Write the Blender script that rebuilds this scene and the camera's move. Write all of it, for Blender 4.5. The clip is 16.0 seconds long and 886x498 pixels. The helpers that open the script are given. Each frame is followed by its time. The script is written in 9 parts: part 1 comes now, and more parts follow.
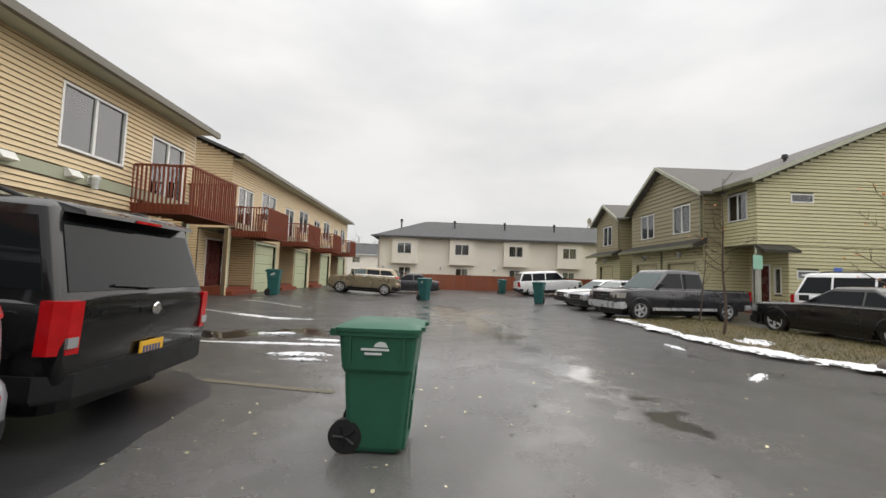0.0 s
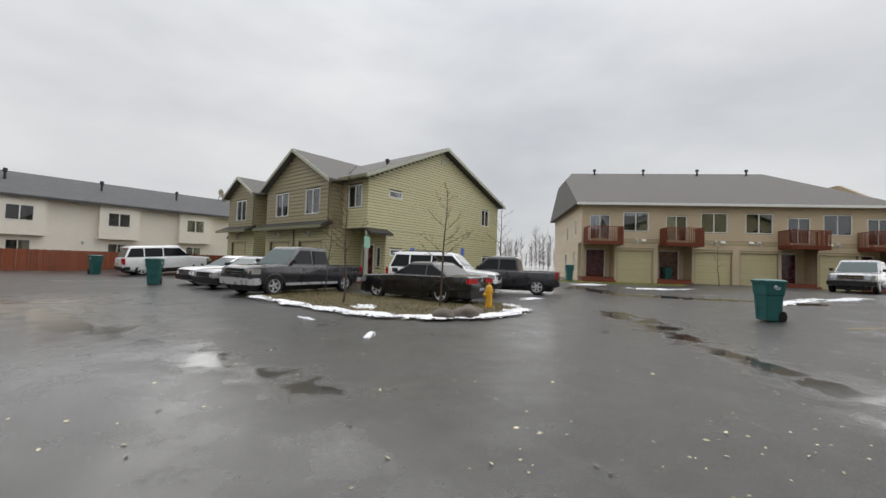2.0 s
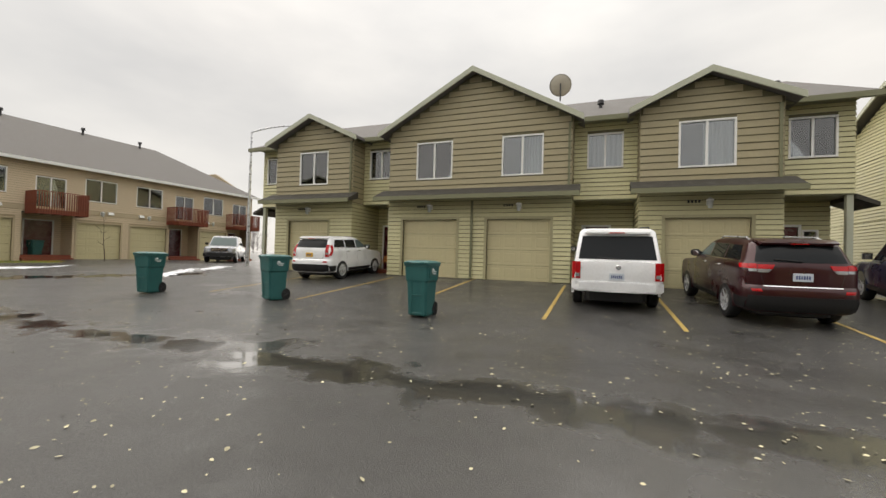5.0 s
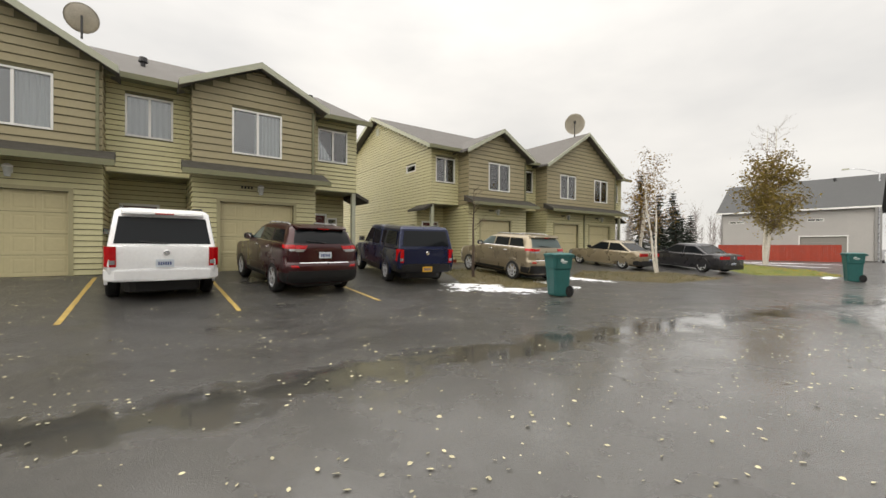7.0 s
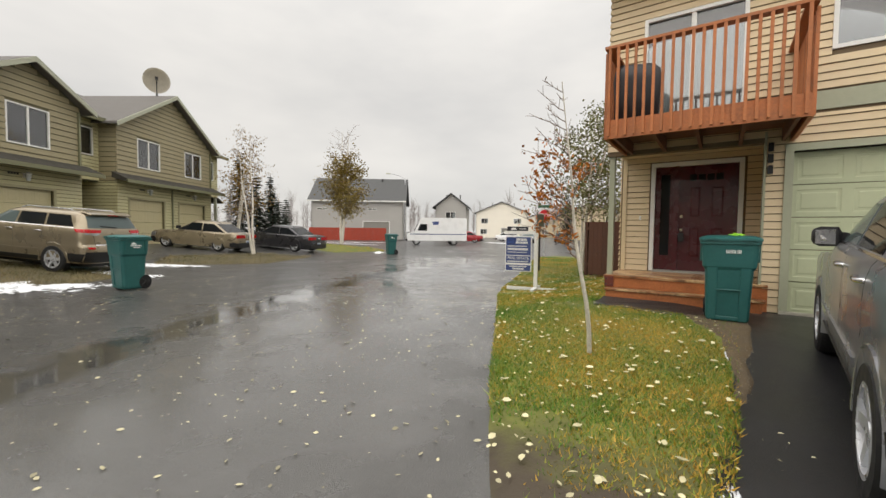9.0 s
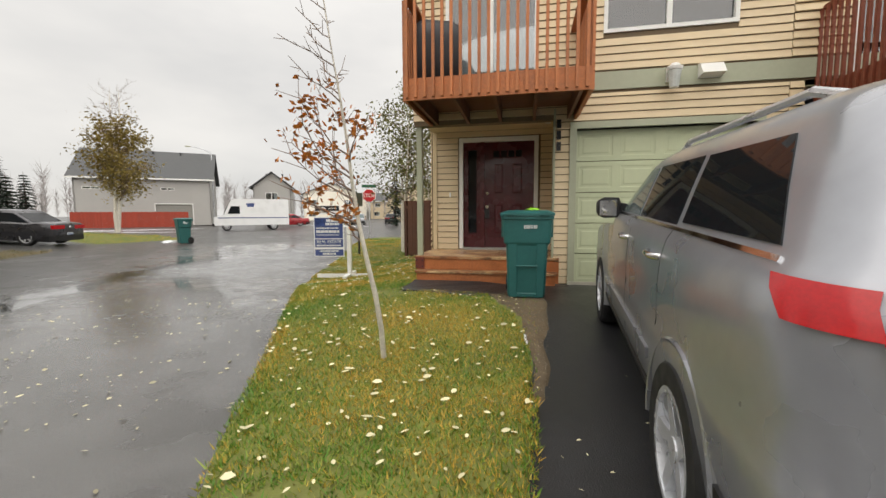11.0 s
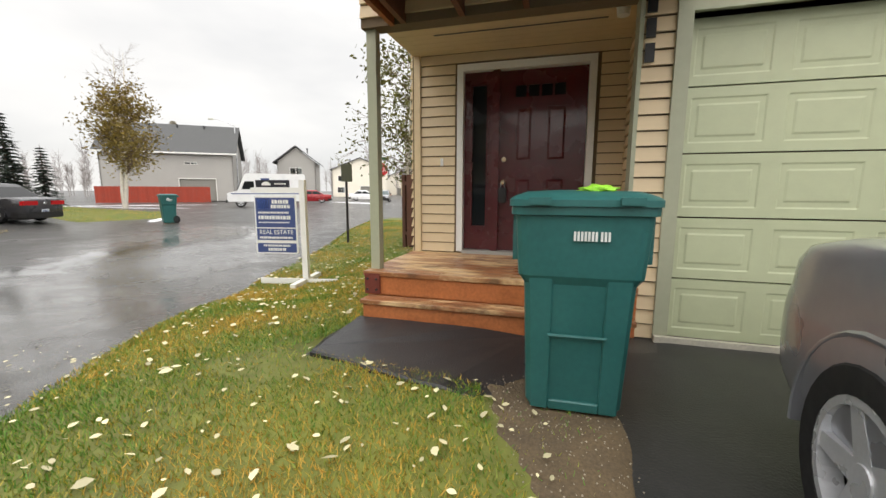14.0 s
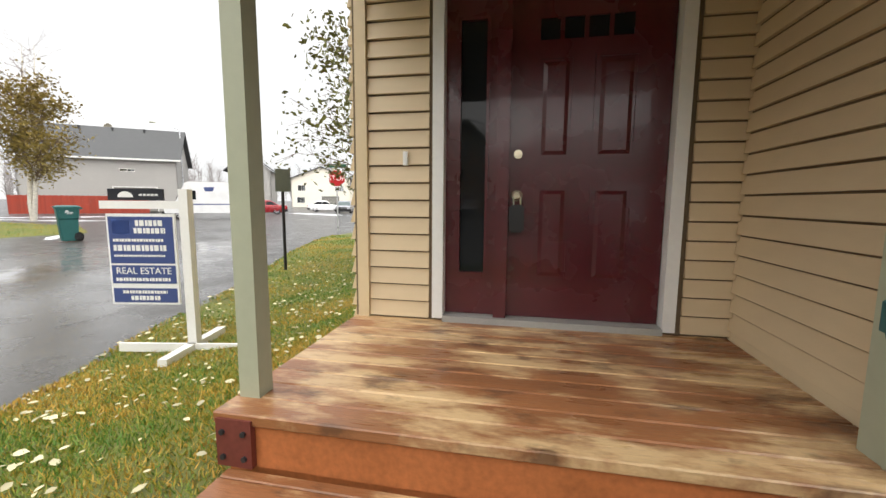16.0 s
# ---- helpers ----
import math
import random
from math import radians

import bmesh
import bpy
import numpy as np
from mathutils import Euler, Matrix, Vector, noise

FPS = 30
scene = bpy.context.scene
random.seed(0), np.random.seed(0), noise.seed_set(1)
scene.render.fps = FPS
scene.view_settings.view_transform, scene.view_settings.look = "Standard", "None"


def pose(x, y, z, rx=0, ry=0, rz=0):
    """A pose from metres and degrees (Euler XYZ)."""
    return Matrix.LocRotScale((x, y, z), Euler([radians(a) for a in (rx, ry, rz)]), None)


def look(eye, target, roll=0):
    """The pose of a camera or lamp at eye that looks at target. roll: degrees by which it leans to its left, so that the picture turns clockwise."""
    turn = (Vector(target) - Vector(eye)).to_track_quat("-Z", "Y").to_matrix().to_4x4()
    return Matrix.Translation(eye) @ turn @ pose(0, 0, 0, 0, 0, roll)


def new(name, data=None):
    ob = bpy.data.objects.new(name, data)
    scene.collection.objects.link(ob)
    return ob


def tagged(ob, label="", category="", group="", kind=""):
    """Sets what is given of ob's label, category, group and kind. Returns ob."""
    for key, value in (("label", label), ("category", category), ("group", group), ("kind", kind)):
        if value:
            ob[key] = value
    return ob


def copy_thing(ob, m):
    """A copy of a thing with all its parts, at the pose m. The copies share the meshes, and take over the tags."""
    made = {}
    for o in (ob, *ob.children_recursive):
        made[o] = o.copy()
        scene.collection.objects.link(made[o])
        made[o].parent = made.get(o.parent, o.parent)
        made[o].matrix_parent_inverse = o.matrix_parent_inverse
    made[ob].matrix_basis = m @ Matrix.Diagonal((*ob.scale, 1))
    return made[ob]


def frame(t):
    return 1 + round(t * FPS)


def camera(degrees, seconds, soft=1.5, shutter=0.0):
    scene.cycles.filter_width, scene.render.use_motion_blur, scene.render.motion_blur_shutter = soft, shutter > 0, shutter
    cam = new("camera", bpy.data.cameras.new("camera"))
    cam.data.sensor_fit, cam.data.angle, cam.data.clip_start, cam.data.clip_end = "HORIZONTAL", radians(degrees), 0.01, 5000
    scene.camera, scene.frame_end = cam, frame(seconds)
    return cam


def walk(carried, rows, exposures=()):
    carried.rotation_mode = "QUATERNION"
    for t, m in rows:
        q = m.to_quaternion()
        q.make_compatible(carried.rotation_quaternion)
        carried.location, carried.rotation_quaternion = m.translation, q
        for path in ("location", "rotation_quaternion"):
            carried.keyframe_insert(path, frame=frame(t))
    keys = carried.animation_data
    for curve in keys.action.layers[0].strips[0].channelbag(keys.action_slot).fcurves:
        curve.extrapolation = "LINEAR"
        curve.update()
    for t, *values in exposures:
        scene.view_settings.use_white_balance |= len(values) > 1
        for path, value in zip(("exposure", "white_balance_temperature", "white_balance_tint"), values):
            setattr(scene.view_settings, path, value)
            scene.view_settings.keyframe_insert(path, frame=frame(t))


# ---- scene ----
cam = camera(95.8, 16.0)
ROWS = [
    (0, -0.076, -0.123, 1.389, 93.74, -1.92, -0.99),
    (0.5, -0.078, 0.127, 1.377, 93.34, -2.06, -14.08),
    (1, -0.122, 0.240, 1.362, 93.09, -1.85, -26.86),
    (1.5, -0.135, 0.166, 1.368, 92.59, -1.86, -38.89),
    (2, -0.159, 0.096, 1.399, 92.04, -1.85, -50.53),
    (2.5, -0.168, 0.075, 1.399, 91.66, -1.78, -61.77),
    (3, -0.134, 0.014, 1.391, 91.38, -1.67, -72.85),
    (3.2, -0.109, -0.021, 1.383, 91.36, -1.61, -77.35),
    (5.3, 0.154, -0.154, 1.365, 90.86, -1.21, -133.40),
    (5.5, 0.180, -0.144, 1.372, 90.72, -0.87, -139.18),
    (6, 0.105, -0.134, 1.371, 90.31, -0.64, -153.61),
    (6.5, 0.044, -0.150, 1.363, 89.98, -0.37, -168.05),
    (7, -0.039, -0.156, 1.368, 89.65, -0.32, -182.37),
    (7.5, -0.114, -0.162, 1.381, 89.32, -0.56, -196.00),
    (8, -0.216, -0.215, 1.392, 89.05, -0.82, -209.22),
    (8.5, -0.343, -0.281, 1.394, 88.31, -0.82, -222.28),
    (9, -0.415, -0.358, 1.370, 87.52, -0.73, -235.20),
    (9.5, -0.507, -0.383, 1.336, 86.08, -0.37, -247.54),
    (10, -0.708, -0.357, 1.328, 84.12, -0.20, -257.42),
    (10.2, -0.873, -0.349, 1.317, 83.65, -0.21, -259.19),
    (12.3, -2.971, -0.204, 1.374, 86.98, 1.03, -256.40),
    (12.5, -3.171, -0.197, 1.384, 86.14, 1.38, -256.31),
    (13, -3.715, -0.248, 1.347, 81.54, -0.00, -254.52),
    (13.5, -4.279, -0.328, 1.323, 81.59, -0.41, -255.30),
    (14, -4.831, -0.366, 1.364, 81.77, -0.19, -253.78),
    (14.5, -5.293, -0.522, 1.380, 83.32, 1.20, -250.68),
    (15, -5.858, -0.667, 1.374, 81.99, -0.27, -252.45),
    (15.5, -6.372, -0.821, 1.416, 81.96, -0.46, -252.83),
    (16, -6.924, -0.973, 1.424, 83.25, -0.41, -258.72),
]
walk(cam, [(t, pose(x, y, z, rx, ry, rz)) for t, x, y, z, rx, ry, rz in ROWS], [(0.0, 0.2, 6700, 10), (1.0, 0.08, 6550, 10), (2.5, 0.0, 6450, 10), (3.2, 0.02, 6550, 10), (5.5, 0.32, 7050, 10), (6.5, 0.42, 7050, 10), (8.0, 0.2, 7000, 10), (10.0, 0.25, 6950, 10), (12.5, 0.4, 6850, 10), (14.5, 0.65, 6750, 10), (16.0, 0.8, 6650, 10)])

# ---- world and light ----
world = bpy.data.worlds.new("overcast_sky")
scene.world = world
world.use_nodes = True
wn, wl = world.node_tree.nodes, world.node_tree.links
bg = wn["Background"]
sky = wn.new("ShaderNodeTexSky")
sky.sky_type, sky.sun_disc = "NISHITA", False
sky.sun_elevation, sky.sun_rotation = radians(41), radians(95)
wtc = wn.new("ShaderNodeTexCoord")
wmap = wn.new("ShaderNodeMapping")
wmap.inputs["Scale"].default_value = (1.0, 1.0, 2.6)
wnoise = wn.new("ShaderNodeTexNoise")
wnoise.inputs["Scale"].default_value, wnoise.inputs["Detail"].default_value, wnoise.inputs["Roughness"].default_value = 1.7, 5.0, 0.5
wramp = wn.new("ShaderNodeValToRGB")
wramp.color_ramp.elements[0].position, wramp.color_ramp.elements[0].color = 0.30, (0.66, 0.675, 0.70, 1)
wramp.color_ramp.elements[1].position, wramp.color_ramp.elements[1].color = 0.68, (0.93, 0.93, 0.93, 1)
wscale = wn.new("ShaderNodeVectorMath")
wscale.operation = "SCALE"
wscale.inputs["Scale"].default_value = 0.10
wmix = wn.new("ShaderNodeMixRGB")
wmix.inputs[0].default_value = 0.93
wl.new(wtc.outputs["Generated"], wmap.inputs["Vector"])
wl.new(wmap.outputs[0], wnoise.inputs["Vector"])
wl.new(wnoise.outputs["Fac"], wramp.inputs[0])
wl.new(sky.outputs[0], wscale.inputs[0])
wl.new(wscale.outputs[0], wmix.inputs[1])
wl.new(wramp.outputs[0], wmix.inputs[2])
wsep = wn.new("ShaderNodeSeparateXYZ")
wl.new(wtc.outputs["Generated"], wsep.inputs[0])
wpow = wn.new("ShaderNodeMath")
wpow.operation, wpow.inputs[1].default_value = "POWER", 3.0
wclamp = wn.new("ShaderNodeClamp")
wl.new(wsep.outputs[2], wclamp.inputs[0])
wl.new(wclamp.outputs[0], wpow.inputs[0])
wadd = wn.new("ShaderNodeMath")
wadd.operation, wadd.inputs[1].default_value, wadd.inputs[2].default_value = "MULTIPLY_ADD", 1.7, 1.0
wl.new(wpow.outputs[0], wadd.inputs[0])
wzen = wn.new("ShaderNodeVectorMath")
wzen.operation = "SCALE"
wl.new(wmix.outputs[0], wzen.inputs[0])
wl.new(wadd.outputs[0], wzen.inputs["Scale"])
wl.new(wzen.outputs[0], bg.inputs["Color"])
bg.inputs["Strength"].default_value = 0.82
sun = new("sun", bpy.data.lights.new("sun", "SUN"))
sun.data.energy, sun.data.angle, sun.data.color = 1.9, radians(120), (1.0, 0.97, 0.93)
sun.matrix_world = look((21, 4, 19), (0, 0, 0))

# ---- materials ----


def srgb(r, g, b):
    return tuple(((v / 255) / 12.92 if v <= 10 else ((v / 255 + 0.055) / 1.055) ** 2.4) for v in (r, g, b)) + (1,)


def mat(name, col, rough=0.6, metal=0.0, var=0.15, scale=6.0, bump=0.0, bscale=60.0, spec=0.5, coat=0.0, trans=0.0, island=0.0, stretch=(1, 1, 1), emit=0.0, streak=0.0):
    """A procedural surface: colour with wear at two scales, fine relief."""
    m = bpy.data.materials.new(name)
    m.use_nodes = True
    n, l = m.node_tree.nodes, m.node_tree.links
    p = n["Principled BSDF"]
    p.inputs["Roughness"].default_value, p.inputs["Metallic"].default_value = rough, metal
    p.inputs["Specular IOR Level"].default_value = spec
    p.inputs["Coat Weight"].default_value = coat
    p.inputs["Coat Roughness"].default_value = 0.06
    p.inputs["Transmission Weight"].default_value = trans
    if emit:
        p.inputs["Emission Color"].default_value, p.inputs["Emission Strength"].default_value = col, emit
    tc = n.new("ShaderNodeTexCoord")
    mp = n.new("ShaderNodeMapping")
    mp.inputs["Scale"].default_value = stretch
    l.new(tc.outputs["Object"], mp.inputs["Vector"])
    a, b = n.new("ShaderNodeTexNoise"), n.new("ShaderNodeTexNoise")
    a.inputs["Scale"].default_value, a.inputs["Detail"].default_value = scale, 4
    b.inputs["Scale"].default_value, b.inputs["Detail"].default_value = scale * 9, 3
    l.new(mp.outputs[0], a.inputs["Vector"]), l.new(mp.outputs[0], b.inputs["Vector"])
    add = n.new("ShaderNodeMath")
    add.operation = "ADD"
    l.new(a.outputs["Fac"], add.inputs[0]), l.new(b.outputs["Fac"], add.inputs[1])
    last = add
    if island:
        info = n.new("ShaderNodeObjectInfo") if island > 0 else n.new("ShaderNodeNewGeometry")
        mul = n.new("ShaderNodeMath")
        mul.operation, mul.inputs[1].default_value, mul.inputs[2].default_value = "MULTIPLY_ADD", abs(island), -abs(island) / 2
        l.new(info.outputs["Random" if island > 0 else "Random Per Island"], mul.inputs[0])
        add2 = n.new("ShaderNodeMath")
        add2.operation = "ADD"
        l.new(last.outputs[0], add2.inputs[0]), l.new(mul.outputs[0], add2.inputs[1])
        last = add2
    ramp = n.new("ShaderNodeMapRange")
    ramp.inputs["From Min"].default_value, ramp.inputs["From Max"].default_value = 0.6, 1.4
    ramp.inputs["To Min"].default_value, ramp.inputs["To Max"].default_value = 1 - var, 1 + var
    l.new(last.outputs[0], ramp.inputs["Value"])
    sc = n.new("ShaderNodeVectorMath")
    sc.operation = "SCALE"
    sc.inputs[0].default_value = col[:3]
    l.new(ramp.outputs[0], sc.inputs["Scale"])
    l.new(sc.outputs[0], p.inputs["Base Color"])
    if bump:
        c = n.new("ShaderNodeTexNoise")
        c.inputs["Scale"].default_value, c.inputs["Detail"].default_value = bscale, 4
        l.new(mp.outputs[0], c.inputs["Vector"])
        bp = n.new("ShaderNodeBump")
        bp.inputs["Strength"].default_value, bp.inputs["Distance"].default_value = bump, 0.01
        l.new(c.outputs["Fac"], bp.inputs["Height"])
        l.new(bp.outputs[0], p.inputs["Normal"])
    if rough > 0.12:
        rr = n.new("ShaderNodeMapRange")
        rr.inputs["From Min"].default_value, rr.inputs["From Max"].default_value = 0.3, 0.7
        rr.inputs["To Min"].default_value, rr.inputs["To Max"].default_value = rough * 0.8, min(1, rough * 1.15)
        l.new(a.outputs["Fac"], rr.inputs["Value"])
        l.new(rr.outputs[0], p.inputs["Roughness"])
    return m


BEIGE = mat("beige_vinyl", srgb(217, 196, 158), 0.5, var=0.06, scale=1.2, island=-0.25, bump=0.05, bscale=90)
BEIGE_P = mat("beige_vinyl_plank", srgb(215, 194, 158), 0.5, var=0.06, scale=1.5, island=0.25, bump=0.06, bscale=120, stretch=(0.3, 1, 1))
GREEN_S = mat("green_vinyl", srgb(198, 192, 150), 0.5, var=0.06, scale=1.0, island=-0.25)
OLIVE_S = mat("olive_board", srgb(156, 146, 116), 0.6, var=0.08, scale=1.5, island=-0.35)
CREAM_W = mat("cream_stucco", srgb(239, 233, 219), 0.8, var=0.05, scale=0.8, bump=0.1, bscale=40)
TAN_W = mat("tan_vinyl", srgb(206, 188, 158), 0.6, var=0.05, scale=1.0, island=-0.2)
GREY_W = mat("grey_vinyl", srgb(170, 168, 164), 0.6, var=0.06, scale=1.0, island=-0.2)
SAGE = mat("sage_trim_paint", srgb(168, 171, 147), 0.5, var=0.06, scale=2.0, bump=0.05)
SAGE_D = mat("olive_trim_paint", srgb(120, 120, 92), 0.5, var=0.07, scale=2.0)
FASCIA = mat("pale_green_fascia", srgb(176, 178, 158), 0.5, var=0.06, scale=2.0)
GUTTER = mat("brown_grey_gutter", srgb(104, 100, 88), 0.4, var=0.08, scale=2.0)
ROOF = mat("grey_asphalt_shingle", srgb(104, 101, 98), 0.85, var=0.22, scale=2.0, bump=0.5, bscale=35, stretch=(1, 1, 1))
ROOF_D = mat("dark_asphalt_shingle", srgb(82, 83, 84), 0.85, var=0.2, scale=2.0, bump=0.5, bscale=35)
ROOF_K = mat("old_dark_shingle", srgb(62, 59, 52), 0.85, var=0.25, scale=3.0, bump=0.6, bscale=30)
GREEN_TRIM = mat("khaki_garage_trim", srgb(170, 163, 128), 0.55, var=0.06, scale=2.0)
WHITE = mat("white_vinyl", srgb(232, 232, 228), 0.4, var=0.04, scale=3.0)
BLIND = mat("white_curtain", srgb(226, 228, 226), 0.8, var=0.12, scale=1.2, stretch=(6, 6, 0.4))
DARKROOM = mat("unlit_room_shade", srgb(84, 88, 92), 0.9, var=0.2, scale=1.0)
GDOOR = mat("cream_garage_door", srgb(200, 190, 150), 0.45, var=0.05, scale=1.5)
GDOOR_G = mat("mint_garage_door", srgb(190, 197, 163), 0.45, var=0.05, scale=1.0, bump=0.06, bscale=40)
CEDAR = mat("redwood_stain", srgb(176, 106, 60), 0.55, var=0.3, scale=4.0, bump=0.2, bscale=30, island=0.5, stretch=(1, 1, 1))
# redwood darkened to carry the shade beneath the balconies
UNDER = mat("shade_darkened_timber", srgb(112, 72, 50), 0.75, var=0.3, scale=3.0, bump=0.2, bscale=30)
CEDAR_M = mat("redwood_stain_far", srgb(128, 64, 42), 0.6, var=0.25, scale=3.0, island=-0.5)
BURG = mat("burgundy_door_paint", srgb(80, 21, 29), 0.28, var=0.14, scale=3.0, bump=0.05, bscale=50, coat=0.3)
FENCE = mat("cedar_fence_board", srgb(136, 74, 48), 0.75, var=0.25, scale=2.0, island=-0.5)
FENCE_R = mat("red_fence_board", srgb(158, 62, 44), 0.75, var=0.2, scale=2.0, island=-0.4)
# backing walls, coloured darker so the gaps between boards read as lap shadows
GREEN_LAPSHADE = mat("olive_lap_shade", srgb(104, 100, 76), 0.85, var=0.1)
BEIGE_LAPSHADE = mat("brown_lap_shade", srgb(112, 96, 74), 0.85, var=0.1)
CHROME = mat("chrome", (0.75, 0.75, 0.76, 1), 0.08, 1.0, var=0.03)
BRASS = mat("pale_nickel", srgb(206, 196, 172), 0.2, 1.0, var=0.08)
RUBBER = mat("black_rubber", srgb(26, 26, 27), 0.75, var=0.15, scale=10)
BLACKP = mat("black_plastic", srgb(24, 24, 26), 0.45, var=0.1, scale=8)
ALU = mat("silver_alloy", srgb(206, 208, 212), 0.3, 0.5, var=0.08)
ROOFVENT = mat("dark_roof_vent", srgb(42, 42, 44), 0.5, var=0.1)


def glass(name, col, rough=0.03, trans=0.0):
    m = bpy.data.materials.new(name)
    m.use_nodes = True
    p = m.node_tree.nodes["Principled BSDF"]
    p.inputs["Base Color"].default_value = col
    p.inputs["Roughness"].default_value = rough
    p.inputs["Transmission Weight"].default_value = trans
    p.inputs["Specular IOR Level"].default_value = 0.22
    p.inputs["IOR"].default_value = 1.5
    if trans:
        tr = m.node_tree.nodes.new("ShaderNodeBsdfTransparent")
        gl = m.node_tree.nodes.new("ShaderNodeBsdfGlossy")
        gl.inputs["Roughness"].default_value = rough
        fr = m.node_tree.nodes.new("ShaderNodeFresnel")
        fr.inputs["IOR"].default_value = 2.5
        tr.inputs["Color"].default_value = col
        mx = m.node_tree.nodes.new("ShaderNodeMixShader")
        l = m.node_tree.links
        l.new(fr.outputs[0], mx.inputs[0]), l.new(tr.outputs[0], mx.inputs[1]), l.new(gl.outputs[0], mx.inputs[2])
        l.new(mx.outputs[0], m.node_tree.nodes["Material Output"].inputs["Surface"])
    return m


PANE = glass("window_glass", (0.82, 0.86, 0.88, 1), 0.02, 1.0)
TINT = glass("tinted_car_glass", (0.012, 0.014, 0.016, 1), 0.03)
CLEARTINT = glass("greenish_car_glass", (0.10, 0.13, 0.13, 1), 0.04)

# ---- building helpers ----
UP = Vector((0, 0, 1))


def part(name, bm, material, parent=None, label="", smooth=False):
    """Links a bmesh as one mesh object under a thing or a part."""
    bmesh.ops.recalc_face_normals(bm, faces=bm.faces)
    me = bpy.data.meshes.new(name)
    bm.to_mesh(me)
    bm.free()
    for m in material if isinstance(material, (list, tuple)) else (material,):
        me.materials.append(m)
    if smooth:
        me.polygons.foreach_set("use_smooth", [True] * len(me.polygons))
    ob = new(name, me)
    if parent:
        ob.parent = parent
    if label:
        ob["label"] = label
    return ob


def thing(name, m, label, category, group="", kind=""):
    ob = new(name)
    ob.empty_display_size = 0.2
    ob.matrix_world = m
    return tagged(ob, label, category, group, kind)


I4 = Matrix.Identity(4)


def hexa(bm, pts, mi=0):
    """A solid of eight corners: four below (in turn), four above."""
    v = [bm.verts.new(p) for p in pts]
    for q in ((3, 2, 1, 0), (4, 5, 6, 7), (0, 1, 5, 4), (1, 2, 6, 5), (2, 3, 7, 6), (3, 0, 4, 7)):
        bm.faces.new([v[i] for i in q]).material_index = mi
    return v


def box(bm, x0, x1, y0, y1, z0, z1, M=I4, mi=0):
    return hexa(bm, [M @ Vector(p) for p in ((x0, y0, z0), (x1, y0, z0), (x1, y1, z0), (x0, y1, z0), (x0, y0, z1), (x1, y0, z1), (x1, y1, z1), (x0, y1, z1))], mi)


def prism(bm, poly, n0, n1, M=I4, mi=0):
    """A flat outline (u, z) drawn out from n0 to n1 along the second axis."""
    a = [bm.verts.new(M @ Vector((u, n0, z))) for u, z in poly]
    b = [bm.verts.new(M @ Vector((u, n1, z))) for u, z in poly]
    k = len(poly)
    bm.faces.new(a).material_index = mi
    bm.faces.new(b[::-1]).material_index = mi
    for i in range(k):
        bm.faces.new([a[i], b[i], b[(i + 1) % k], a[(i + 1) % k]]).material_index = mi


def tube(bm, p, q, r0, r1=None, seg=8, mi=0, caps=True):
    """A tapered round bar from p to q."""
    p, q, r1 = Vector(p), Vector(q), r0 if r1 is None else r1
    d = (q - p).normalized()
    s = d.cross(UP if abs(d.z) < 0.9 else Vector((1, 0, 0))).normalized()
    t = d.cross(s)
    rings = []
    for c, r in ((p, r0), (q, r1)):
        rings.append([bm.verts.new(c + r * (math.cos(2 * math.pi * i / seg) * s + math.sin(2 * math.pi * i / seg) * t)) for i in range(seg)])
    for i in range(seg):
        bm.faces.new([rings[0][i], rings[0][(i + 1) % seg], rings[1][(i + 1) % seg], rings[1][i]]).material_index = mi
    if caps:
        bm.faces.new(rings[0][::-1]).material_index = mi
        bm.faces.new(rings[1]).material_index = mi


def wall_m(x, y, face):
    """Maps (u, n, z) of a wall to its building: u runs to the viewer's right, n into the wall."""
    return Matrix.Translation((x, y, 0)) @ Matrix.Rotation(radians({"front": 0, "right": 90, "back": 180, "left": -90}[face]), 4, "Z")


def solid_wall(bm, M, u0, u1, z0, z1, holes, thick=0.16):
    """A wall of even thickness behind n = 0, with openings (u0, u1, z0, z1) right through it."""
    us = sorted({u0, u1, *[h[0] for h in holes], *[h[1] for h in holes]})
    for a, b in zip(us, us[1:]):
        if a < u0 - 1e-6 or b > u1 + 1e-6:
            continue
        cuts = sorted((h[2], h[3]) for h in holes if h[0] < (a + b) / 2 < h[1])
        z = z0
        for c, d in cuts:
            if c > z + 1e-4:
                box(bm, a, b, 0, thick, z, c, M)
            z = max(z, d)
        if z < z1 - 1e-4:
            box(bm, a, b, 0, thick, z, z1, M)


def courses(u0, u1, z0, z1, holes, step, gable=None):
    """The lengths of lap siding: (ua, ub, za, zb, inset of the upper ends)."""
    out, z = [], z0
    while z < z1 - 0.02:
        zt = min(z + step, z1)
        a, b = u0, u1
        if gable:
            (ga, ge), pk, pz = gable[0], gable[1], gable[2]
            if zt > ge:
                f = min(1, (pz - zt) / (pz - ge))
                a, b = pk - (pk - u0) * f, pk + (u1 - pk) * f
        spans = [(a, b)]
        for h in holes:
            if h[2] < zt - 0.3 * step and h[3] > z + 0.3 * step:
                nxt = []
                for s, e in spans:
                    if h[0] > s:
                        nxt.append((s, min(e, h[0])))
                    if h[1] < e:
                        nxt.append((max(s, h[1]), e))
                spans = nxt
        out += [(s, e, z, zt) for s, e in spans if e - s > 0.03]
        z += step
    return out


LAP = [0.16]     # exposure of the boards of the house in hand


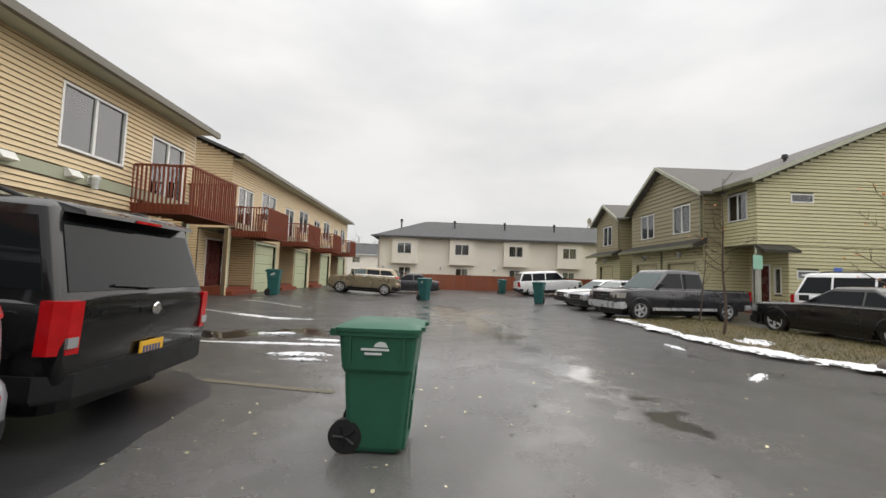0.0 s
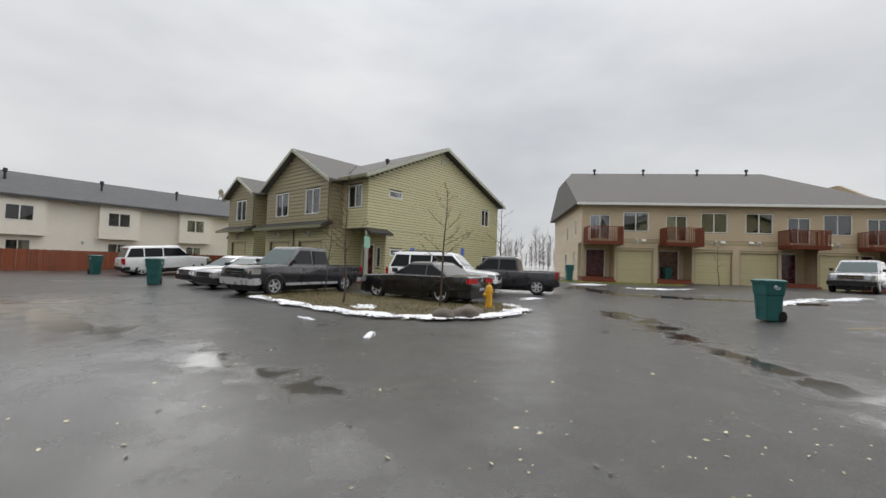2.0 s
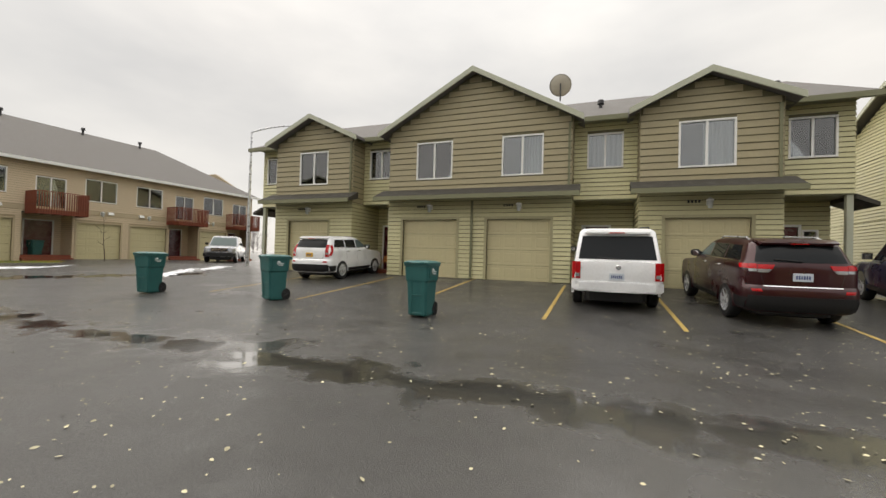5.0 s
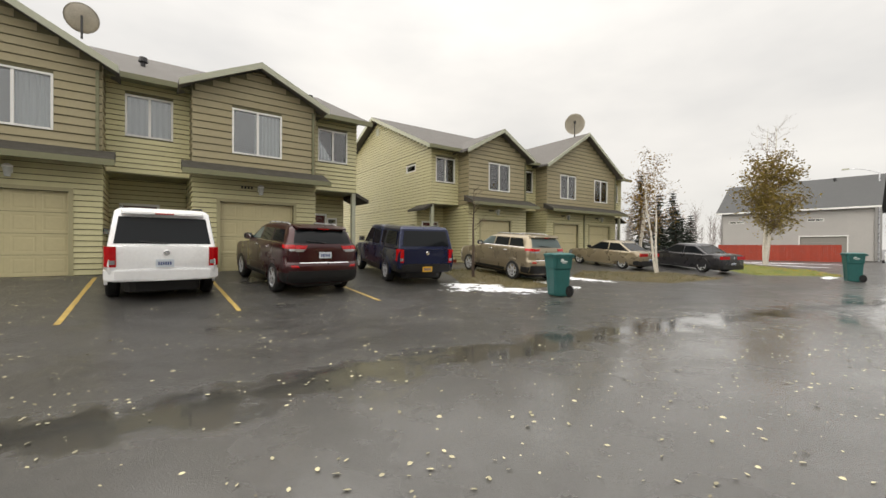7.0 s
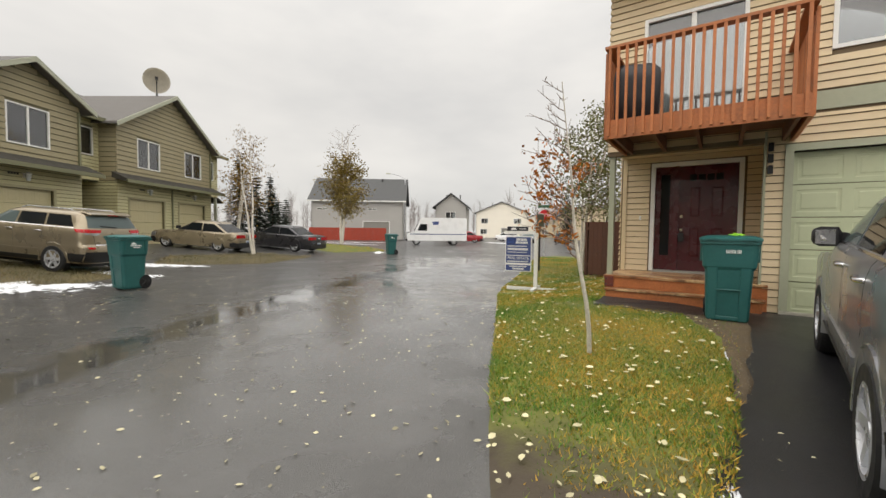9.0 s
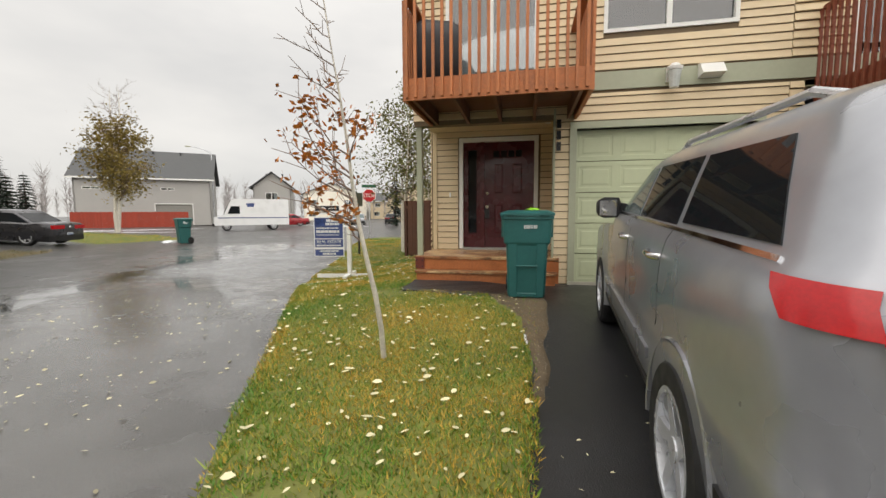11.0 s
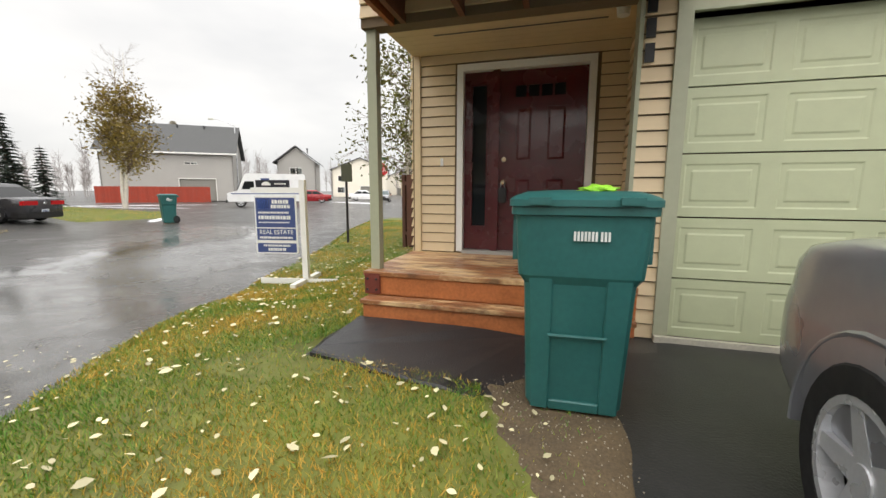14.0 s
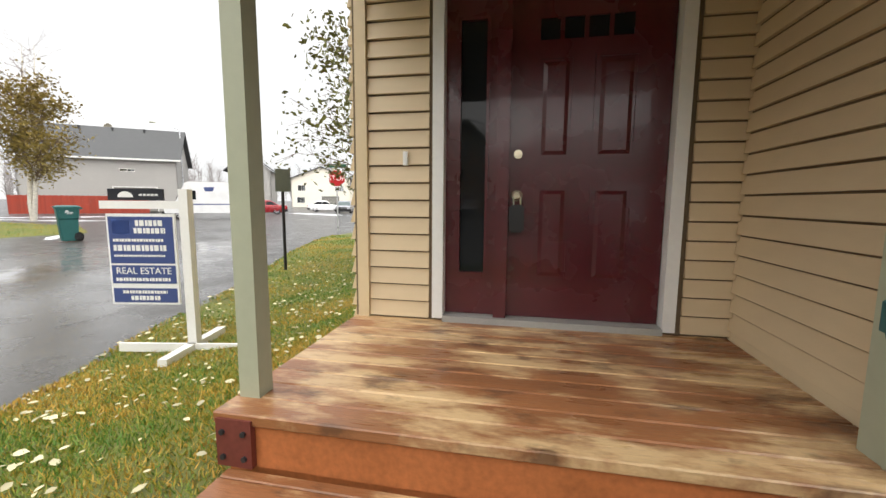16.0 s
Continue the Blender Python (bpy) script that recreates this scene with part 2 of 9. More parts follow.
def siding(bm, M, u0, u1, z0, z1, holes=(), step=None, proud=0.034, gable=None):
    step = step or LAP[0]
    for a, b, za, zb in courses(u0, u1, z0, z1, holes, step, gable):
        # the gap below each board bares the dark backing as a shadow line
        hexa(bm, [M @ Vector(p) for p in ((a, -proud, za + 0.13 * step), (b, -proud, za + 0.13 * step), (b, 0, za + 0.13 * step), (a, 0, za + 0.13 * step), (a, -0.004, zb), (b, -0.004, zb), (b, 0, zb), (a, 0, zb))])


def window(parent, M, u0, u1, z0, z1, blind=0.5, slider=True, sash=0.055):
    """A white sliding window with its panes; blind: how much of it a curtain covers, from the viewer's right."""
    bm = bmesh.new()
    s = sash
    for a, b, c, d in ((u0, u1, z0, z0 + s), (u0, u1, z1 - s, z1), (u0, u0 + s, z0 + s, z1 - s), (u1 - s, u1, z0 + s, z1 - s)):
        box(bm, a, b, -0.03, 0.10, c, d, M)
    um = (u0 + u1) / 2
    if slider:
        box(bm, um - 0.035, um + 0.035, -0.012, 0.08, z0 + s, z1 - s, M)
    w = part("window", bm, WHITE, parent)
    cells = ((u0 + s, um - 0.035), (um + 0.035, u1 - s)) if slider else ((u0 + s, u1 - s),)
    for a, b in cells:
        bm = bmesh.new()
        box(bm, a, b, 0.03, 0.036, z0 + s, z1 - s, M)
        part("pane", bm, PANE, w).visible_shadow = False
    # added sheet behind the panes, its dark colour standing for the unlit room
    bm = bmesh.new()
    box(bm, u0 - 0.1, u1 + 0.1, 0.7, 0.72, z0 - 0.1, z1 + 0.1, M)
    part("room_shade", bm, DARKROOM, w, "dark sheet standing for the unlit room")
    if blind > 0:
        bm = bmesh.new()
        a, k = u1 - s - (u1 - u0 - 2 * s) * blind, 14
        for i in range(k):
            c, d = a + (u1 - s - a) * i / k, a + (u1 - s - a) * (i + 1) / k
            off = 0.03 * (i % 2)
            hexa(bm, [M @ Vector(p) for p in ((c, 0.14 + off, z0 + s), (d, 0.17 - off, z0 + s), (d, 0.175 - off, z0 + s), (c, 0.145 + off, z0 + s), (c, 0.14 + off, z1 - s), (d, 0.17 - off, z1 - s), (d, 0.175 - off, z1 - s), (c, 0.145 + off, z1 - s))])
        part("curtain", bm, BLIND, w)
    return w


def garage_door(parent, M, u0, u1, z0, z1, material, trim, sections=4):
    """A sectional door set back in its trim; each section is a panel with pressed fields."""
    t = 0.1
    bm = bmesh.new()
    prism(bm, [(u0 - t, z0), (u0 - t, z1 + t), (u1 + t, z1 + t), (u1 + t, z0), (u1, z0), (u1, z1), (u0, z1), (u0, z0)], -0.045, 0.16, M)
    g = part("garage_door", bm, trim, parent)
    h, w = (z1 - z0) / sections, (u1 - u0) / 4
    for i in range(sections):
        za, zb = z0 + i * h + 0.006, z0 + (i + 1) * h - 0.006
        us = [(u0, 0)]
        for k in range(4):
            a, b = u0 + k * w + 0.06, u0 + (k + 1) * w - 0.06
            us += [(a, 0), (a + 0.012, -1), (a + 0.045, -1), (a + 0.06, 0), (b - 0.06, 0), (b - 0.045, -1), (b - 0.012, -1), (b, 0)]
        us += [(u1, 0)]
        zs = [(za, 0), (za + 0.07, 0), (za + 0.082, -1), (za + 0.115, -1), (za + 0.13, 0), (zb - 0.13, 0), (zb - 0.115, -1), (zb - 0.082, -1), (zb - 0.07, 0), (zb, 0)]

        def sunk(iu, iz):
            inu, inz = us[iu][0], zs[iz][0]
            if not za + 0.07 < inz < zb - 0.07:
                return 0.0
            k = int(min(3, (inu - u0) / w))
            a, b = u0 + k * w + 0.06, u0 + (k + 1) * w - 0.06
            if not a < inu < b:
                return 0.0
            return 0.005 if us[iu][1] < 0 or zs[iz][1] < 0 else 0.0
        bm = bmesh.new()
        grid = [[bm.verts.new(M @ Vector((us[p][0], 0.10 + sunk(p, q), zs[q][0]))) for q in range(len(zs))] for p in range(len(us))]
        for p in range(len(us) - 1):
            for q in range(len(zs) - 1):
                bm.faces.new([grid[p][q], grid[p + 1][q], grid[p + 1][q + 1], grid[p][q + 1]])
        rim = [grid[p][0] for p in range(len(us))] + [grid[-1][q] for q in range(1, len(zs))] + [grid[p][-1] for p in range(len(us) - 2, -1, -1)] + [grid[0][q] for q in range(len(zs) - 2, 0, -1)]
        n = (M.to_3x3() @ Vector((0, 1, 0))) * 0.04
        back = [bm.verts.new(v.co + n) for v in rim]
        for k in range(len(rim)):
            bm.faces.new([rim[k], back[k], back[(k + 1) % len(rim)], rim[(k + 1) % len(rim)]])
        part("panel", bm, material, g)
    return g


def roof_sheet(bm, pts, t=0.16):
    """A sloping slab under four corners."""
    hexa(bm, [Vector(p) - Vector((0, 0, t)) for p in pts] + [Vector(p) for p in pts])


def roof_vent(parent, x, y, z, r=0.11, h=0.42):
    bm = bmesh.new()
    tube(bm, (x, y, z - 0.3), (x, y, z + h * 0.7), r * 0.7)
    tube(bm, (x, y, z + h * 0.6), (x, y, z + h), r * 1.35, r * 1.1, 12)
    part("roof_vent", bm, ROOFVENT, parent)


JAR = mat("cloudy_lamp_glass", srgb(196, 200, 196), 0.15, var=0.15, scale=10, coat=0.5)


def wall_lamp(parent, M, u, z):
    bm = bmesh.new()
    box(bm, u - 0.075, u + 0.075, -0.05, 0, z - 0.02, z + 0.16, M)
    box(bm, u - 0.03, u + 0.03, -0.16, -0.05, z + 0.1, z + 0.14, M)
    lamp = part("wall_lamp", bm, WHITE, parent, "small white wall lantern")
    bm = bmesh.new()
    tube(bm, M @ Vector((u, -0.16, z + 0.14)), M @ Vector((u, -0.16, z + 0.20)), 0.11, 0.04, 12)
    tube(bm, M @ Vector((u, -0.16, z + 0.10)), M @ Vector((u, -0.16, z + 0.14)), 0.10, 0.11, 12)
    part("lamp_hood", bm, WHITE, lamp)
    bm = bmesh.new()
    tube(bm, M @ Vector((u, -0.16, z - 0.14)), M @ Vector((u, -0.16, z + 0.10)), 0.06, 0.092, 12)
    part("lamp_jar", bm, JAR, lamp, "cloudy glass jar")


def downspout(parent, M, u, z0, z1, material):
    bm = bmesh.new()
    box(bm, u - 0.04, u + 0.04, -0.09, -0.025, z0, z1, M)
    part("downspout", bm, material, parent)

# ---- ground ----
G2U, G2N = Vector((-0.830, -0.558)), Vector((0.558, -0.830))


def ss(a, b, v):
    t = min(1, max(0, (v - a) / (b - a)))
    return t * t * (3 - 2 * t)


def gz(x, y):
    """The height of the paving: it falls from the houses to a swale in the road."""
    a = 0.2 * ss(4.4, 7.2, -x) * ss(-5.0, -2.2, y)
    dn = (x - 14.7) * G2N.x + (y + 8.35) * G2N.y
    b = 0.5 * min(1, max(0, (dn + 7.5) / 7.2)) * ss(45, 36, math.hypot(x, y))
    c = 0.39 * ss(23, 28, x * 0.852 + y * 0.524)
    d = 0.15 * ss(10.5, 13.3, x) * ss(13, 17, y) * ss(40, 36, y)
    e = 0.2 * ss(7.6, 10.0, -x) * ss(-2.3, -3.6, y) * ss(-9.5, -7.0, y) * ss(17.5, 13.5, -x)
    return max(a, b, c, d) - e


def loft(bm, rings, mi=0, cap=True):
    vs = [[bm.verts.new(p) for p in ring] for ring in rings]
    n = len(vs[0])
    for a, b in zip(vs, vs[1:]):
        for i in range(n):
            bm.faces.new([a[i], a[(i + 1) % n], b[(i + 1) % n], b[i]]).material_index = mi
    if cap:
        bm.faces.new(vs[0][::-1]).material_index = mi
        bm.faces.new(vs[-1]).material_index = mi
    return vs


def sheet(name, inside, x0, x1, y0, y1, step, lift, material, label="", parent=None, category="", poly=None):
    """A thin layer on the paving over the cells whose middle lies inside."""
    vs, fs, ids = [], [], {}

    def vid(i, j):
        if (i, j) not in ids:
            x, y = x0 + i * step, y0 + j * step
            k = noise.noise((x * 3.1, y * 3.1, lift * 50)) * 0.25 * step
            ids[i, j] = len(vs)
            vs.append((x + k, y - k, gz(x, y) + lift))
        return ids[i, j]
    for i in range(int((x1 - x0) / step)):
        for j in range(int((y1 - y0) / step)):
            if inside(x0 + (i + 0.5) * step, y0 + (j + 0.5) * step):
                fs.append((vid(i, j), vid(i + 1, j), vid(i + 1, j + 1), vid(i, j + 1)))
    if poly:
        # draw the rim onto the outline and turn it down to the paving
        use = {}
        for f in fs:
            for a, b in zip(f, f[1:] + f[:1]):
                use[tuple(sorted((a, b)))] = use.get(tuple(sorted((a, b))), 0) + 1
        rim = sorted({i for e, c in use.items() if c == 1 for i in e})
        for i in rim:
            p, best = Vector(vs[i][:2]), None
            for a, b in zip(poly, poly[1:] + poly[:1]):
                a, b = Vector(a), Vector(b)
                f = min(1, max(0, (p - a).dot(b - a) / (b - a).length_squared))
                q = a + (b - a) * f
                if best is None or (q - p).length < (best - p).length:
                    best = q
            k = noise.noise((best.x * 2.3, best.y * 2.3, 0)) * 0.06
            vs[i] = (best.x + k, best.y + k, gz(best.x, best.y) - 0.004)
    me = bpy.data.meshes.new(name)
    me.from_pydata(vs, [], fs)
    me.polygons.foreach_set("use_smooth", [True] * len(me.polygons))
    me.materials.append(material)
    ob = new(name, me)
    return tagged(ob, label, category, kind="structure")


def in_poly(poly):
    def f(x, y):
        c = False
        for (xa, ya), (xb, yb) in zip(poly, poly[1:] + poly[:1]):
            if (ya > y) != (yb > y) and x < (xb - xa) * (y - ya) / (yb - ya) + xa:
                c = not c
        return c
    return f


def asphalt():
    m = bpy.data.materials.new("wet_asphalt")
    m.use_nodes = True
    n, l = m.node_tree.nodes, m.node_tree.links
    p = n["Principled BSDF"]
    tc = n.new("ShaderNodeTexCoord")

    def noise_at(scale, detail=4, rough=0.5):
        t = n.new("ShaderNodeTexNoise")
        t.inputs["Scale"].default_value, t.inputs["Detail"].default_value, t.inputs["Roughness"].default_value = scale, detail, rough
        l.new(tc.outputs["Object"], t.inputs["Vector"])
        return t.outputs["Fac"]

    def rng(v, a, b, c, d):
        r = n.new("ShaderNodeMapRange")
        for k, w in zip(("From Min", "From Max", "To Min", "To Max"), (a, b, c, d)):
            r.inputs[k].default_value = w
        l.new(v, r.inputs["Value"])
        return r.outputs[0]

    def op(kind, a, b):
        t = n.new("ShaderNodeMath")
        t.operation = kind
        for i, v in enumerate((a, b)):
            if isinstance(v, (int, float)):
                t.inputs[i].default_value = v
            else:
                l.new(v, t.inputs[i])
        return t.outputs[0]
    big, mid, fine, grit = noise_at(0.22, 5, 0.6), noise_at(1.4, 5, 0.6), noise_at(60, 3), noise_at(190, 2)
    sep = n.new("ShaderNodeSeparateXYZ")
    l.new(tc.outputs["Object"], sep.inputs[0])
    x, y = sep.outputs[0], sep.outputs[1]

    def swale(ax, ay, bx, by, half, soft=0.3):
        """1 in the shallow water along a line, 0 outside, with an uneven edge."""
        dx, dy = bx - ax, by - ay
        k = math.hypot(dx, dy)
        dx, dy = dx / k, dy / k
        px, py = op("SUBTRACT", x, ax), op("SUBTRACT", y, ay)
        along = op("ADD", op("MULTIPLY", px, dx), op("MULTIPLY", py, dy))
        across = op("ABSOLUTE", op("ADD", op("MULTIPLY", px, -dy), op("MULTIPLY", py, dx)), 0)
        over = op("MAXIMUM", op("SUBTRACT", along, k), op("SUBTRACT", 0, along))
        dist = op("MAXIMUM", across, over)
        dist = op("ADD", dist, rng(mid, 0.3, 0.7, -0.45, 0.45))
        return rng(dist, half - soft, half + soft, 1, 0)
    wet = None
    for line in WET_SHEEN_ZONES:
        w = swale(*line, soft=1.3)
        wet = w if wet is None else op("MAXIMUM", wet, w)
    water = None
    for line in SWALES:
        w = swale(*line)
        water = w if water is None else op("MAXIMUM", water, w)
    water = op("MAXIMUM", water, rng(big, 0.60, 0.70, 0, 0.8))
    tone = op("ADD", op("MULTIPLY", big, 0.5), op("ADD", op("MULTIPLY", mid, 0.3), op("MULTIPLY", op("ADD", fine, op("SUBTRACT", op("MULTIPLY", grit, 2.0), 1.0)), 0.7)))
    col = n.new("ShaderNodeValToRGB")
    col.color_ramp.elements[0].position, col.color_ramp.elements[0].color = 0.5, (0.010, 0.010, 0.0105, 1)
    col.color_ramp.elements[1].position, col.color_ramp.elements[1].color = 1.02, (0.095, 0.092, 0.086, 1)
    l.new(tone, col.inputs[0])
    # paler base colour over the wet zones, painted in for reflected sky
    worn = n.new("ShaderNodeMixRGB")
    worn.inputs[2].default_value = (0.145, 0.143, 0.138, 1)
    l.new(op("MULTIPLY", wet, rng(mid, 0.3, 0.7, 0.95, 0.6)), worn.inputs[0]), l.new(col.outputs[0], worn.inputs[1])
    dark = n.new("ShaderNodeMixRGB")
    dark.blend_type = "MULTIPLY"
    dark.inputs[2].default_value = (0.55, 0.55, 0.55, 1)
    l.new(water, dark.inputs[0]), l.new(worn.outputs[0], dark.inputs[1])
    l.new(dark.outputs[0], p.inputs["Base Color"])
    damp = rng(op("ADD", op("MULTIPLY", mid, 0.6), op("MULTIPLY", big, 0.6)), 0.42, 0.72, 0.24, 0.55)
    damp = op("MULTIPLY", damp, op("SUBTRACT", 1.0, op("MULTIPLY", wet, 0.45)))
    rough = n.new("ShaderNodeMix")
    l.new(water, rough.inputs[0]), l.new(damp, rough.inputs[2])
    rough.inputs[3].default_value = 0.07
    l.new(rough.outputs[0], p.inputs["Roughness"])
    p.inputs["Specular IOR Level"].default_value = 0.42
    film = op("MAXIMUM", rng(op("ADD", op("MULTIPLY", mid, 0.5), big), 0.55, 0.95, 0.5, 0.05), op("MULTIPLY", wet, rng(mid, 0.3, 0.6, 1.0, 0.75)))
    l.new(film, p.inputs["Coat Weight"])
    p.inputs["Coat IOR"].default_value = 1.36
    l.new(rng(mid, 0.3, 0.7, 0.07, 0.2), p.inputs["Coat Roughness"])
    bp = n.new("ShaderNodeBump")
    bp.inputs["Distance"].default_value = 0.011
    l.new(op("MULTIPLY", op("ADD", fine, grit), op("SUBTRACT", 1, water)), bp.inputs["Height"])
    l.new(op("SUBTRACT", 0.85, op("MULTIPLY", water, 0.85)), bp.inputs["Strength"])
    l.new(bp.outputs[0], p.inputs["Normal"])
    bc = n.new("ShaderNodeBump")
    bc.inputs["Distance"].default_value = 0.005
    l.new(op("MULTIPLY", op("ADD", fine, op("MULTIPLY", grit, 0.6)), op("SUBTRACT", 1, water)), bc.inputs["Height"])
    l.new(op("MULTIPLY", op("SUBTRACT", 0.35, op("MULTIPLY", water, 0.35)), op("SUBTRACT", 1.0, op("MULTIPLY", wet, 0.85))), bc.inputs["Strength"])
    l.new(bc.outputs[0], p.inputs["Coat Normal"])
    return m


SWALES = ((-13.0, -10.6, -4.0, -7.0, 0.42), (-4.0, -7.0, 0.2, -4.7, 0.42), (0.2, -4.7, 7.0, -0.4, 0.42), (7.0, -0.4, 13.0, 3.9, 0.36), (0.1, 17.5, 1.5, 9.3, 0.5), (1.5, 9.3, 2.0, 6.0, 0.35), (2.0, 6.0, 2.5, 3.6, 0.25), (-5.0, 8.2, -2.8, 9.2, 0.5), (20.0, -1.0, 24.0, 9.0, 0.5))
# wet film along these lines, with the sky's pale sheen mixed into the colour
WET_SHEEN_ZONES = ((-0.2, 2.6, 0.8, 15.0, 2.1), (-5.0, -4.8, -16.0, -11.0, 2.4), (-0.8, -2.4, -5.0, -4.8, 2.3))
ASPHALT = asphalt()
DRIVE = mat("fresh_black_asphalt", (0.022, 0.022, 0.024, 1), 0.4, var=0.3, scale=1.2, bump=0.4, bscale=90)
GRASS = mat("lawn_soil", srgb(104, 108, 48), 0.9, var=0.35, scale=1.5, bump=0.6, bscale=40)
ISLE = mat("dead_grass_soil", srgb(84, 76, 52), 0.9, var=0.35, scale=1.5, bump=0.6, bscale=40)


def muddy(m, cx, cy, r):
    """Bare mud about one end of the lawn, with a ragged border."""
    n, l = m.node_tree.nodes, m.node_tree.links
    p = n["Principled BSDF"]
    src = p.inputs["Base Color"].links[0].from_socket
    geo, no, dist, mr, mx = n.new("ShaderNodeNewGeometry"), n.new("ShaderNodeTexNoise"), n.new("ShaderNodeVectorMath"), n.new("ShaderNodeMapRange"), n.new("ShaderNodeMixRGB")
    dist.operation = "DISTANCE"
    dist.inputs[1].default_value = (cx, cy, 0.0)
    l.new(geo.outputs["Position"], dist.inputs[0])
    no.inputs["Scale"].default_value, no.inputs["Detail"].default_value = 2.4, 6
    l.new(geo.outputs["Position"], no.inputs["Vector"])
    ad = n.new("ShaderNodeMath")
    ad.operation, ad.inputs[1].default_value = "MULTIPLY_ADD", 1.6
    l.new(no.outputs["Fac"], ad.inputs[0]), l.new(dist.outputs["Value"], ad.inputs[2])
    mr.inputs["From Min"].default_value, mr.inputs["From Max"].default_value = r + 0.4, r + 1.2
    mr.inputs["To Min"].default_value, mr.inputs["To Max"].default_value = 1.0, 0.0
    l.new(ad.outputs[0], mr.inputs["Value"])
    mx.inputs[2].default_value = srgb(74, 65, 53)
    l.new(mr.outputs[0], mx.inputs[0]), l.new(src, mx.inputs[1]), l.new(mx.outputs[0], p.inputs["Base Color"])


muddy(GRASS, -1.6, -0.9, 1.3)
SNOW = mat("old_snow", srgb(226, 228, 232), 0.7, var=0.1, scale=3.0, bump=0.6, bscale=18)

# paving: fine near the walk, coarse out to the horizon
xs = [-900, -400, -150, -70, -45] + [-36 + i * 0.75 for i in range(97)] + [40, 55, 80, 150, 400, 900]
vs = [(x, y, gz(x, y)) for x in xs for y in xs]
k = len(xs)
fs = [(i * k + j, (i + 1) * k + j, (i + 1) * k + j + 1, i * k + j + 1) for i in range(k - 1) for j in range(k - 1)]
me = bpy.data.meshes.new("ground")
me.from_pydata(vs, [], fs)
me.polygons.foreach_set("use_smooth", [True] * len(me.polygons))
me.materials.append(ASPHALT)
tagged(new("ground", me), "wet dark asphalt with puddles and fallen leaves", "ground", kind="structure")

LAWN = [(-1.6, -0.95), (-2.3, -1.35), (-3.6, -2.05), (-6.4, -3.4), (-7.9, -4.15), (-10.4, -5.3), (-14, -6.4), (-21, -8.5), (-23.5, -8.6), (-23.5, 6), (-13.2, 6), (-9.7, 6), (-9.7, -2.05), (-8.1, -2.05), (-7.2, -2.1), (-7.0, -0.5), (-6.9, -0.15), (-5.7, -0.15), (-3.8, -0.2), (-2.0, -0.3)]
sheet("lawn", in_poly(LAWN), -24, -1.4, -9, 6, 0.15, 0.035, GRASS, "autumn lawn beside the townhouse, green and yellow with leaves", category="lawn", poly=LAWN)
ISLAND = [(6.23, 14.3), (6.55, 11.11), (6.68, 8.13), (7.67, 6.52), (9.68, 5.78), (11.48, 6.15), (12.09, 7.25), (11.31, 9.68), (10.13, 12.3), (9.79, 14.88), (8.62, 15.68)]
sheet("grass_island", in_poly(ISLAND), 5, 13, 5, 17, 0.15, 0.06, ISLE, "parking island of dead grass edged with snow", category="island", poly=ISLAND)

# ---- green townhouses ----


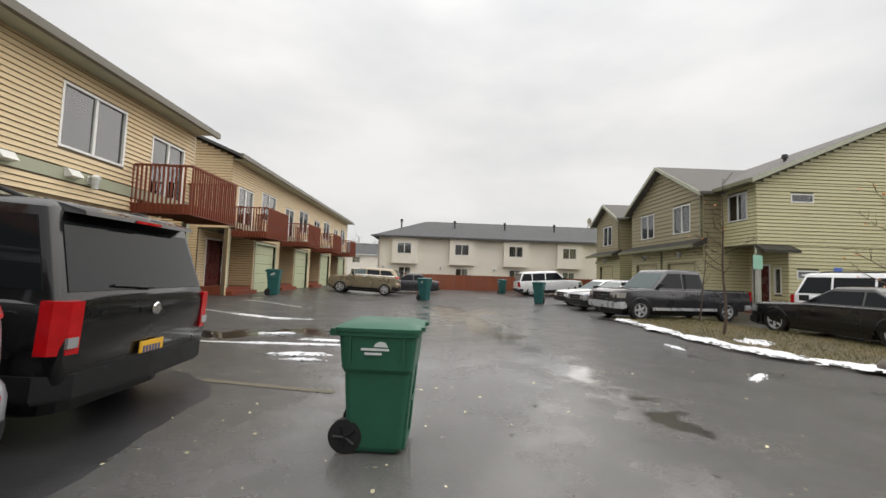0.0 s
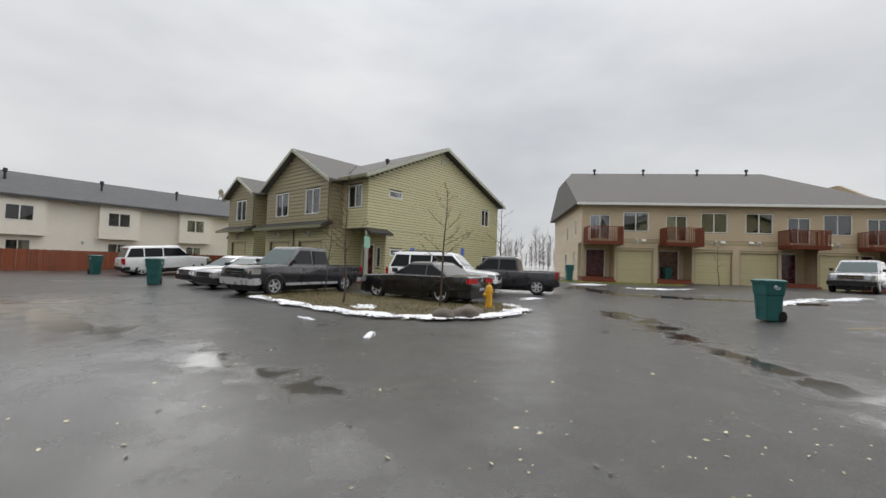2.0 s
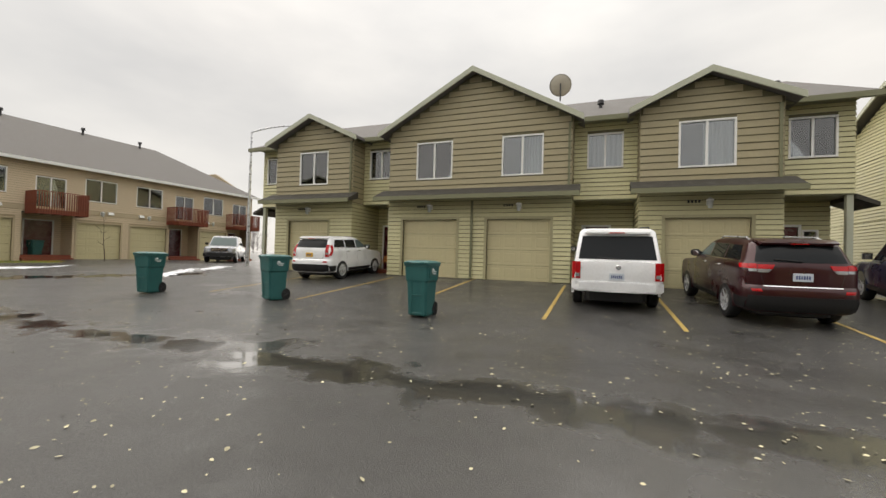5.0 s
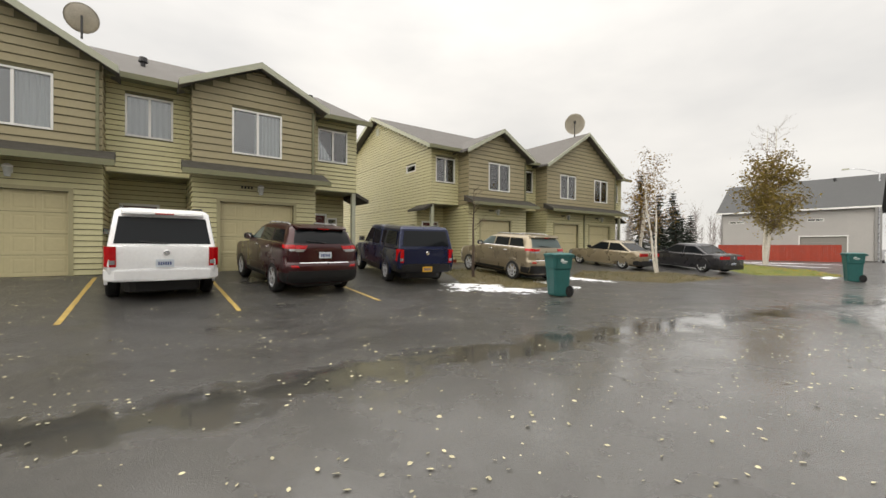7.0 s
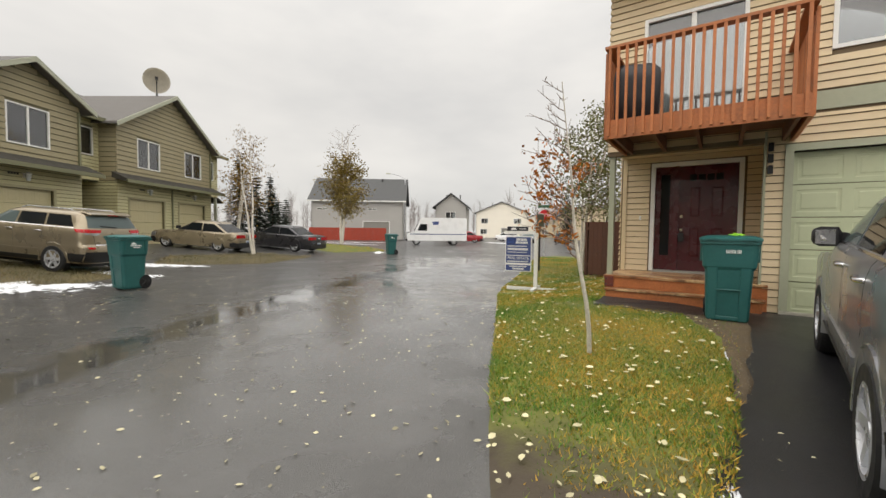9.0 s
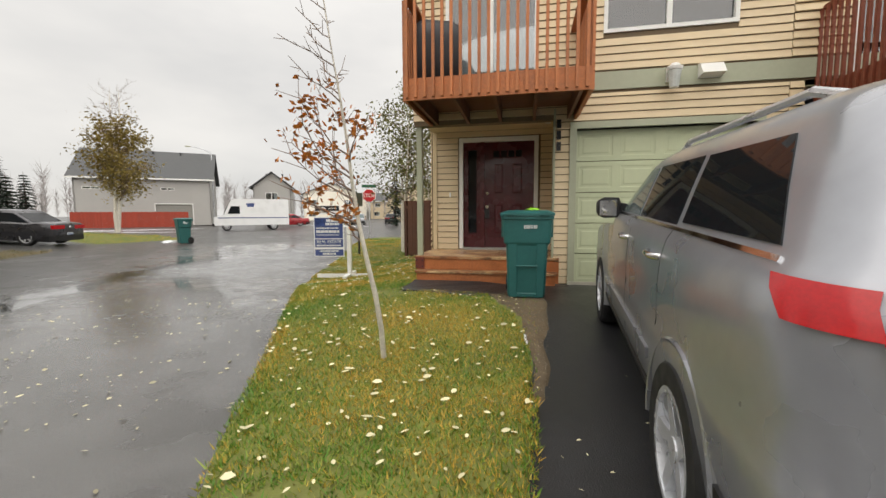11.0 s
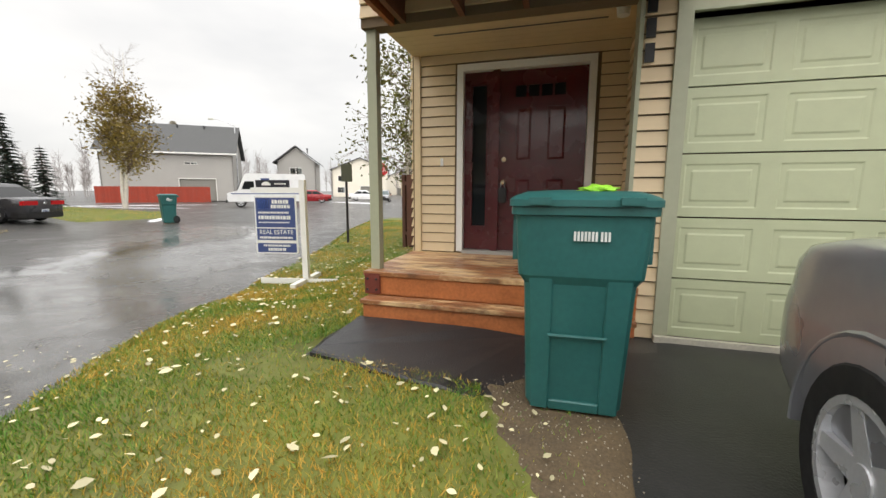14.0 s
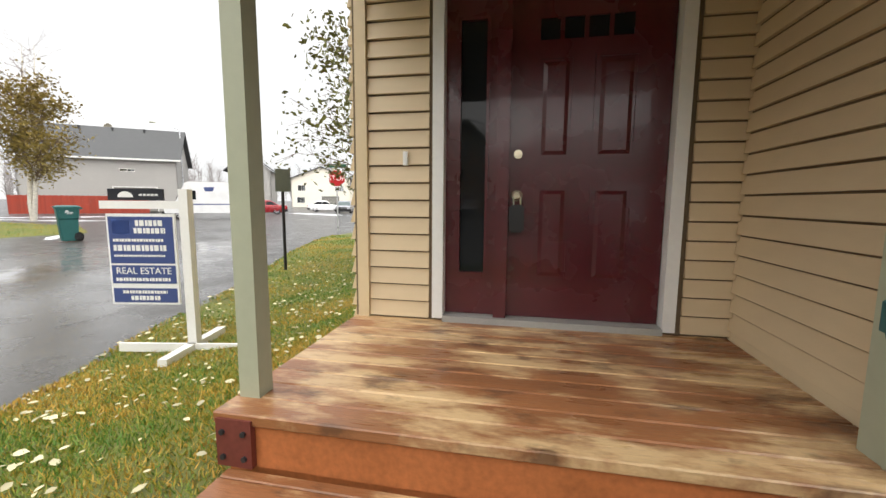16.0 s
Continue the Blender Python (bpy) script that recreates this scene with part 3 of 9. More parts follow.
def green_townhouse(m, label, bays, ends, depth=14.2, ridge=7.2, name="townhouse", eave=6.0, top=9.0, drawn=None):
    """bays: (x0, x1, peak height, windows, garages) in front; ends: the house's left and right end."""
    t = thing(name, m, label, "townhouse", "green townhouses")
    X0, X1 = ends
    ZE, ZS, ZO = eave, 3.1, 3.1          # eave, skirt roof, underside of the overhang
    RY, RZ = ridge, top
    slope = (RZ - ZE) / (RY - 0.4)
    front, up, low = wall_m(0, 0, "front"), wall_m(0, 0.9, "front"), wall_m(0, 2.3, "front")
    gaps, x = [], X0
    for b in bays:
        gaps.append((x, b[0]))
        x = b[1]
    gaps.append((x, X1))
    # body walls
    bm, sd = bmesh.new(), bmesh.new()
    for i, (a, b) in enumerate(gaps):
        wx = (a + b) / 2
        w = (wx - 0.62, wx + 0.62, 4.27, 5.57)
        solid_wall(bm, up, a, b, ZO, ZE, [w])
        siding(sd, up, a, b, ZO, ZE, [w])
        window(t, up, *w, blind=drawn or (0.5, 0.62, 1.0, 0.9)[i % 4])
        # porch below: door and side light
        dx = a + 0.35 if i < len(gaps) - 1 else a + 0.25
        d = (dx, dx + 0.95, 0.15, 2.2)
        sw = (min(b - 0.75, dx + 1.2), min(b - 0.3, dx + 1.62), 0.9, 2.1)
        solid_wall(bm, low, a, b, 0, ZO, [d, sw])
        siding(sd, low, a, b, 0, ZO, [d, sw])
        window(t, low, *sw, blind=0, slider=False)
        db = bmesh.new()
        prism(db, [(d[0] - 0.08, 0.15), (d[0] - 0.08, 2.28), (d[1] + 0.08, 2.28), (d[1] + 0.08, 0.15), (d[1], 0.15), (d[1], 2.2), (d[0], 2.2), (d[0], 0.15)], -0.035, 0.16, low)
        fr = part("door_frame", db, WHITE, t)
        db = bmesh.new()
        box(db, d[0], d[1], 0.04, 0.09, 0.15, 2.2, low)
        for k in range(2):
            for z0, z1 in ((0.4, 1.0), (1.15, 1.85)):
                box(db, d[0] + 0.13 + k * 0.4, d[0] + 0.43 + k * 0.4, 0.028, 0.04, z0, z1, low)
        part("door", db, BURG, fr, "dark red front door")
        sb = bmesh.new()
        box(sb, a, b, 1.0, 2.3, 0, 0.15)
        part("porch_step", sb, CEDAR_M, t, "stained wooden porch step")
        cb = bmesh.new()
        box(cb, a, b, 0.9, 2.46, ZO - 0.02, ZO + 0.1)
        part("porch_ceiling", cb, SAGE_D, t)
    # side and back walls, gable ends
    for xx, face in ((X0, "left"), (X1, "right")):
        M = wall_m(xx, 0.9 if face == "right" else depth, face)
        L = depth - 0.9
        pk = RY - 0.9 if face == "right" else depth - RY
        holes = [(1.55, 2.6, 5.02, 5.42), (1.75, 2.75, 1.6, 2.0), (L - 2.3, L - 1.3, 4.2, 5.45), (L - 2.1, L - 1.2, 1.4, 1.85)]
        if face == "left":
            holes = [(L - h[1], L - h[0], h[2], h[3]) for h in holes]
        # lower front corner is cut away for the porch
        c0, c1 = (1.4, L) if face == "right" else (0, L - 1.4)
        solid_wall(bm, M, c0, c1, 0, ZO, holes)
        siding(sd, M, c0, c1, 0, ZO, holes)
        solid_wall(bm, M, 0, L, ZO, ZE, holes)
        siding(sd, M, 0, L, ZO, ZE, holes)
        prism(bm, [(0, ZE), (L, ZE), (pk, RZ - 0.1)], 0, 0.16, M)
        siding(sd, M, 0, L, ZE, RZ - 0.15, gable=((0, ZE), pk, RZ - 0.1))
        for k, h in enumerate(holes):
            window(t, M, *h, blind=0 if k != 2 else 0.5, slider=k == 2)
        gb = bmesh.new()
        box(gb, pk - 0.2, pk + 0.2, -0.05, 0, RZ - 1.0, RZ - 0.55, M)
        part("gable_vent", gb, FASCIA, t)
        # post and awning at the porch corner
        pb = bmesh.new()
        xx2 = xx + (0.09 if face == "left" else -0.09)
        box(pb, xx2 - 0.08, xx2 + 0.08, 0.92, 1.08, 0, ZO)
        part("porch_post", pb, FASCIA, t)
        ab = bmesh.new()
        sgn = -1 if face == "left" else 1
        hexa(ab, [(xx, 0.8, 2.95), (xx + sgn * 0.55, 0.8, 2.72), (xx + sgn * 0.55, 2.4, 2.72), (xx, 2.4, 2.95), (xx, 0.8, 3.1), (xx + sgn * 0.55, 0.8, 2.84), (xx + sgn * 0.55, 2.4, 2.84), (xx, 2.4, 3.1)])
        part("awning", ab, ROOF_K, t, "small shingled awning over the porch side")
    M = wall_m(X1, depth, "back")
    solid_wall(bm, M, 0, X1 - X0, 0, ZE, [])
    siding(sd, M, 0, X1 - X0, 0, ZE)
    # bays
    ol = bmesh.new()
    for bi, (a, b, pz, wins, gars) in enumerate(bays):
        hw = [(w[0], w[1], 3.96, 5.48) for w in wins]
        hg = [(g[0], g[1], 0.0, 2.32) for g in gars]
        solid_wall(bm, front, a, b, 0, ZS + 0.3, hg)
        siding(sd, front, a, b, 0, ZS + 0.1, [(g[0] - 0.1, g[1] + 0.1, 0, 2.42) for g in hg])
        solid_wall(bm, front, a, b, ZS + 0.3, ZE, hw)
        mid = (a + b) / 2
        prism(bm, [(a, ZE), (b, ZE), (mid, pz)], 0, 0.16, front)
        siding(ol, front, a, b, ZS + 0.35, pz - 0.1, hw, step=0.235, proud=0.03, gable=((0, ZE), mid, pz))
        for xs2, face in ((a, "left"), (b, "right")):
            Ms = wall_m(xs2, 0.0 if face == "right" else 2.3, face)
            solid_wall(bm, Ms, 0, 2.3, 0, ZO, [])
            siding(sd, Ms, 0, 2.3, 0, ZO)
            Mu = wall_m(xs2, 0.0 if face == "right" else 0.9, face)
            solid_wall(bm, Mu, 0, 0.9, ZO, ZE, [])
            siding(ol, Mu, 0, 0.9, ZO, ZE, step=0.235, proud=0.025)
        for k, w in enumerate(hw):
            window(t, front, *w, blind=drawn or (0.5, 0.5, 0.55, 1.0, 1.0)[(bi * 2 + k + len(bays)) % 5])
        for g in hg:
            garage_door(t, front, *g, GDOOR, GREEN_TRIM)
            wall_lamp(t, front, (g[0] + g[1]) / 2 + 0.05, 2.74)
            nb = bmesh.new()
            for k in range(4):
                box(nb, (g[0] + g[1]) / 2 - 0.55 + k * 0.10, (g[0] + g[1]) / 2 - 0.49 + k * 0.10, -0.045, -0.03, 2.80, 2.89, front)
            part("house_number", nb, BLACKP, t, "dark bars of a house number")
        # skirt roof over the garages
        kb = bmesh.new()
        hexa(kb, [(a - 0.3, -0.75, ZS - 0.02), (b + 0.3, -0.75, ZS - 0.02), (b + 0.3, 0, ZS + 0.16), (a - 0.3, 0, ZS + 0.16), (a - 0.3, -0.75, ZS + 0.12), (b + 0.3, -0.75, ZS + 0.12), (b + 0.3, 0, ZS + 0.46), (a - 0.3, 0, ZS + 0.46)])
        part("skirt_roof", kb, ROOF_K, t, "shingled skirt roof")
        kb = bmesh.new()
        box(kb, a - 0.32, b + 0.32, -0.82, -0.752, ZS - 0.06, ZS + 0.1)
        part("gutter", kb, SAGE_D, t)
        # cross gable
        back = 0.4 + (pz - ZE) / slope + 0.5
        rb = bmesh.new()
        ex = (mid - a) + 0.38
        ez = ZE - 0.38 * (pz - ZE) / (mid - a)
        for s in (-1, 1):
            pts = [(mid + s * ex, -0.4, ez + 0.14), (mid, -0.4, pz + 0.14), (mid, back, pz + 0.14), (mid + s * ex, back, ez + 0.14)]
            roof_sheet(rb, pts if s > 0 else pts[::-1], 0.12)
        part("gable_roof", rb, ROOF, t, "grey shingled cross gable")
        for s in (-1, 1):
            fb = bmesh.new()
            pts = [(mid + s * ex, -0.46, ez + 0.13), (mid, -0.46, pz + 0.13), (mid, -0.4, pz + 0.13), (mid + s * ex, -0.4, ez + 0.13)]
            roof_sheet(fb, pts if s > 0 else pts[::-1], 0.2)
            part("rake_board", fb, FASCIA, t, "pale rake board")
        if len(gars) > 1:
            downspout(t, front, mid, 0.05, ZS - 0.05, SAGE_D)
        downspout(t, front, b - 0.1, ZS + 0.4, ZE - 0.2, SAGE_D)
    part("wall", bm, GREEN_LAPSHADE, t)
    part("lap_siding", sd, GREEN_S, t, "pale green horizontal vinyl siding")
    part("board_siding", ol, OLIVE_S, t, "wide olive boards on the gables")
    # main roof
    rb = bmesh.new()
    o = 0.45
    z0 = ZE + 0.16 - 0.45 * slope
    roof_sheet(rb, [(X0 - o, 0.4, z0 + 0.1), (X1 + o, 0.4, z0 + 0.1), (X1 + o, RY, RZ + 0.14), (X0 - o, RY, RZ + 0.14)], 0.13)
    sb2 = (RZ - ZE) / (depth - RY)
    roof_sheet(rb, [(X0 - o, RY, RZ + 0.14), (X1 + o, RY, RZ + 0.14), (X1 + o, depth + 0.45, ZE + 0.05), (X0 - o, depth + 0.45, ZE + 0.05)], 0.13)
    part("roof", rb, ROOF, t, "grey asphalt shingle roof")
    for xx in (X0 - o, X1 + o):
        fb = bmesh.new()
        roof_sheet(fb, [(xx - 0.03, 0.4, z0 + 0.09), (xx + 0.03, 0.4, z0 + 0.09), (xx + 0.03, RY, RZ + 0.13), (xx - 0.03, RY, RZ + 0.13)], 0.2)
        part("rake_board", fb, FASCIA, t, "pale rake board")
        fb = bmesh.new()
        roof_sheet(fb, [(xx - 0.03, RY, RZ + 0.13), (xx + 0.03, RY, RZ + 0.13), (xx + 0.03, depth + 0.45, ZE + 0.04), (xx - 0.03, depth + 0.45, ZE + 0.04)], 0.2)
        part("rake_board", fb, FASCIA, t, "pale rake board")
    for a, b in gaps:
        fb = bmesh.new()
        box(fb, a - (0.45 if a == X0 else 0.0), b + (0.45 if b == X1 else 0.0), 0.26, 0.4, z0 - 0.1, z0 + 0.07)
        part("gutter", fb, SAGE_D, t)
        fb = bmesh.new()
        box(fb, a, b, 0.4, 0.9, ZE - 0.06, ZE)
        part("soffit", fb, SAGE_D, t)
    for i, b in enumerate(bays):
        roof_vent(t, b[1] + 0.9, 3.4, ZE + 3.0 * slope)
    roof_vent(t, (X0 + X1) / 2, 5.0, ZE + 4.6 * slope)
    return t


def dish(m, label):
    t = thing("satellite_dish", m, label, "satellite dish")
    bm = bmesh.new()
    n1, n2, R = 20, 6, 0.43
    rings = []
    for j in range(n2 + 1):
        r = R * j / n2
        rings.append([bm.verts.new((r * math.cos(2 * math.pi * i / n1), -0.16 * (1 - (r / R) ** 2) * -1, r * 1.08 * math.sin(2 * math.pi * i / n1))) for i in range(n1)])
    for a, b in zip(rings[1:], rings[2:]):
        for i in range(n1):
            bm.faces.new([a[i], a[(i + 1) % n1], b[(i + 1) % n1], b[i]])
    c = bm.verts.new((0, 0.16, 0))
    for i in range(n1):
        bm.faces.new([c, rings[1][i], rings[1][(i + 1) % n1]])
    for v in rings[0]:
        bm.verts.remove(v)
    bmesh.ops.solidify(bm, geom=bm.faces[:], thickness=0.02)
    part("reflector", bm, DISHM, t, smooth=True)
    bm = bmesh.new()
    tube(bm, (0, 0.16, 0), (0, 0.3, -0.75), 0.03)
    tube(bm, (0, 0.1, -0.5), (0, -0.55, -0.1), 0.015)
    box(bm, -0.05, 0.05, -0.62, -0.5, -0.14, -0.04)
    part("mast", bm, BLACKP, t)
    return t


DISHM = mat("weathered_dish", srgb(178, 172, 158), 0.6, var=0.2, scale=3)


def bays(p1, p2, p3=None):
    """Gabled bays with the heights of their peaks: one garage, two garages, and one garage again."""
    out = [(1.75, 6.05, p1, [(3.13, 4.72)], [(2.57, 4.8)]), (7.9, 15.28, p2, [(9.15, 10.72), (12.72, 14.27)], [(8.6, 10.97), (12.2, 14.57)])]
    return out + ([(17.47, 21.4, p3, [(18.6, 20.19)], [(18.25, 20.6)])] if p3 else [])


GREEN_1 = pose(21.92, -3.49, 0.5, 0, 0, -146.07)
green_townhouse(GREEN_1, "olive and pale green two-storey townhouse with three gables", bays(7.0, 8.05, 6.93), (0, 23.45))
green_townhouse(pose(-0.77, -20.22, 0.5, 0, 0, -147.23), "olive and pale green townhouse with two gables behind lawn strips", bays(7.2, 8.27), (0, 17.5), drawn=0.97)
green_townhouse(pose(13.31, 34.86, 0.13, 0, 0, -90.34), "green townhouse with its gable end beside the parking island", bays(7.1, 8.0), (0, 17.5), eave=5.92, top=8.85)


# ---- beige, tan, cream and grey row houses ----


BALUSTER = {}


def balcony(t, M, u0, u1, z, out=1.5, material=None, gap=0.115, rail_h=1.08, near=False):
    """A timber balcony hung on a wall: deck, fascia, rail and balusters."""
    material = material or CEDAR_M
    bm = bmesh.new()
    # deck and joists get the darker timber colour for the shade underneath
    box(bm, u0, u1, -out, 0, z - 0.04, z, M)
    b = part("balcony", bm, UNDER, t, "reddish stained timber balcony, shade painted into its deck")
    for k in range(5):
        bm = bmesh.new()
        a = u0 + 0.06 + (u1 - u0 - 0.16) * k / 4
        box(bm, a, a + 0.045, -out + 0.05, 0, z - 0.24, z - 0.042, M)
        part("joist", bm, UNDER, b, "joist with the shade under the deck in its colour")
    for a, c, d, e in ((u0 - 0.02, u1 + 0.02, -out - 0.04, -out), (u0 - 0.04, u0, -out, 0), (u1, u1 + 0.04, -out, 0)):
        bm = bmesh.new()
        box(bm, a, c, d, e, z - 0.25, z + 0.02, M)
        part("fascia_board", bm, material, b)
    bm = bmesh.new()
    for a, c, d, e in ((u0 - 0.05, u1 + 0.05, -out - 0.08, -out + 0.06), (u0 - 0.05, u0 + 0.07, -out + 0.06, 0), (u1 - 0.07, u1 + 0.05, -out + 0.06, 0)):
        box(bm, a, c, d, e, z + rail_h - 0.04, z + rail_h, M)
    part("rail", bm, material, b)
    spots = [(u, -out - 0.075) for u in np.arange(u0, u1 + 0.01, gap)] + [(s, n) for s in (u0 - 0.075, u1 + 0.04) for n in np.arange(-out + 0.08, -0.03, gap)]
    key = (round(rail_h, 3), material.name)
    for u, n in spots:
        if key not in BALUSTER:
            bb = bmesh.new()
            box(bb, 0, 0.036, 0, 0.036, 0, rail_h + 0.18)
            ob = part("baluster", bb, material, b)
            BALUSTER[key] = ob.data
        else:
            ob = new("baluster", BALUSTER[key])
            ob.parent = b
        ob.location = M @ Vector((u, n, z - 0.22))
    return b


def row_front(t, units, length, ze, zb, wallmat, sidemat, gdoor, trim, porch_depth=1.3, near_first=False, sided=True, bal_out=1.5, holes_end=(), depth=11.0):
    """Front of a row of narrow houses. units: (x of the porch's start, mirrored)."""
    F, P = wall_m(0, 0, "front"), wall_m(0, porch_depth, "front")
    bm, sd = bmesh.new(), bmesh.new()
    low, upp = [], []
    for k, (x, flip, *sq) in enumerate(units):
        sq = sq[0] if sq else 0.0

        def at(a, b):
            a, b = (a - sq if a > 2.5 else a), (b - sq if b > 2.2 else b)
            return (x + 5.0 - b, x + 5.0 - a) if flip else (x + a, x + b)
        po, ga, wi, sl = at(0.0, 2.39), at(2.6, 5.05 - 0.0), at(2.95 - 1.6 * sq, 4.75 - 1.6 * sq), at(0.55, 2.0)
        low += [(*po, 0.0, 2.58 if near_first and k == 0 else 2.88), (*ga, 0.0, 2.42)]
        wz = (0.98, 2.42) if near_first and k == 0 else (0.86, 2.3)
        upp += [(*wi, zb + wz[0], zb + wz[1]), (*sl, zb, zb + 2.05)]
        near = near_first and k == 0
        window(t, F, *wi, zb + wz[0], zb + wz[1], blind=(0.0, 0.4, 0.25)[k % 3])
        window(t, F, *sl, zb, zb + 2.05, blind=1.0 if near else (0.7, 0.4, 1.0)[k % 3])
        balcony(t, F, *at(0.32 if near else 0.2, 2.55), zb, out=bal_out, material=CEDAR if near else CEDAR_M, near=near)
        garage_door(t, F, *ga, 0.0, 2.42, gdoor, trim, 5)
        wall_lamp(t, F, sum(at(3.9, 3.9)) / 2, 3.05)
        vb = bmesh.new()
        a, b = at(4.25, 4.55)
        hexa(vb, [F @ Vector(p) for p in ((a, -0.22, 3.08), (b, -0.22, 3.08), (b, 0, 3.05), (a, 0, 3.05), (a, -0.1, 3.24), (b, -0.1, 3.24), (b, 0, 3.26), (a, 0, 3.26))])
        part("dryer_vent", vb, WHITE, t, "white hooded wall vent")
        if not near:
            # plain porch of the further houses
            d = at(0.62, 1.95)
            solid_wall(bm, P, *po, 0, 2.88, [(*d, 0.35, 2.45)])
            siding(sd, P, *po, 0, 2.88, [(*d, 0.35, 2.45)])
            db = bmesh.new()
            prism(db, [(d[0] - 0.07, 0.35), (d[0] - 0.07, 2.52), (d[1] + 0.07, 2.52), (d[1] + 0.07, 0.35), (d[1], 0.35), (d[1], 2.45), (d[0], 2.45), (d[0], 0.35)], -0.035, 0.16, P)
            fr = part("door_frame", db, WHITE, t)
            db = bmesh.new()
            box(db, d[0], d[1], 0.04, 0.09, 0.35, 2.45, P)
            for i in range(2):
                for z0, z1 in ((0.55, 1.15), (1.3, 2.0)):
                    box(db, d[0] + 0.5 + i * 0.38, d[0] + 0.8 + i * 0.38, 0.028, 0.04, z0, z1, P)
            part("door", db, BURG, fr, "dark red front door with a side light")
            sb = bmesh.new()
            box(sb, po[0], po[1], 0.02, porch_depth, 0, 0.35)
            box(sb, po[0], po[1], -0.3, 0.02, 0, 0.18)
            part("porch_step", sb, CEDAR_M, t, "stained wooden porch step")
            for xx, face in ((po[0], "right"), (po[1], "left")):
                if xx <= 0.3 or xx >= length - 0.3:
                    continue
                Ms = wall_m(xx, 0.0 if face == "right" else porch_depth, face)
                solid_wall(bm, Ms, 0, porch_depth, 0, 2.88, [], 0.1)
                siding(sd, Ms, 0, porch_depth, 0, 2.88)
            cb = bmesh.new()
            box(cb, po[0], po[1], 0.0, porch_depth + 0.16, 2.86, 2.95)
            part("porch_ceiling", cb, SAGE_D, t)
            if po[0] < 0.3 or po[1] > length - 0.3:
                pb = bmesh.new()
                px = po[0] + 0.08 if po[0] < 0.3 else po[1] - 0.08
                box(pb, px - 0.08, px + 0.08, 0.0, 0.16, 0.35, 2.88)
                part("porch_post", pb, trim, t)
    grown = [(a - 0.1, b + 0.1, c, d + 0.1) if d < 2.5 else (a, b, c, d) for a, b, c, d in low]
    solid_wall(bm, F, 0, length, 0, 2.95, low)
    solid_wall(bm, F, 0, length, 2.95, ze, upp)
    if sided:
        s0 = 5.43 if near_first else 0
        siding(sd, F, s0, length, 0, 2.94, grown)
        siding(sd, F, s0, length, 3.26, ze, upp)
    tb = bmesh.new()
    box(tb, 0, length, -0.028, 0, 2.98, 3.24)
    part("band_board", tb, trim, t, "sage green band board")
    return bm, sd


def beige_row(m, label, units, length, near_first=False, depth=11.0, ze=5.75):
    LAP[0] = 0.118
    t = thing("townhouse_row", m, label, "townhouse", "beige row houses")
    bm, sd = row_front(t, units, length, ze, 2.82, BEIGE, BEIGE, GDOOR_G, SAGE, near_first=near_first)
    rz, ry = ze + 2.3, depth / 2
    for xx, face in ((0, "left"), (length, "right")):
        M = wall_m(xx, 0.0 if face == "right" else depth, face)
        porch = any((x < 0.3 and not f) if face == "left" else (x + 5 > length - 0.4 and f) for x, f, *_ in units)
        c0, c1 = (0, depth)
        if porch:
            c0, c1 = (1.3, depth) if face == "right" else (0, depth - 1.3)
        solid_wall(bm, M, c0, c1, 0, 2.9, [])
        siding(sd, M, c0, c1, 0, 2.9)
        solid_wall(bm, M, 0, depth, 2.9, ze, [])
        siding(sd, M, 0, depth, 2.9, ze)
        prism(bm, [(0, ze), (depth, ze), (ry, rz)], 0, 0.16, M)
        siding(sd, M, 0, depth, ze, rz - 0.1, gable=((0, ze), ry, rz))
    M = wall_m(length, depth, "back")
    solid_wall(bm, M, 0, length, 0, ze, [])
    part("wall", bm, BEIGE_LAPSHADE, t)
    part("lap_siding", sd, BEIGE, t, "beige horizontal vinyl siding")
    rb = bmesh.new()
    sl = (rz - ze) / ry
    roof_sheet(rb, [(-0.35, -0.5, ze + 0.2 - 0.5 * sl), (length + 0.35, -0.5, ze + 0.2 - 0.5 * sl), (length + 0.35, ry, rz + 0.2), (-0.35, ry, rz + 0.2)], 0.12)
    roof_sheet(rb, [(-0.35, ry, rz + 0.2), (length + 0.35, ry, rz + 0.2), (length + 0.35, depth + 0.5, ze + 0.2 - 0.5 * sl), (-0.35, depth + 0.5, ze + 0.2 - 0.5 * sl)], 0.12)
    part("roof", rb, ROOF_D, t, "dark shingle roof")
    fb = bmesh.new()
    zf = ze + 0.2 - 0.5 * sl
    box(fb, -0.35, length + 0.35, -0.62, -0.502, zf - 0.16, zf + 0.02)
    part("gutter", fb, GUTTER, t)
    fb = bmesh.new()
    box(fb, 0, length, -0.5, 0, zf - 0.17, zf - 0.14)
    part("soffit", fb, FASCIA, t)
    for k in range(3):
        roof_vent(t, length * (k + 0.4) / 3, ry - 1.2, rz - 1.2 * sl + 0.2)
    return t


HOUSE = beige_row(pose(-8.25, -2.12, 0.2, 0, 0, 90), "beige two-storey townhouse row with redwood balconies", [(0.0, False), (5.6, False, 0.55), (10.25, True)], 15.25, near_first=True)
beige_row(pose(-9.1, 17.2, 0.2, 0, 0, 90), "further beige townhouse row with four redwood balconies", [(0.1, False), (5.7, False), (11.3, False), (16.9, False)], 22.6, ze=6.1)

# ---- porch of the first house ----


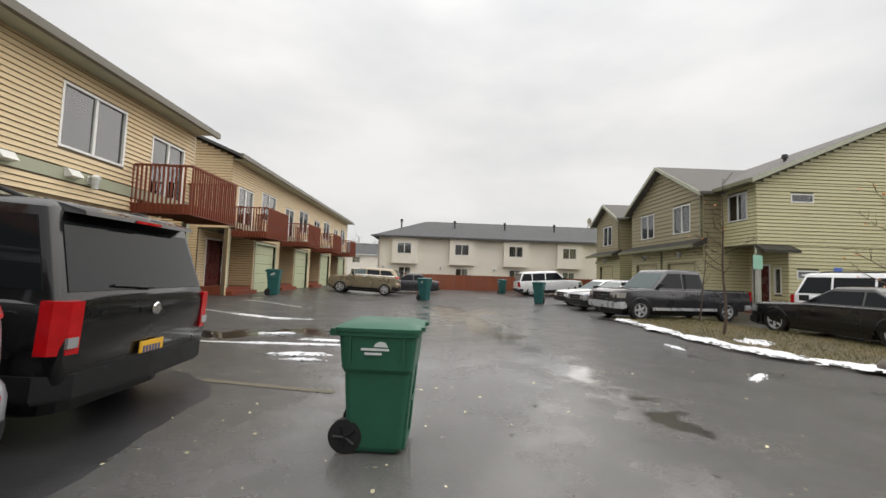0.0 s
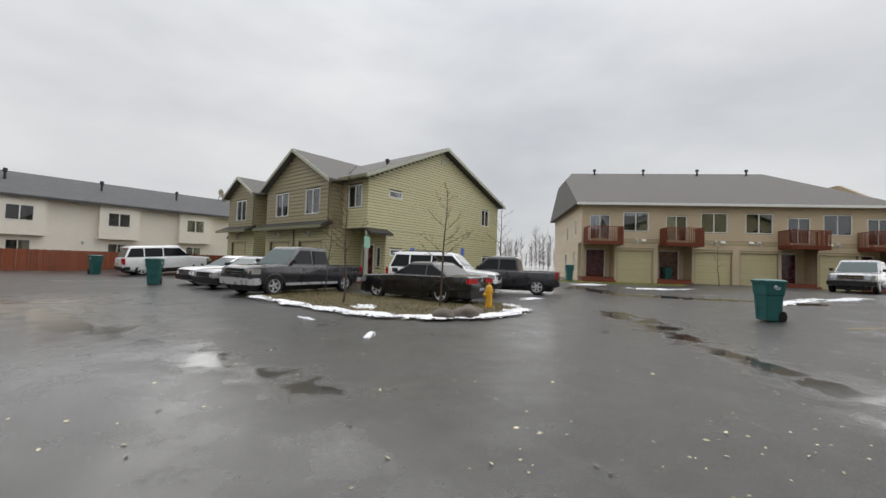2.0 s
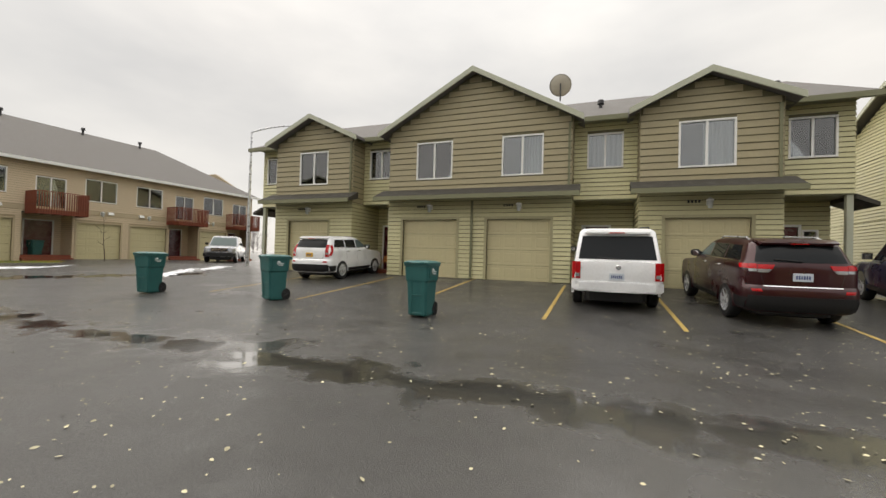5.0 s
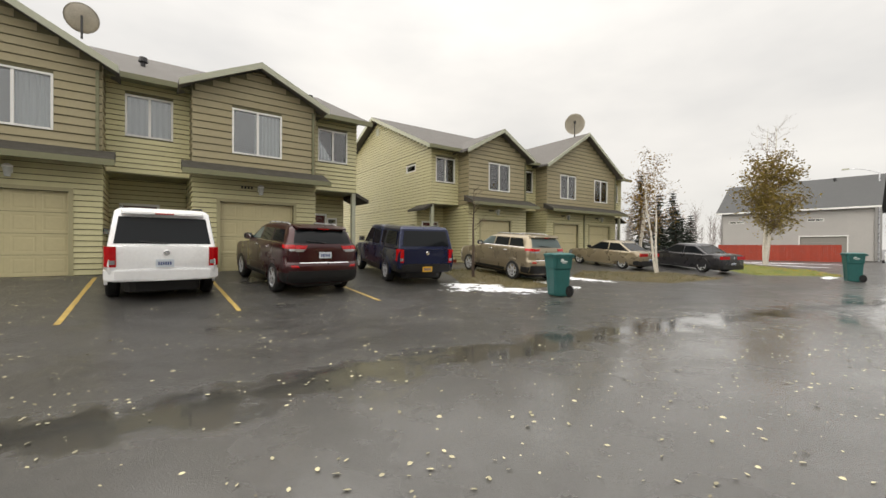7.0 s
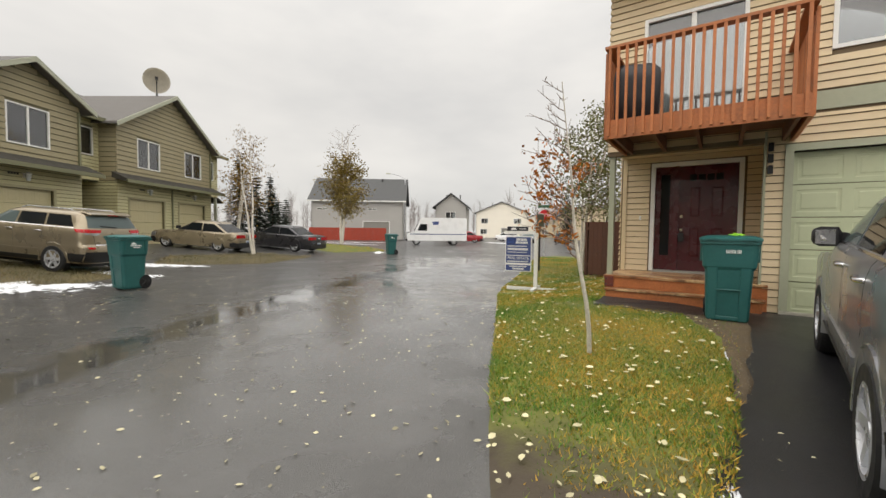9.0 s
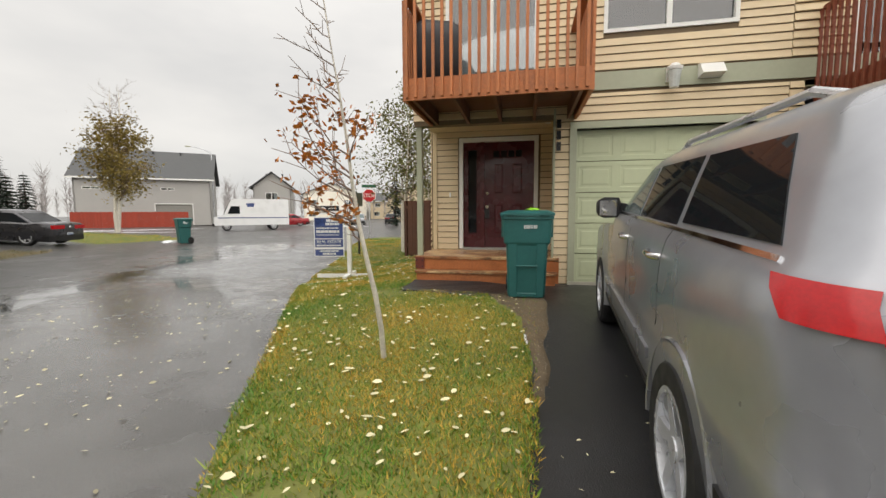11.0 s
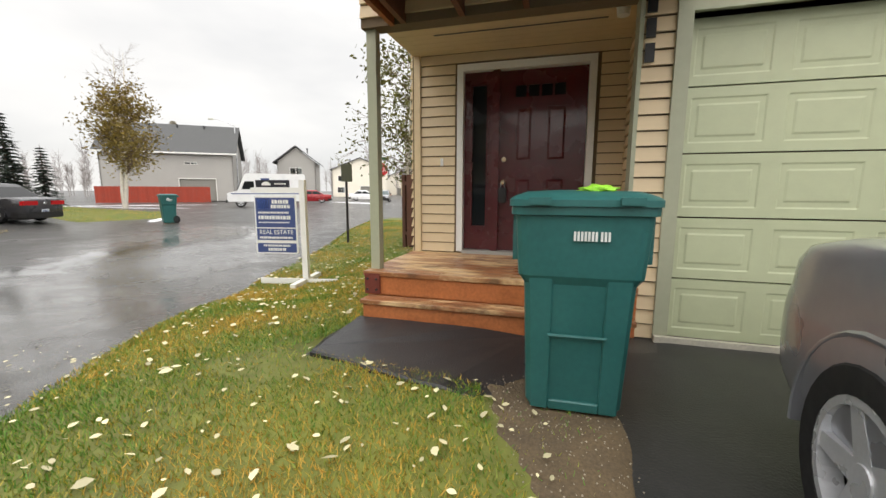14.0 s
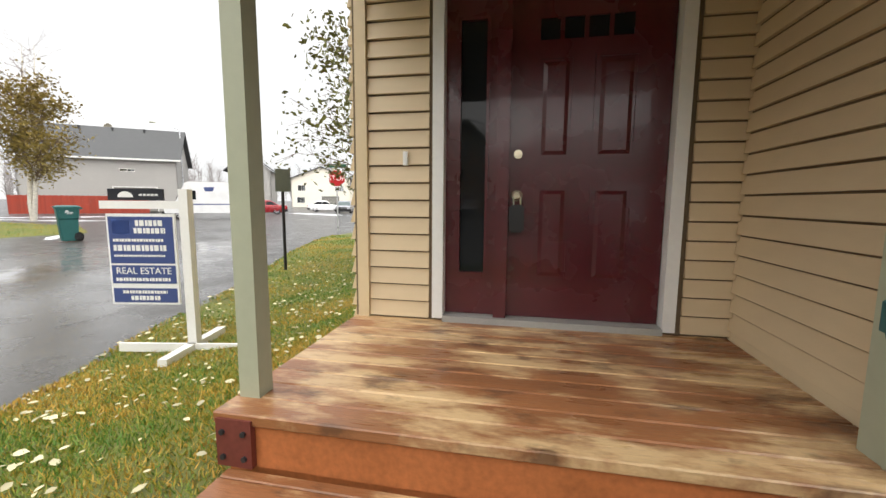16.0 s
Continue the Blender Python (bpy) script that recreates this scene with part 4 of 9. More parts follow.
def plank_pieces(parent, M, u0, u1, z0, z1, holes=(), step=0.115, proud=0.024, name="siding_board"):
    """Lap siding, each board an object of its own; boards of one length share a mesh."""
    cache = {}
    for a, b, za, zb in courses(u0, u1, z0, z1, holes, step):
        key = (round(b - a, 2), round(zb - za, 3))
        if key not in cache:
            bm = bmesh.new()
            w, h = b - a, zb - za
            # 12 mm gap below, where the darker backing stands for the lap's shadow
            hexa(bm, [(0, -proud, 0.012), (w, -proud, 0.012), (w, 0, 0.012), (0, 0, 0.012), (0, -0.005, h), (w, -0.005, h), (w, 0, h), (0, 0, h)])
            ob = part(name, bm, BEIGE_P, parent)
            cache[key] = ob.data
        else:
            ob = new(name, cache[key])
            ob.parent = parent
        ob.matrix_local = M @ Matrix.Translation((a, 0, za))


def deck_material():
    m = mat("worn_cedar_deck", srgb(150, 100, 64), 0.32, var=0.25, scale=5, bump=0.25, bscale=40, stretch=(0.4, 3, 3), island=0.3)
    n, l = m.node_tree.nodes, m.node_tree.links
    p = n["Principled BSDF"]
    src = p.inputs["Base Color"].links[0].from_socket
    tc = n.new("ShaderNodeTexCoord")
    mp = n.new("ShaderNodeMapping")
    mp.inputs["Scale"].default_value = (2.6, 0.8, 1)
    geo = n.new("ShaderNodeNewGeometry")
    l.new(geo.outputs["Position"], mp.inputs["Vector"])
    a = n.new("ShaderNodeTexNoise")
    a.inputs["Scale"].default_value, a.inputs["Detail"].default_value, a.inputs["Roughness"].default_value = 2.2, 6, 0.65
    l.new(mp.outputs[0], a.inputs["Vector"])
    r = n.new("ShaderNodeValToRGB")
    r.color_ramp.elements[0].position, r.color_ramp.elements[1].position = 0.46, 0.60
    l.new(a.outputs["Fac"], r.inputs[0])
    mx = n.new("ShaderNodeMixRGB")
    mx.inputs[2].default_value = srgb(214, 182, 136)
    l.new(r.outputs[0], mx.inputs[0]), l.new(src, mx.inputs[1])
    b = n.new("ShaderNodeTexNoise")
    b.inputs["Scale"].default_value, b.inputs["Detail"].default_value, b.inputs["Roughness"].default_value = 3.4, 5, 0.6
    mp2 = n.new("ShaderNodeMapping")
    mp2.inputs["Scale"].default_value, mp2.inputs["Location"].default_value = (2.0, 0.9, 1), (7.3, 2.1, 0)
    l.new(geo.outputs["Position"], mp2.inputs["Vector"]), l.new(mp2.outputs[0], b.inputs["Vector"])
    r2 = n.new("ShaderNodeValToRGB")
    r2.color_ramp.elements[0].position, r2.color_ramp.elements[1].position = 0.56, 0.66
    r2.color_ramp.elements[1].color = (0.75, 0.75, 0.75, 1)
    l.new(b.outputs["Fac"], r2.inputs[0])
    mx2 = n.new("ShaderNodeMixRGB")
    mx2.inputs[2].default_value = srgb(92, 62, 42)
    l.new(r2.outputs[0], mx2.inputs[0]), l.new(mx.outputs[0], mx2.inputs[1])
    l.new(mx2.outputs[0], p.inputs["Base Color"])
    return m


DECK = deck_material()
THRESH = mat("grey_threshold", srgb(168, 168, 164), 0.5, 0.2, var=0.1)
PW = wall_m(0, 1.3, "front")
SW = wall_m(2.39, 1.3, "left")
FW = wall_m(0, 0, "front")
bm = bmesh.new()
solid_wall(bm, PW, 0.06, 2.55, 0.0, 2.9, [(0.62, 2.03, 0.42, 2.54)])
solid_wall(bm, SW, 0, 1.3, 0.0, 2.74, [], 0.1)
part("porch_wall", bm, BEIGE_LAPSHADE, HOUSE)
plank_pieces(HOUSE, PW, 0.11, 2.39, 0.42, 2.72, [(0.53, 2.11, 0.42, 2.62)])
plank_pieces(HOUSE, SW, 0, 1.28, 0.0, 2.72)
LOWH = [(0.0, 2.285, 0.0, 2.58), (2.5, 5.15, 0.0, 2.52)]
plank_pieces(HOUSE, FW, 0.0, 5.42, 0.0, 2.94, LOWH)
plank_pieces(HOUSE, FW, 0.0, 5.42, 3.26, 5.7, [(2.95, 4.75, 3.80, 5.24), (0.55, 2.0, 2.82, 4.87)])
bm = bmesh.new()
box(bm, 0.03, 0.108, 1.26, 1.40, 0.30, 2.74)
part("corner_board", bm, BEIGE, HOUSE, "narrow beige corner trim")
bm = bmesh.new()
box(bm, 2.27, 2.388, 0.0, 0.16, 0.0, 2.738)
part("pilaster", bm, BEIGE_LAPSHADE, HOUSE)
bm = bmesh.new()
box(bm, 2.255, 2.285, -0.03, 0.162, 0.0, 2.739)
part("corner_board", bm, SAGE, HOUSE, "narrow sage corner trim")
bm = bmesh.new()
for k in range(3):
    box(bm, 2.30, 2.365, -0.045, -0.026, 2.1 + k * 0.17, 2.23 + k * 0.17)
part("house_number", bm, BLACKP, HOUSE, "dark bars of a house number")
for k in range(9):
    bm = bmesh.new()
    box(bm, 0.02, 2.4, 0.165 + k * 0.126, 0.16 + (k + 1) * 0.126, 2.725, 2.745)
    part("soffit_board", bm, BEIGE, HOUSE)
bm = bmesh.new()
box(bm, 0.025, 0.115, 0.05, 0.14, 0.42, 2.725)
part("porch_post", bm, SAGE, HOUSE, "sage green porch post")
# door with side light
PD = PW @ Matrix.Translation((0.56, 0, 0.44)) @ Matrix.Diagonal((0.974, 1, 0.971, 1)) @ Matrix.Translation((-0.58, 0, -0.44))
bm = bmesh.new()
prism(bm, [(0.58, 0.44), (0.58, 2.655), (2.13, 2.655), (2.13, 0.44), (2.055, 0.44), (2.055, 2.575), (0.655, 2.575), (0.655, 0.44)], -0.045, 0.12, PD)
DF = part("door_frame", bm, WHITE, HOUSE, "white moulded door frame")
bm = bmesh.new()
box(bm, 0.655, 2.055, -0.06, 0.1, 0.42, 0.462, PD)
part("threshold", bm, THRESH, DF, "grey metal threshold")


def field(bm, u0, u1, z0, z1, n=0.045):
    """A moulded door field: sunk rim and raised middle."""
    for k, (o, d0, d1) in enumerate(((0.0, -0.012, 0.0), (0.035, -0.004, 0.0))):
        a, b, c, d = u0 + o, u1 - o, z0 + o, z1 - o
        s = 0.018
        if k == 0:
            for q in ((a, b, c, c + s), (a, b, d - s, d), (a, a + s, c + s, d - s), (b - s, b, c + s, d - s)):
                box(bm, q[0], q[1], n - 0.010, n, q[2], q[3], PD)
        else:
            hexa(bm, [PD @ Vector(p) for p in ((a, n, c), (b, n, c), (b, n, d), (a, n, d), (a + 0.025, n - 0.009, c + 0.025), (b - 0.025, n - 0.009, c + 0.025), (b - 0.025, n - 0.009, d - 0.025), (a + 0.025, n - 0.009, d - 0.025))])


bm = bmesh.new()
solid_wall(bm, PD @ Matrix.Translation((0, 0.045, 0)), 1.085, 2.05, 0.465, 2.57, [(1.26 + k * 0.145, 1.38 + k * 0.145, 2.27, 2.40) for k in range(4)], 0.045)
for u0, u1, z0, z1 in ((1.25, 1.48, 1.52, 2.17), (1.60, 1.86, 1.52, 2.17), (1.25, 1.48, 0.72, 1.36), (1.60, 1.86, 0.72, 1.36)):
    field(bm, u0, u1, z0, z1)
DOOR = part("door", bm, BURG, DF, "closed burgundy panelled front door")
bm = bmesh.new()
box(bm, 1.0, 1.085, -0.02, 0.1, 0.462, 2.575, PD)
part("mullion", bm, BURG, DF)
bm = bmesh.new()
solid_wall(bm, PD @ Matrix.Translation((0, 0.045, 0)), 0.655, 1.0, 0.465, 2.575, [(0.755, 0.925, 0.76, 2.42)], 0.045)
for a, b, c, d in ((0.735, 0.755, 0.74, 2.44), (0.925, 0.945, 0.74, 2.44), (0.755, 0.925, 0.74, 0.76), (0.755, 0.925, 2.42, 2.44)):
    box(bm, a, b, 0.03, 0.045, c, d, PD)
part("side_light", bm, BURG, DF)
bm = bmesh.new()
box(bm, 0.75, 0.93, 0.06, 0.068, 0.755, 2.425, PD)
part("side_light_glass", bm, TINT, DF)
for k in range(4):
    bm = bmesh.new()
    box(bm, 1.255 + k * 0.145, 1.385 + k * 0.145, 0.06, 0.068, 2.265, 2.405, PD)
    part("door_lite", bm, TINT, DF)
bm = bmesh.new()
tube(bm, PD @ Vector((1.14, 0.045, 1.56)), PD @ Vector((1.14, 0.022, 1.56)), 0.033, 0.028, 16)
part("deadbolt", bm, BRASS, DF, "pale metal deadbolt")
bm = bmesh.new()
tube(bm, PD @ Vector((1.14, 0.045, 1.29)), PD @ Vector((1.14, 0.03, 1.29)), 0.035, 0.035, 16)
tube(bm, PD @ Vector((1.14, 0.03, 1.29)), PD @ Vector((1.14, -0.005, 1.29)), 0.014, 0.018, 12)
tube(bm, PD @ Vector((1.14, -0.005, 1.29)), PD @ Vector((1.14, -0.045, 1.29)), 0.03, 0.022, 14)
part("door_knob", bm, BRASS, DF, "pale metal door knob")
bm = bmesh.new()
box(bm, 1.095, 1.19, -0.065, -0.015, 1.05, 1.23, PD)
bmesh.ops.bevel(bm, geom=bm.edges[:], offset=0.012, segments=2, affect="EDGES")
part("lockbox", bm, BLACKP, DF, "black key lockbox hanging on the knob")
bm = bmesh.new()
for a, b in (((1.12, -0.035, 1.22), (1.12, -0.035, 1.28)), ((1.165, -0.035, 1.22), (1.165, -0.035, 1.28)), ((1.12, -0.035, 1.28), (1.165, -0.035, 1.28)), ((1.10, -0.04, 1.08), (1.185, -0.04, 1.08))):
    tube(bm, PD @ Vector(a), PD @ Vector(b), 0.007)
part("shackle", bm, CHROME, DF)
bm = bmesh.new()
box(bm, 0.36, 0.39, -0.04, -0.02, 1.46, 1.55, PW)
part("door_bell", bm, WHITE, HOUSE, "small white doorbell button")
bm = bmesh.new()
tube(bm, (2.2, 0.5, 2.725), (2.2, 0.5, 2.64), 0.06, 0.05, 12)
part("porch_light", bm, WHITE, HOUSE, "small white porch light")

# wooden steps
STEPS = thing("porch_steps", HOUSE.matrix_world.copy(), "stained cedar porch deck with one step, worn pale", "porch")
bm = bmesh.new()
box(bm, 0.03, 2.37, -0.03, 1.28, 0.0, 0.36)
part("frame", bm, CEDAR, STEPS)
base = None
for k in range(10):
    n0 = -0.075 + k * 0.1375
    if base is None:
        bm = bmesh.new()
        box(bm, 0, 2.37, 0, 0.132, 0, 0.045)
        bmesh.ops.bevel(bm, geom=bm.edges[:], offset=0.005, segments=1, affect="EDGES")
        base = part("deck_board", bm, DECK, STEPS)
        ob = base
    else:
        ob = new("deck_board", base.data)
        ob.parent = STEPS
    ob.location = (0.0, n0, 0.375)
for k, (n0, z, w) in enumerate(((-0.27, 0.16, 0.138), (-0.128, 0.16, 0.05))):
    bm = bmesh.new()
    box(bm, 0, 2.28, 0, w, 0, 0.04)
    bmesh.ops.bevel(bm, geom=bm.edges[:], offset=0.005, segments=1, affect="EDGES")
    part("tread", bm, DECK, STEPS).location = (0.06, n0, z)
for n0, n1, z0, z1 in ((-0.055, -0.031, 0.202, 0.374), (-0.24, -0.216, 0.0, 0.158)):
    bm = bmesh.new()
    box(bm, 0.08, 2.3, n0, n1, z0, z1)
    part("riser", bm, CEDAR, STEPS)
bm = bmesh.new()
box(bm, 0.02, 0.17, -0.085, -0.058, 0.21, 0.40)
part("post_bracket", bm, mat("rusty_red_bracket", srgb(120, 62, 52), 0.6, 0.3, var=0.2), STEPS, "rust-red metal bracket with bolts")
bm = bmesh.new()
for u in (0.05, 0.14):
    for z in (0.25, 0.35):
        tube(bm, (u, -0.086, z), (u, -0.096, z), 0.011)
part("bolt", bm, ROOFVENT, STEPS)

# black drive, drawn on past y = 3 for the black car's shade and reflection
PAD = [(-7.95, -2.08), (-7.15, -2.02), (-6.95, -1.2), (-6.7, -0.5), (-5.7, -0.45), (-3.8, -0.5), (-2.6, -0.5), (-2.4, 1.0), (-2.3, 2.6), (-2.5, 4.6), (-3.4, 5.4), (-8.25, 5.5), (-8.25, 0.4), (-7.95, 0.3)]
sheet("driveway", in_poly(PAD), -8.25, -2.1, -2.2, 5.8, 0.15, 0.012, DRIVE, "black asphalt driveway, extended as the black car's dark shade", category="driveway", poly=PAD)

# the thick worn edge of the asphalt pad before the steps
EDGE = [(-7.98, -2.08), (-7.16, -2.02), (-6.98, -1.3), (-6.86, -0.72), (-6.98, -0.62), (-7.0, -0.3), (-7.98, -0.1)]
mid_x, mid_y = -7.5, -1.35
outline = [Vector(a).lerp(Vector(b), k / 9) for a, b in zip(EDGE, EDGE[1:] + EDGE[:1]) for k in range(9)]
rings = []
for inset, lift in ((0.0, -0.01), (0.004, 0.036), (0.03, 0.05)):
    ring = []
    for p in outline:
        k = 1 - inset + 0.02 * noise.noise((p.x * 5, p.y * 5, 1))
        x, y = mid_x + (p.x - mid_x) * k, mid_y + (p.y - mid_y) * k
        ring.append((x, y, gz(x, y) + lift * (1 - 0.75 * ss(-1.0, -0.5, y)) + 0.006 * noise.noise((x * 7, y * 7, 2))))
    rings.append(ring)
bm = bmesh.new()
loft(bm, rings)
bmesh.ops.recalc_face_normals(bm, faces=bm.faces)
me = bpy.data.meshes.new("step_pad")
bm.to_mesh(me)
bm.free()
me.materials.append(DRIVE)
tagged(new("step_pad", me), "raised black asphalt pad before the porch steps", "pad", kind="structure")

# bare dirt trodden between the lawn and the drive, and the sill of the garage
DIRT = [(-7.25, -0.55), (-7.0, -0.02), (-6.4, 0.0), (-5.3, -0.06), (-4.4, -0.1), (-4.4, -0.22), (-5.3, -0.24), (-6.2, -0.4), (-6.6, -0.64), (-7.05, -0.78)]
SOIL = mat("gritty_brown_dirt", srgb(92, 78, 58), 0.85, var=0.45, scale=7.0, bump=0.9, bscale=70)
sheet("dirt_strip", in_poly(DIRT), -7.4, -4.2, -0.9, 0.1, 0.06, 0.042, SOIL, "bare gritty dirt between lawn and driveway", category="dirt", poly=DIRT)
bm = bmesh.new()
box(bm, 2.5, 5.15, -0.09, -0.05, -0.02, 0.05)
part("garage_sill", bm, mat("pale_concrete", srgb(186, 182, 168), 0.8, var=0.2, scale=6, bump=0.3, bscale=50), HOUSE, "pale concrete sill under the garage door")

# ---- other buildings ----


def tan_row(m):
    LAP[0] = 0.13
    t = thing("townhouse_row", m, "tan two-storey row houses with redwood balconies and cream garage doors", "townhouse", "tan row houses")
    L, D, ze, zr = 21.2, 13.6, 5.84, 9.5
    bm, sd = row_front(t, [(0.0, False), (5.4, False), (11.1, True), (16.15, True)], L, ze, 2.98, TAN_W, TAN_W, GDOOR, TAN_TRIM, bal_out=1.3)
    for xx, face in ((0, "left"), (L, "right")):
        M = wall_m(xx, 0.0 if face == "right" else D, face)
        holes = [(D - 2.6, D - 2.0, 3.6, 4.9), (D - 6.3, D - 5.7, 3.4, 4.6), (D - 3.0, D - 2.5, 0.6, 2.3), (D - 7.0, D - 6.2, 0.2, 2.2)]
        c1 = D - 1.3 if face == "left" else D
        solid_wall(bm, M, 0, c1, 0, 2.95, holes)
        solid_wall(bm, M, 0, D, 2.95, ze, holes)
        siding(sd, M, 0, c1, 0, 2.95, holes)
        siding(sd, M, 0, D, 2.95, ze, holes)
        for h in holes:
            window(t, M, *h, blind=0.5, slider=False)
        prism(bm, [(0, ze), (D, ze), (D / 2 + 1.9, zr - 1.15), (D / 2 - 1.9, zr - 1.15)], 0, 0.16, M)
        siding(sd, M, 0, D, ze, zr - 1.2, gable=((0, ze), D / 2, zr - 0.05))
    M = wall_m(L, D, "back")
    solid_wall(bm, M, 0, L, 0, ze, [])
    part("wall", bm, TAN_LAPSHADE, t)
    part("lap_siding", sd, TAN_W, t, "tan horizontal siding")
    rb = bmesh.new()
    o, m0, m1 = 0.5, D / 2 - 2.0, D / 2 + 2.0
    A, B = (0.4, D / 2, zr + 0.2), (L - 4.6, D / 2, zr + 0.2)
    zf = ze + 0.02
    zc = zf + (zr + 0.2 - zf) * (m0 + o) / (D / 2 + o)
    c = [bm2 for bm2 in [(-o, -o, zf), (L + o, -o, zf), (L + o, D + o, zf), (-o, D + o, zf), (-o, m0, zc), (-o, m1, zc), A, B]]
    top = [rb.verts.new(p) for p in c]
    for q in ((0, 1, 7, 6, 4), (1, 2, 7), (2, 3, 5, 6, 7), (4, 6, 5)):
        rb.faces.new([top[i] for i in q])
    rb.faces.new([top[i] for i in (3, 2, 1, 0)])
    rb.faces.new([top[i] for i in (0, 3, 5, 4)])
    part("roof", rb, ROOF, t, "grey shingle roof with clipped gable")
    fb = bmesh.new()
    box(fb, -o, L + o, -o - 0.1, -o + 0.02, zf - 0.14, zf + 0.03)
    part("gutter", fb, WHITE, t)
    for k, x in enumerate((2.3, 6.5, 11.0, 15.0)):
        roof_vent(t, x, D / 2 - 0.5, zr + 0.05)
    for x in (8.0, 8.4, 12.0, 12.4):
        roof_vent(t, x, 2.8, ze + 1.35, 0.12, 0.3)
    return t


TAN_TRIM = mat("tan_trim", srgb(186, 170, 140), 0.6, var=0.06)
# backing of the tan siding, darkened for its lap shadow lines
TAN_LAPSHADE = mat("tan_lap_shade", srgb(168, 152, 124), 0.8, var=0.06)
tan_row(pose(29.8, 11.24, 0.4, 0, 0, -57.76))


def cream_row(m):
    t = thing("apartment_row", m, "cream two-storey row with dark hipped roof behind a fence", "townhouse")
    L, D, ze = 33.0, 11.0, 5.55
    F = wall_m(0, 0, "front")
    bays = [1.5, 7.6, 13.4, 19.2, 25.4]
    upp, low = [], []
    bm, bb = bmesh.new(), bmesh.new()
    for b in bays:
        low.append((b + 0.7, b + 2.0, 0.3, 2.35))
    solid_wall(bm, F, 0, L, 0, 2.7, low)
    x = 0
    for b in bays + [L]:
        if b > x:
            solid_wall(bm, F, x, min(b, L), 2.7, ze, [])
        x = b + 2.7
    for b in bays:
        B = wall_m(0, -0.45, "front")
        h = (b + 0.55, b + 2.05, 3.75, 4.9)
        solid_wall(bb, B, b, b + 2.7, 2.7, ze, [h])
        box(bb, b, b + 0.15, -0.29, 0.0, 2.7, ze)
        box(bb, b + 2.55, b + 2.7, -0.29, 0.0, 2.7, ze)
        box(bb, b + 0.15, b + 2.55, -0.29, 0.0, 2.7, 2.8)
        window(t, B, *h, blind=0)
        window(t, F, b + 0.7, b + 2.0, 0.3, 2.35, blind=0.3)
        wall_lamp(t, F, b - 0.9, 2.3)
        roof_vent(t, b + 0.7, 3.0, ze + 1.55, 0.12, 0.75)
    part("bay", bb, CREAM_W, t)
    for xx, face in ((0, "left"), (L, "right")):
        M = wall_m(xx, 0.0 if face == "right" else D, face)
        solid_wall(bm, M, 0, D, 0, ze, [])
    M = wall_m(L, D, "back")
    solid_wall(bm, M, 0, L, 0, ze, [])
    part("wall", bm, CREAM_W, t)
    rb = bmesh.new()
    o, zr = 0.7, 8.0
    p = [(-o, -o, ze), (L + o, -o, ze), (L + o, D + o, ze), (-o, D + o, ze), (5.0, D / 2, zr), (L - 5.0, D / 2, zr)]
    v = [rb.verts.new(q) for q in p]
    for q in ((0, 1, 5, 4), (1, 2, 5), (2, 3, 4, 5), (3, 0, 4), (3, 2, 1, 0)):
        rb.faces.new([v[i] for i in q])
    part("roof", rb, ROOF_D, t, "dark hipped shingle roof")
    fb = bmesh.new()
    box(fb, -o, L + o, -o - 0.08, -o, ze - 0.12, ze + 0.06)
    part("gutter", fb, ROOF_D, t)
    return t


cream_row(pose(-6.33, 42.5, -0.2, 0, 0, 1.5))


def plain_house(m, label, L, D, ze, zr, wallmat, roofmat, wins=(), gar=None, gable_front=False, name="house"):
    """A distant house: siding, pitched roof, windows and a garage."""
    t = thing(name, m, label, "house", "distant houses")
    F = wall_m(0, 0, "front")
    holes = list(wins) + ([gar] if gar else [])
    bm = bmesh.new()
    solid_wall(bm, F, 0, L, 0, ze, holes)
    for xx, face in ((0, "left"), (L, "right")):
        M = wall_m(xx, 0.0 if face == "right" else D, face)
        solid_wall(bm, M, 0, D, 0, ze, [])
        if not gable_front:
            prism(bm, [(0, ze), (D, ze), (D / 2, zr)], 0, 0.16, M)
    if gable_front:
        prism(bm, [(0, ze), (L, ze), (L / 2, zr)], 0, 0.16, F)
    M = wall_m(L, D, "back")
    solid_wall(bm, M, 0, L, 0, ze, [])
    part("wall", bm, wallmat, t)
    for w in wins:
        window(t, F, *w, blind=0.3, slider=(w[1] - w[0]) > 1.2)
    if gar:
        garage_door(t, F, *gar, GREY_G, WHITE)
    rb = bmesh.new()
    o = 0.5
    if gable_front:
        roof_sheet(rb, [(-o, -o, ze - 0.1), (L / 2, -o, zr + 0.2), (L / 2, D + o, zr + 0.2), (-o, D + o, ze - 0.1)])
        roof_sheet(rb, [(L / 2, -o, zr + 0.2), (L + o, -o, ze - 0.1), (L + o, D + o, ze - 0.1), (L / 2, D + o, zr + 0.2)])
    else:
        roof_sheet(rb, [(-o, -o, ze - 0.05), (L + o, -o, ze - 0.05), (L + o, D / 2, zr + 0.2), (-o, D / 2, zr + 0.2)])
        roof_sheet(rb, [(-o, D / 2, zr + 0.2), (L + o, D / 2, zr + 0.2), (L + o, D + o, ze - 0.05), (-o, D + o, ze - 0.05)])
    part("roof", rb, roofmat, t)
    fb = bmesh.new()
    if not gable_front:
        box(fb, -o, L + o, -o - 0.06, -o, ze - 0.2, ze - 0.02)
        part("gutter", fb, WHITE, t)
    else:
        fb.free()
    for k in range(3):
        roof_vent(t, L * (0.3 + 0.22 * k), D / 2 - 0.6, zr - 0.3)
    return t


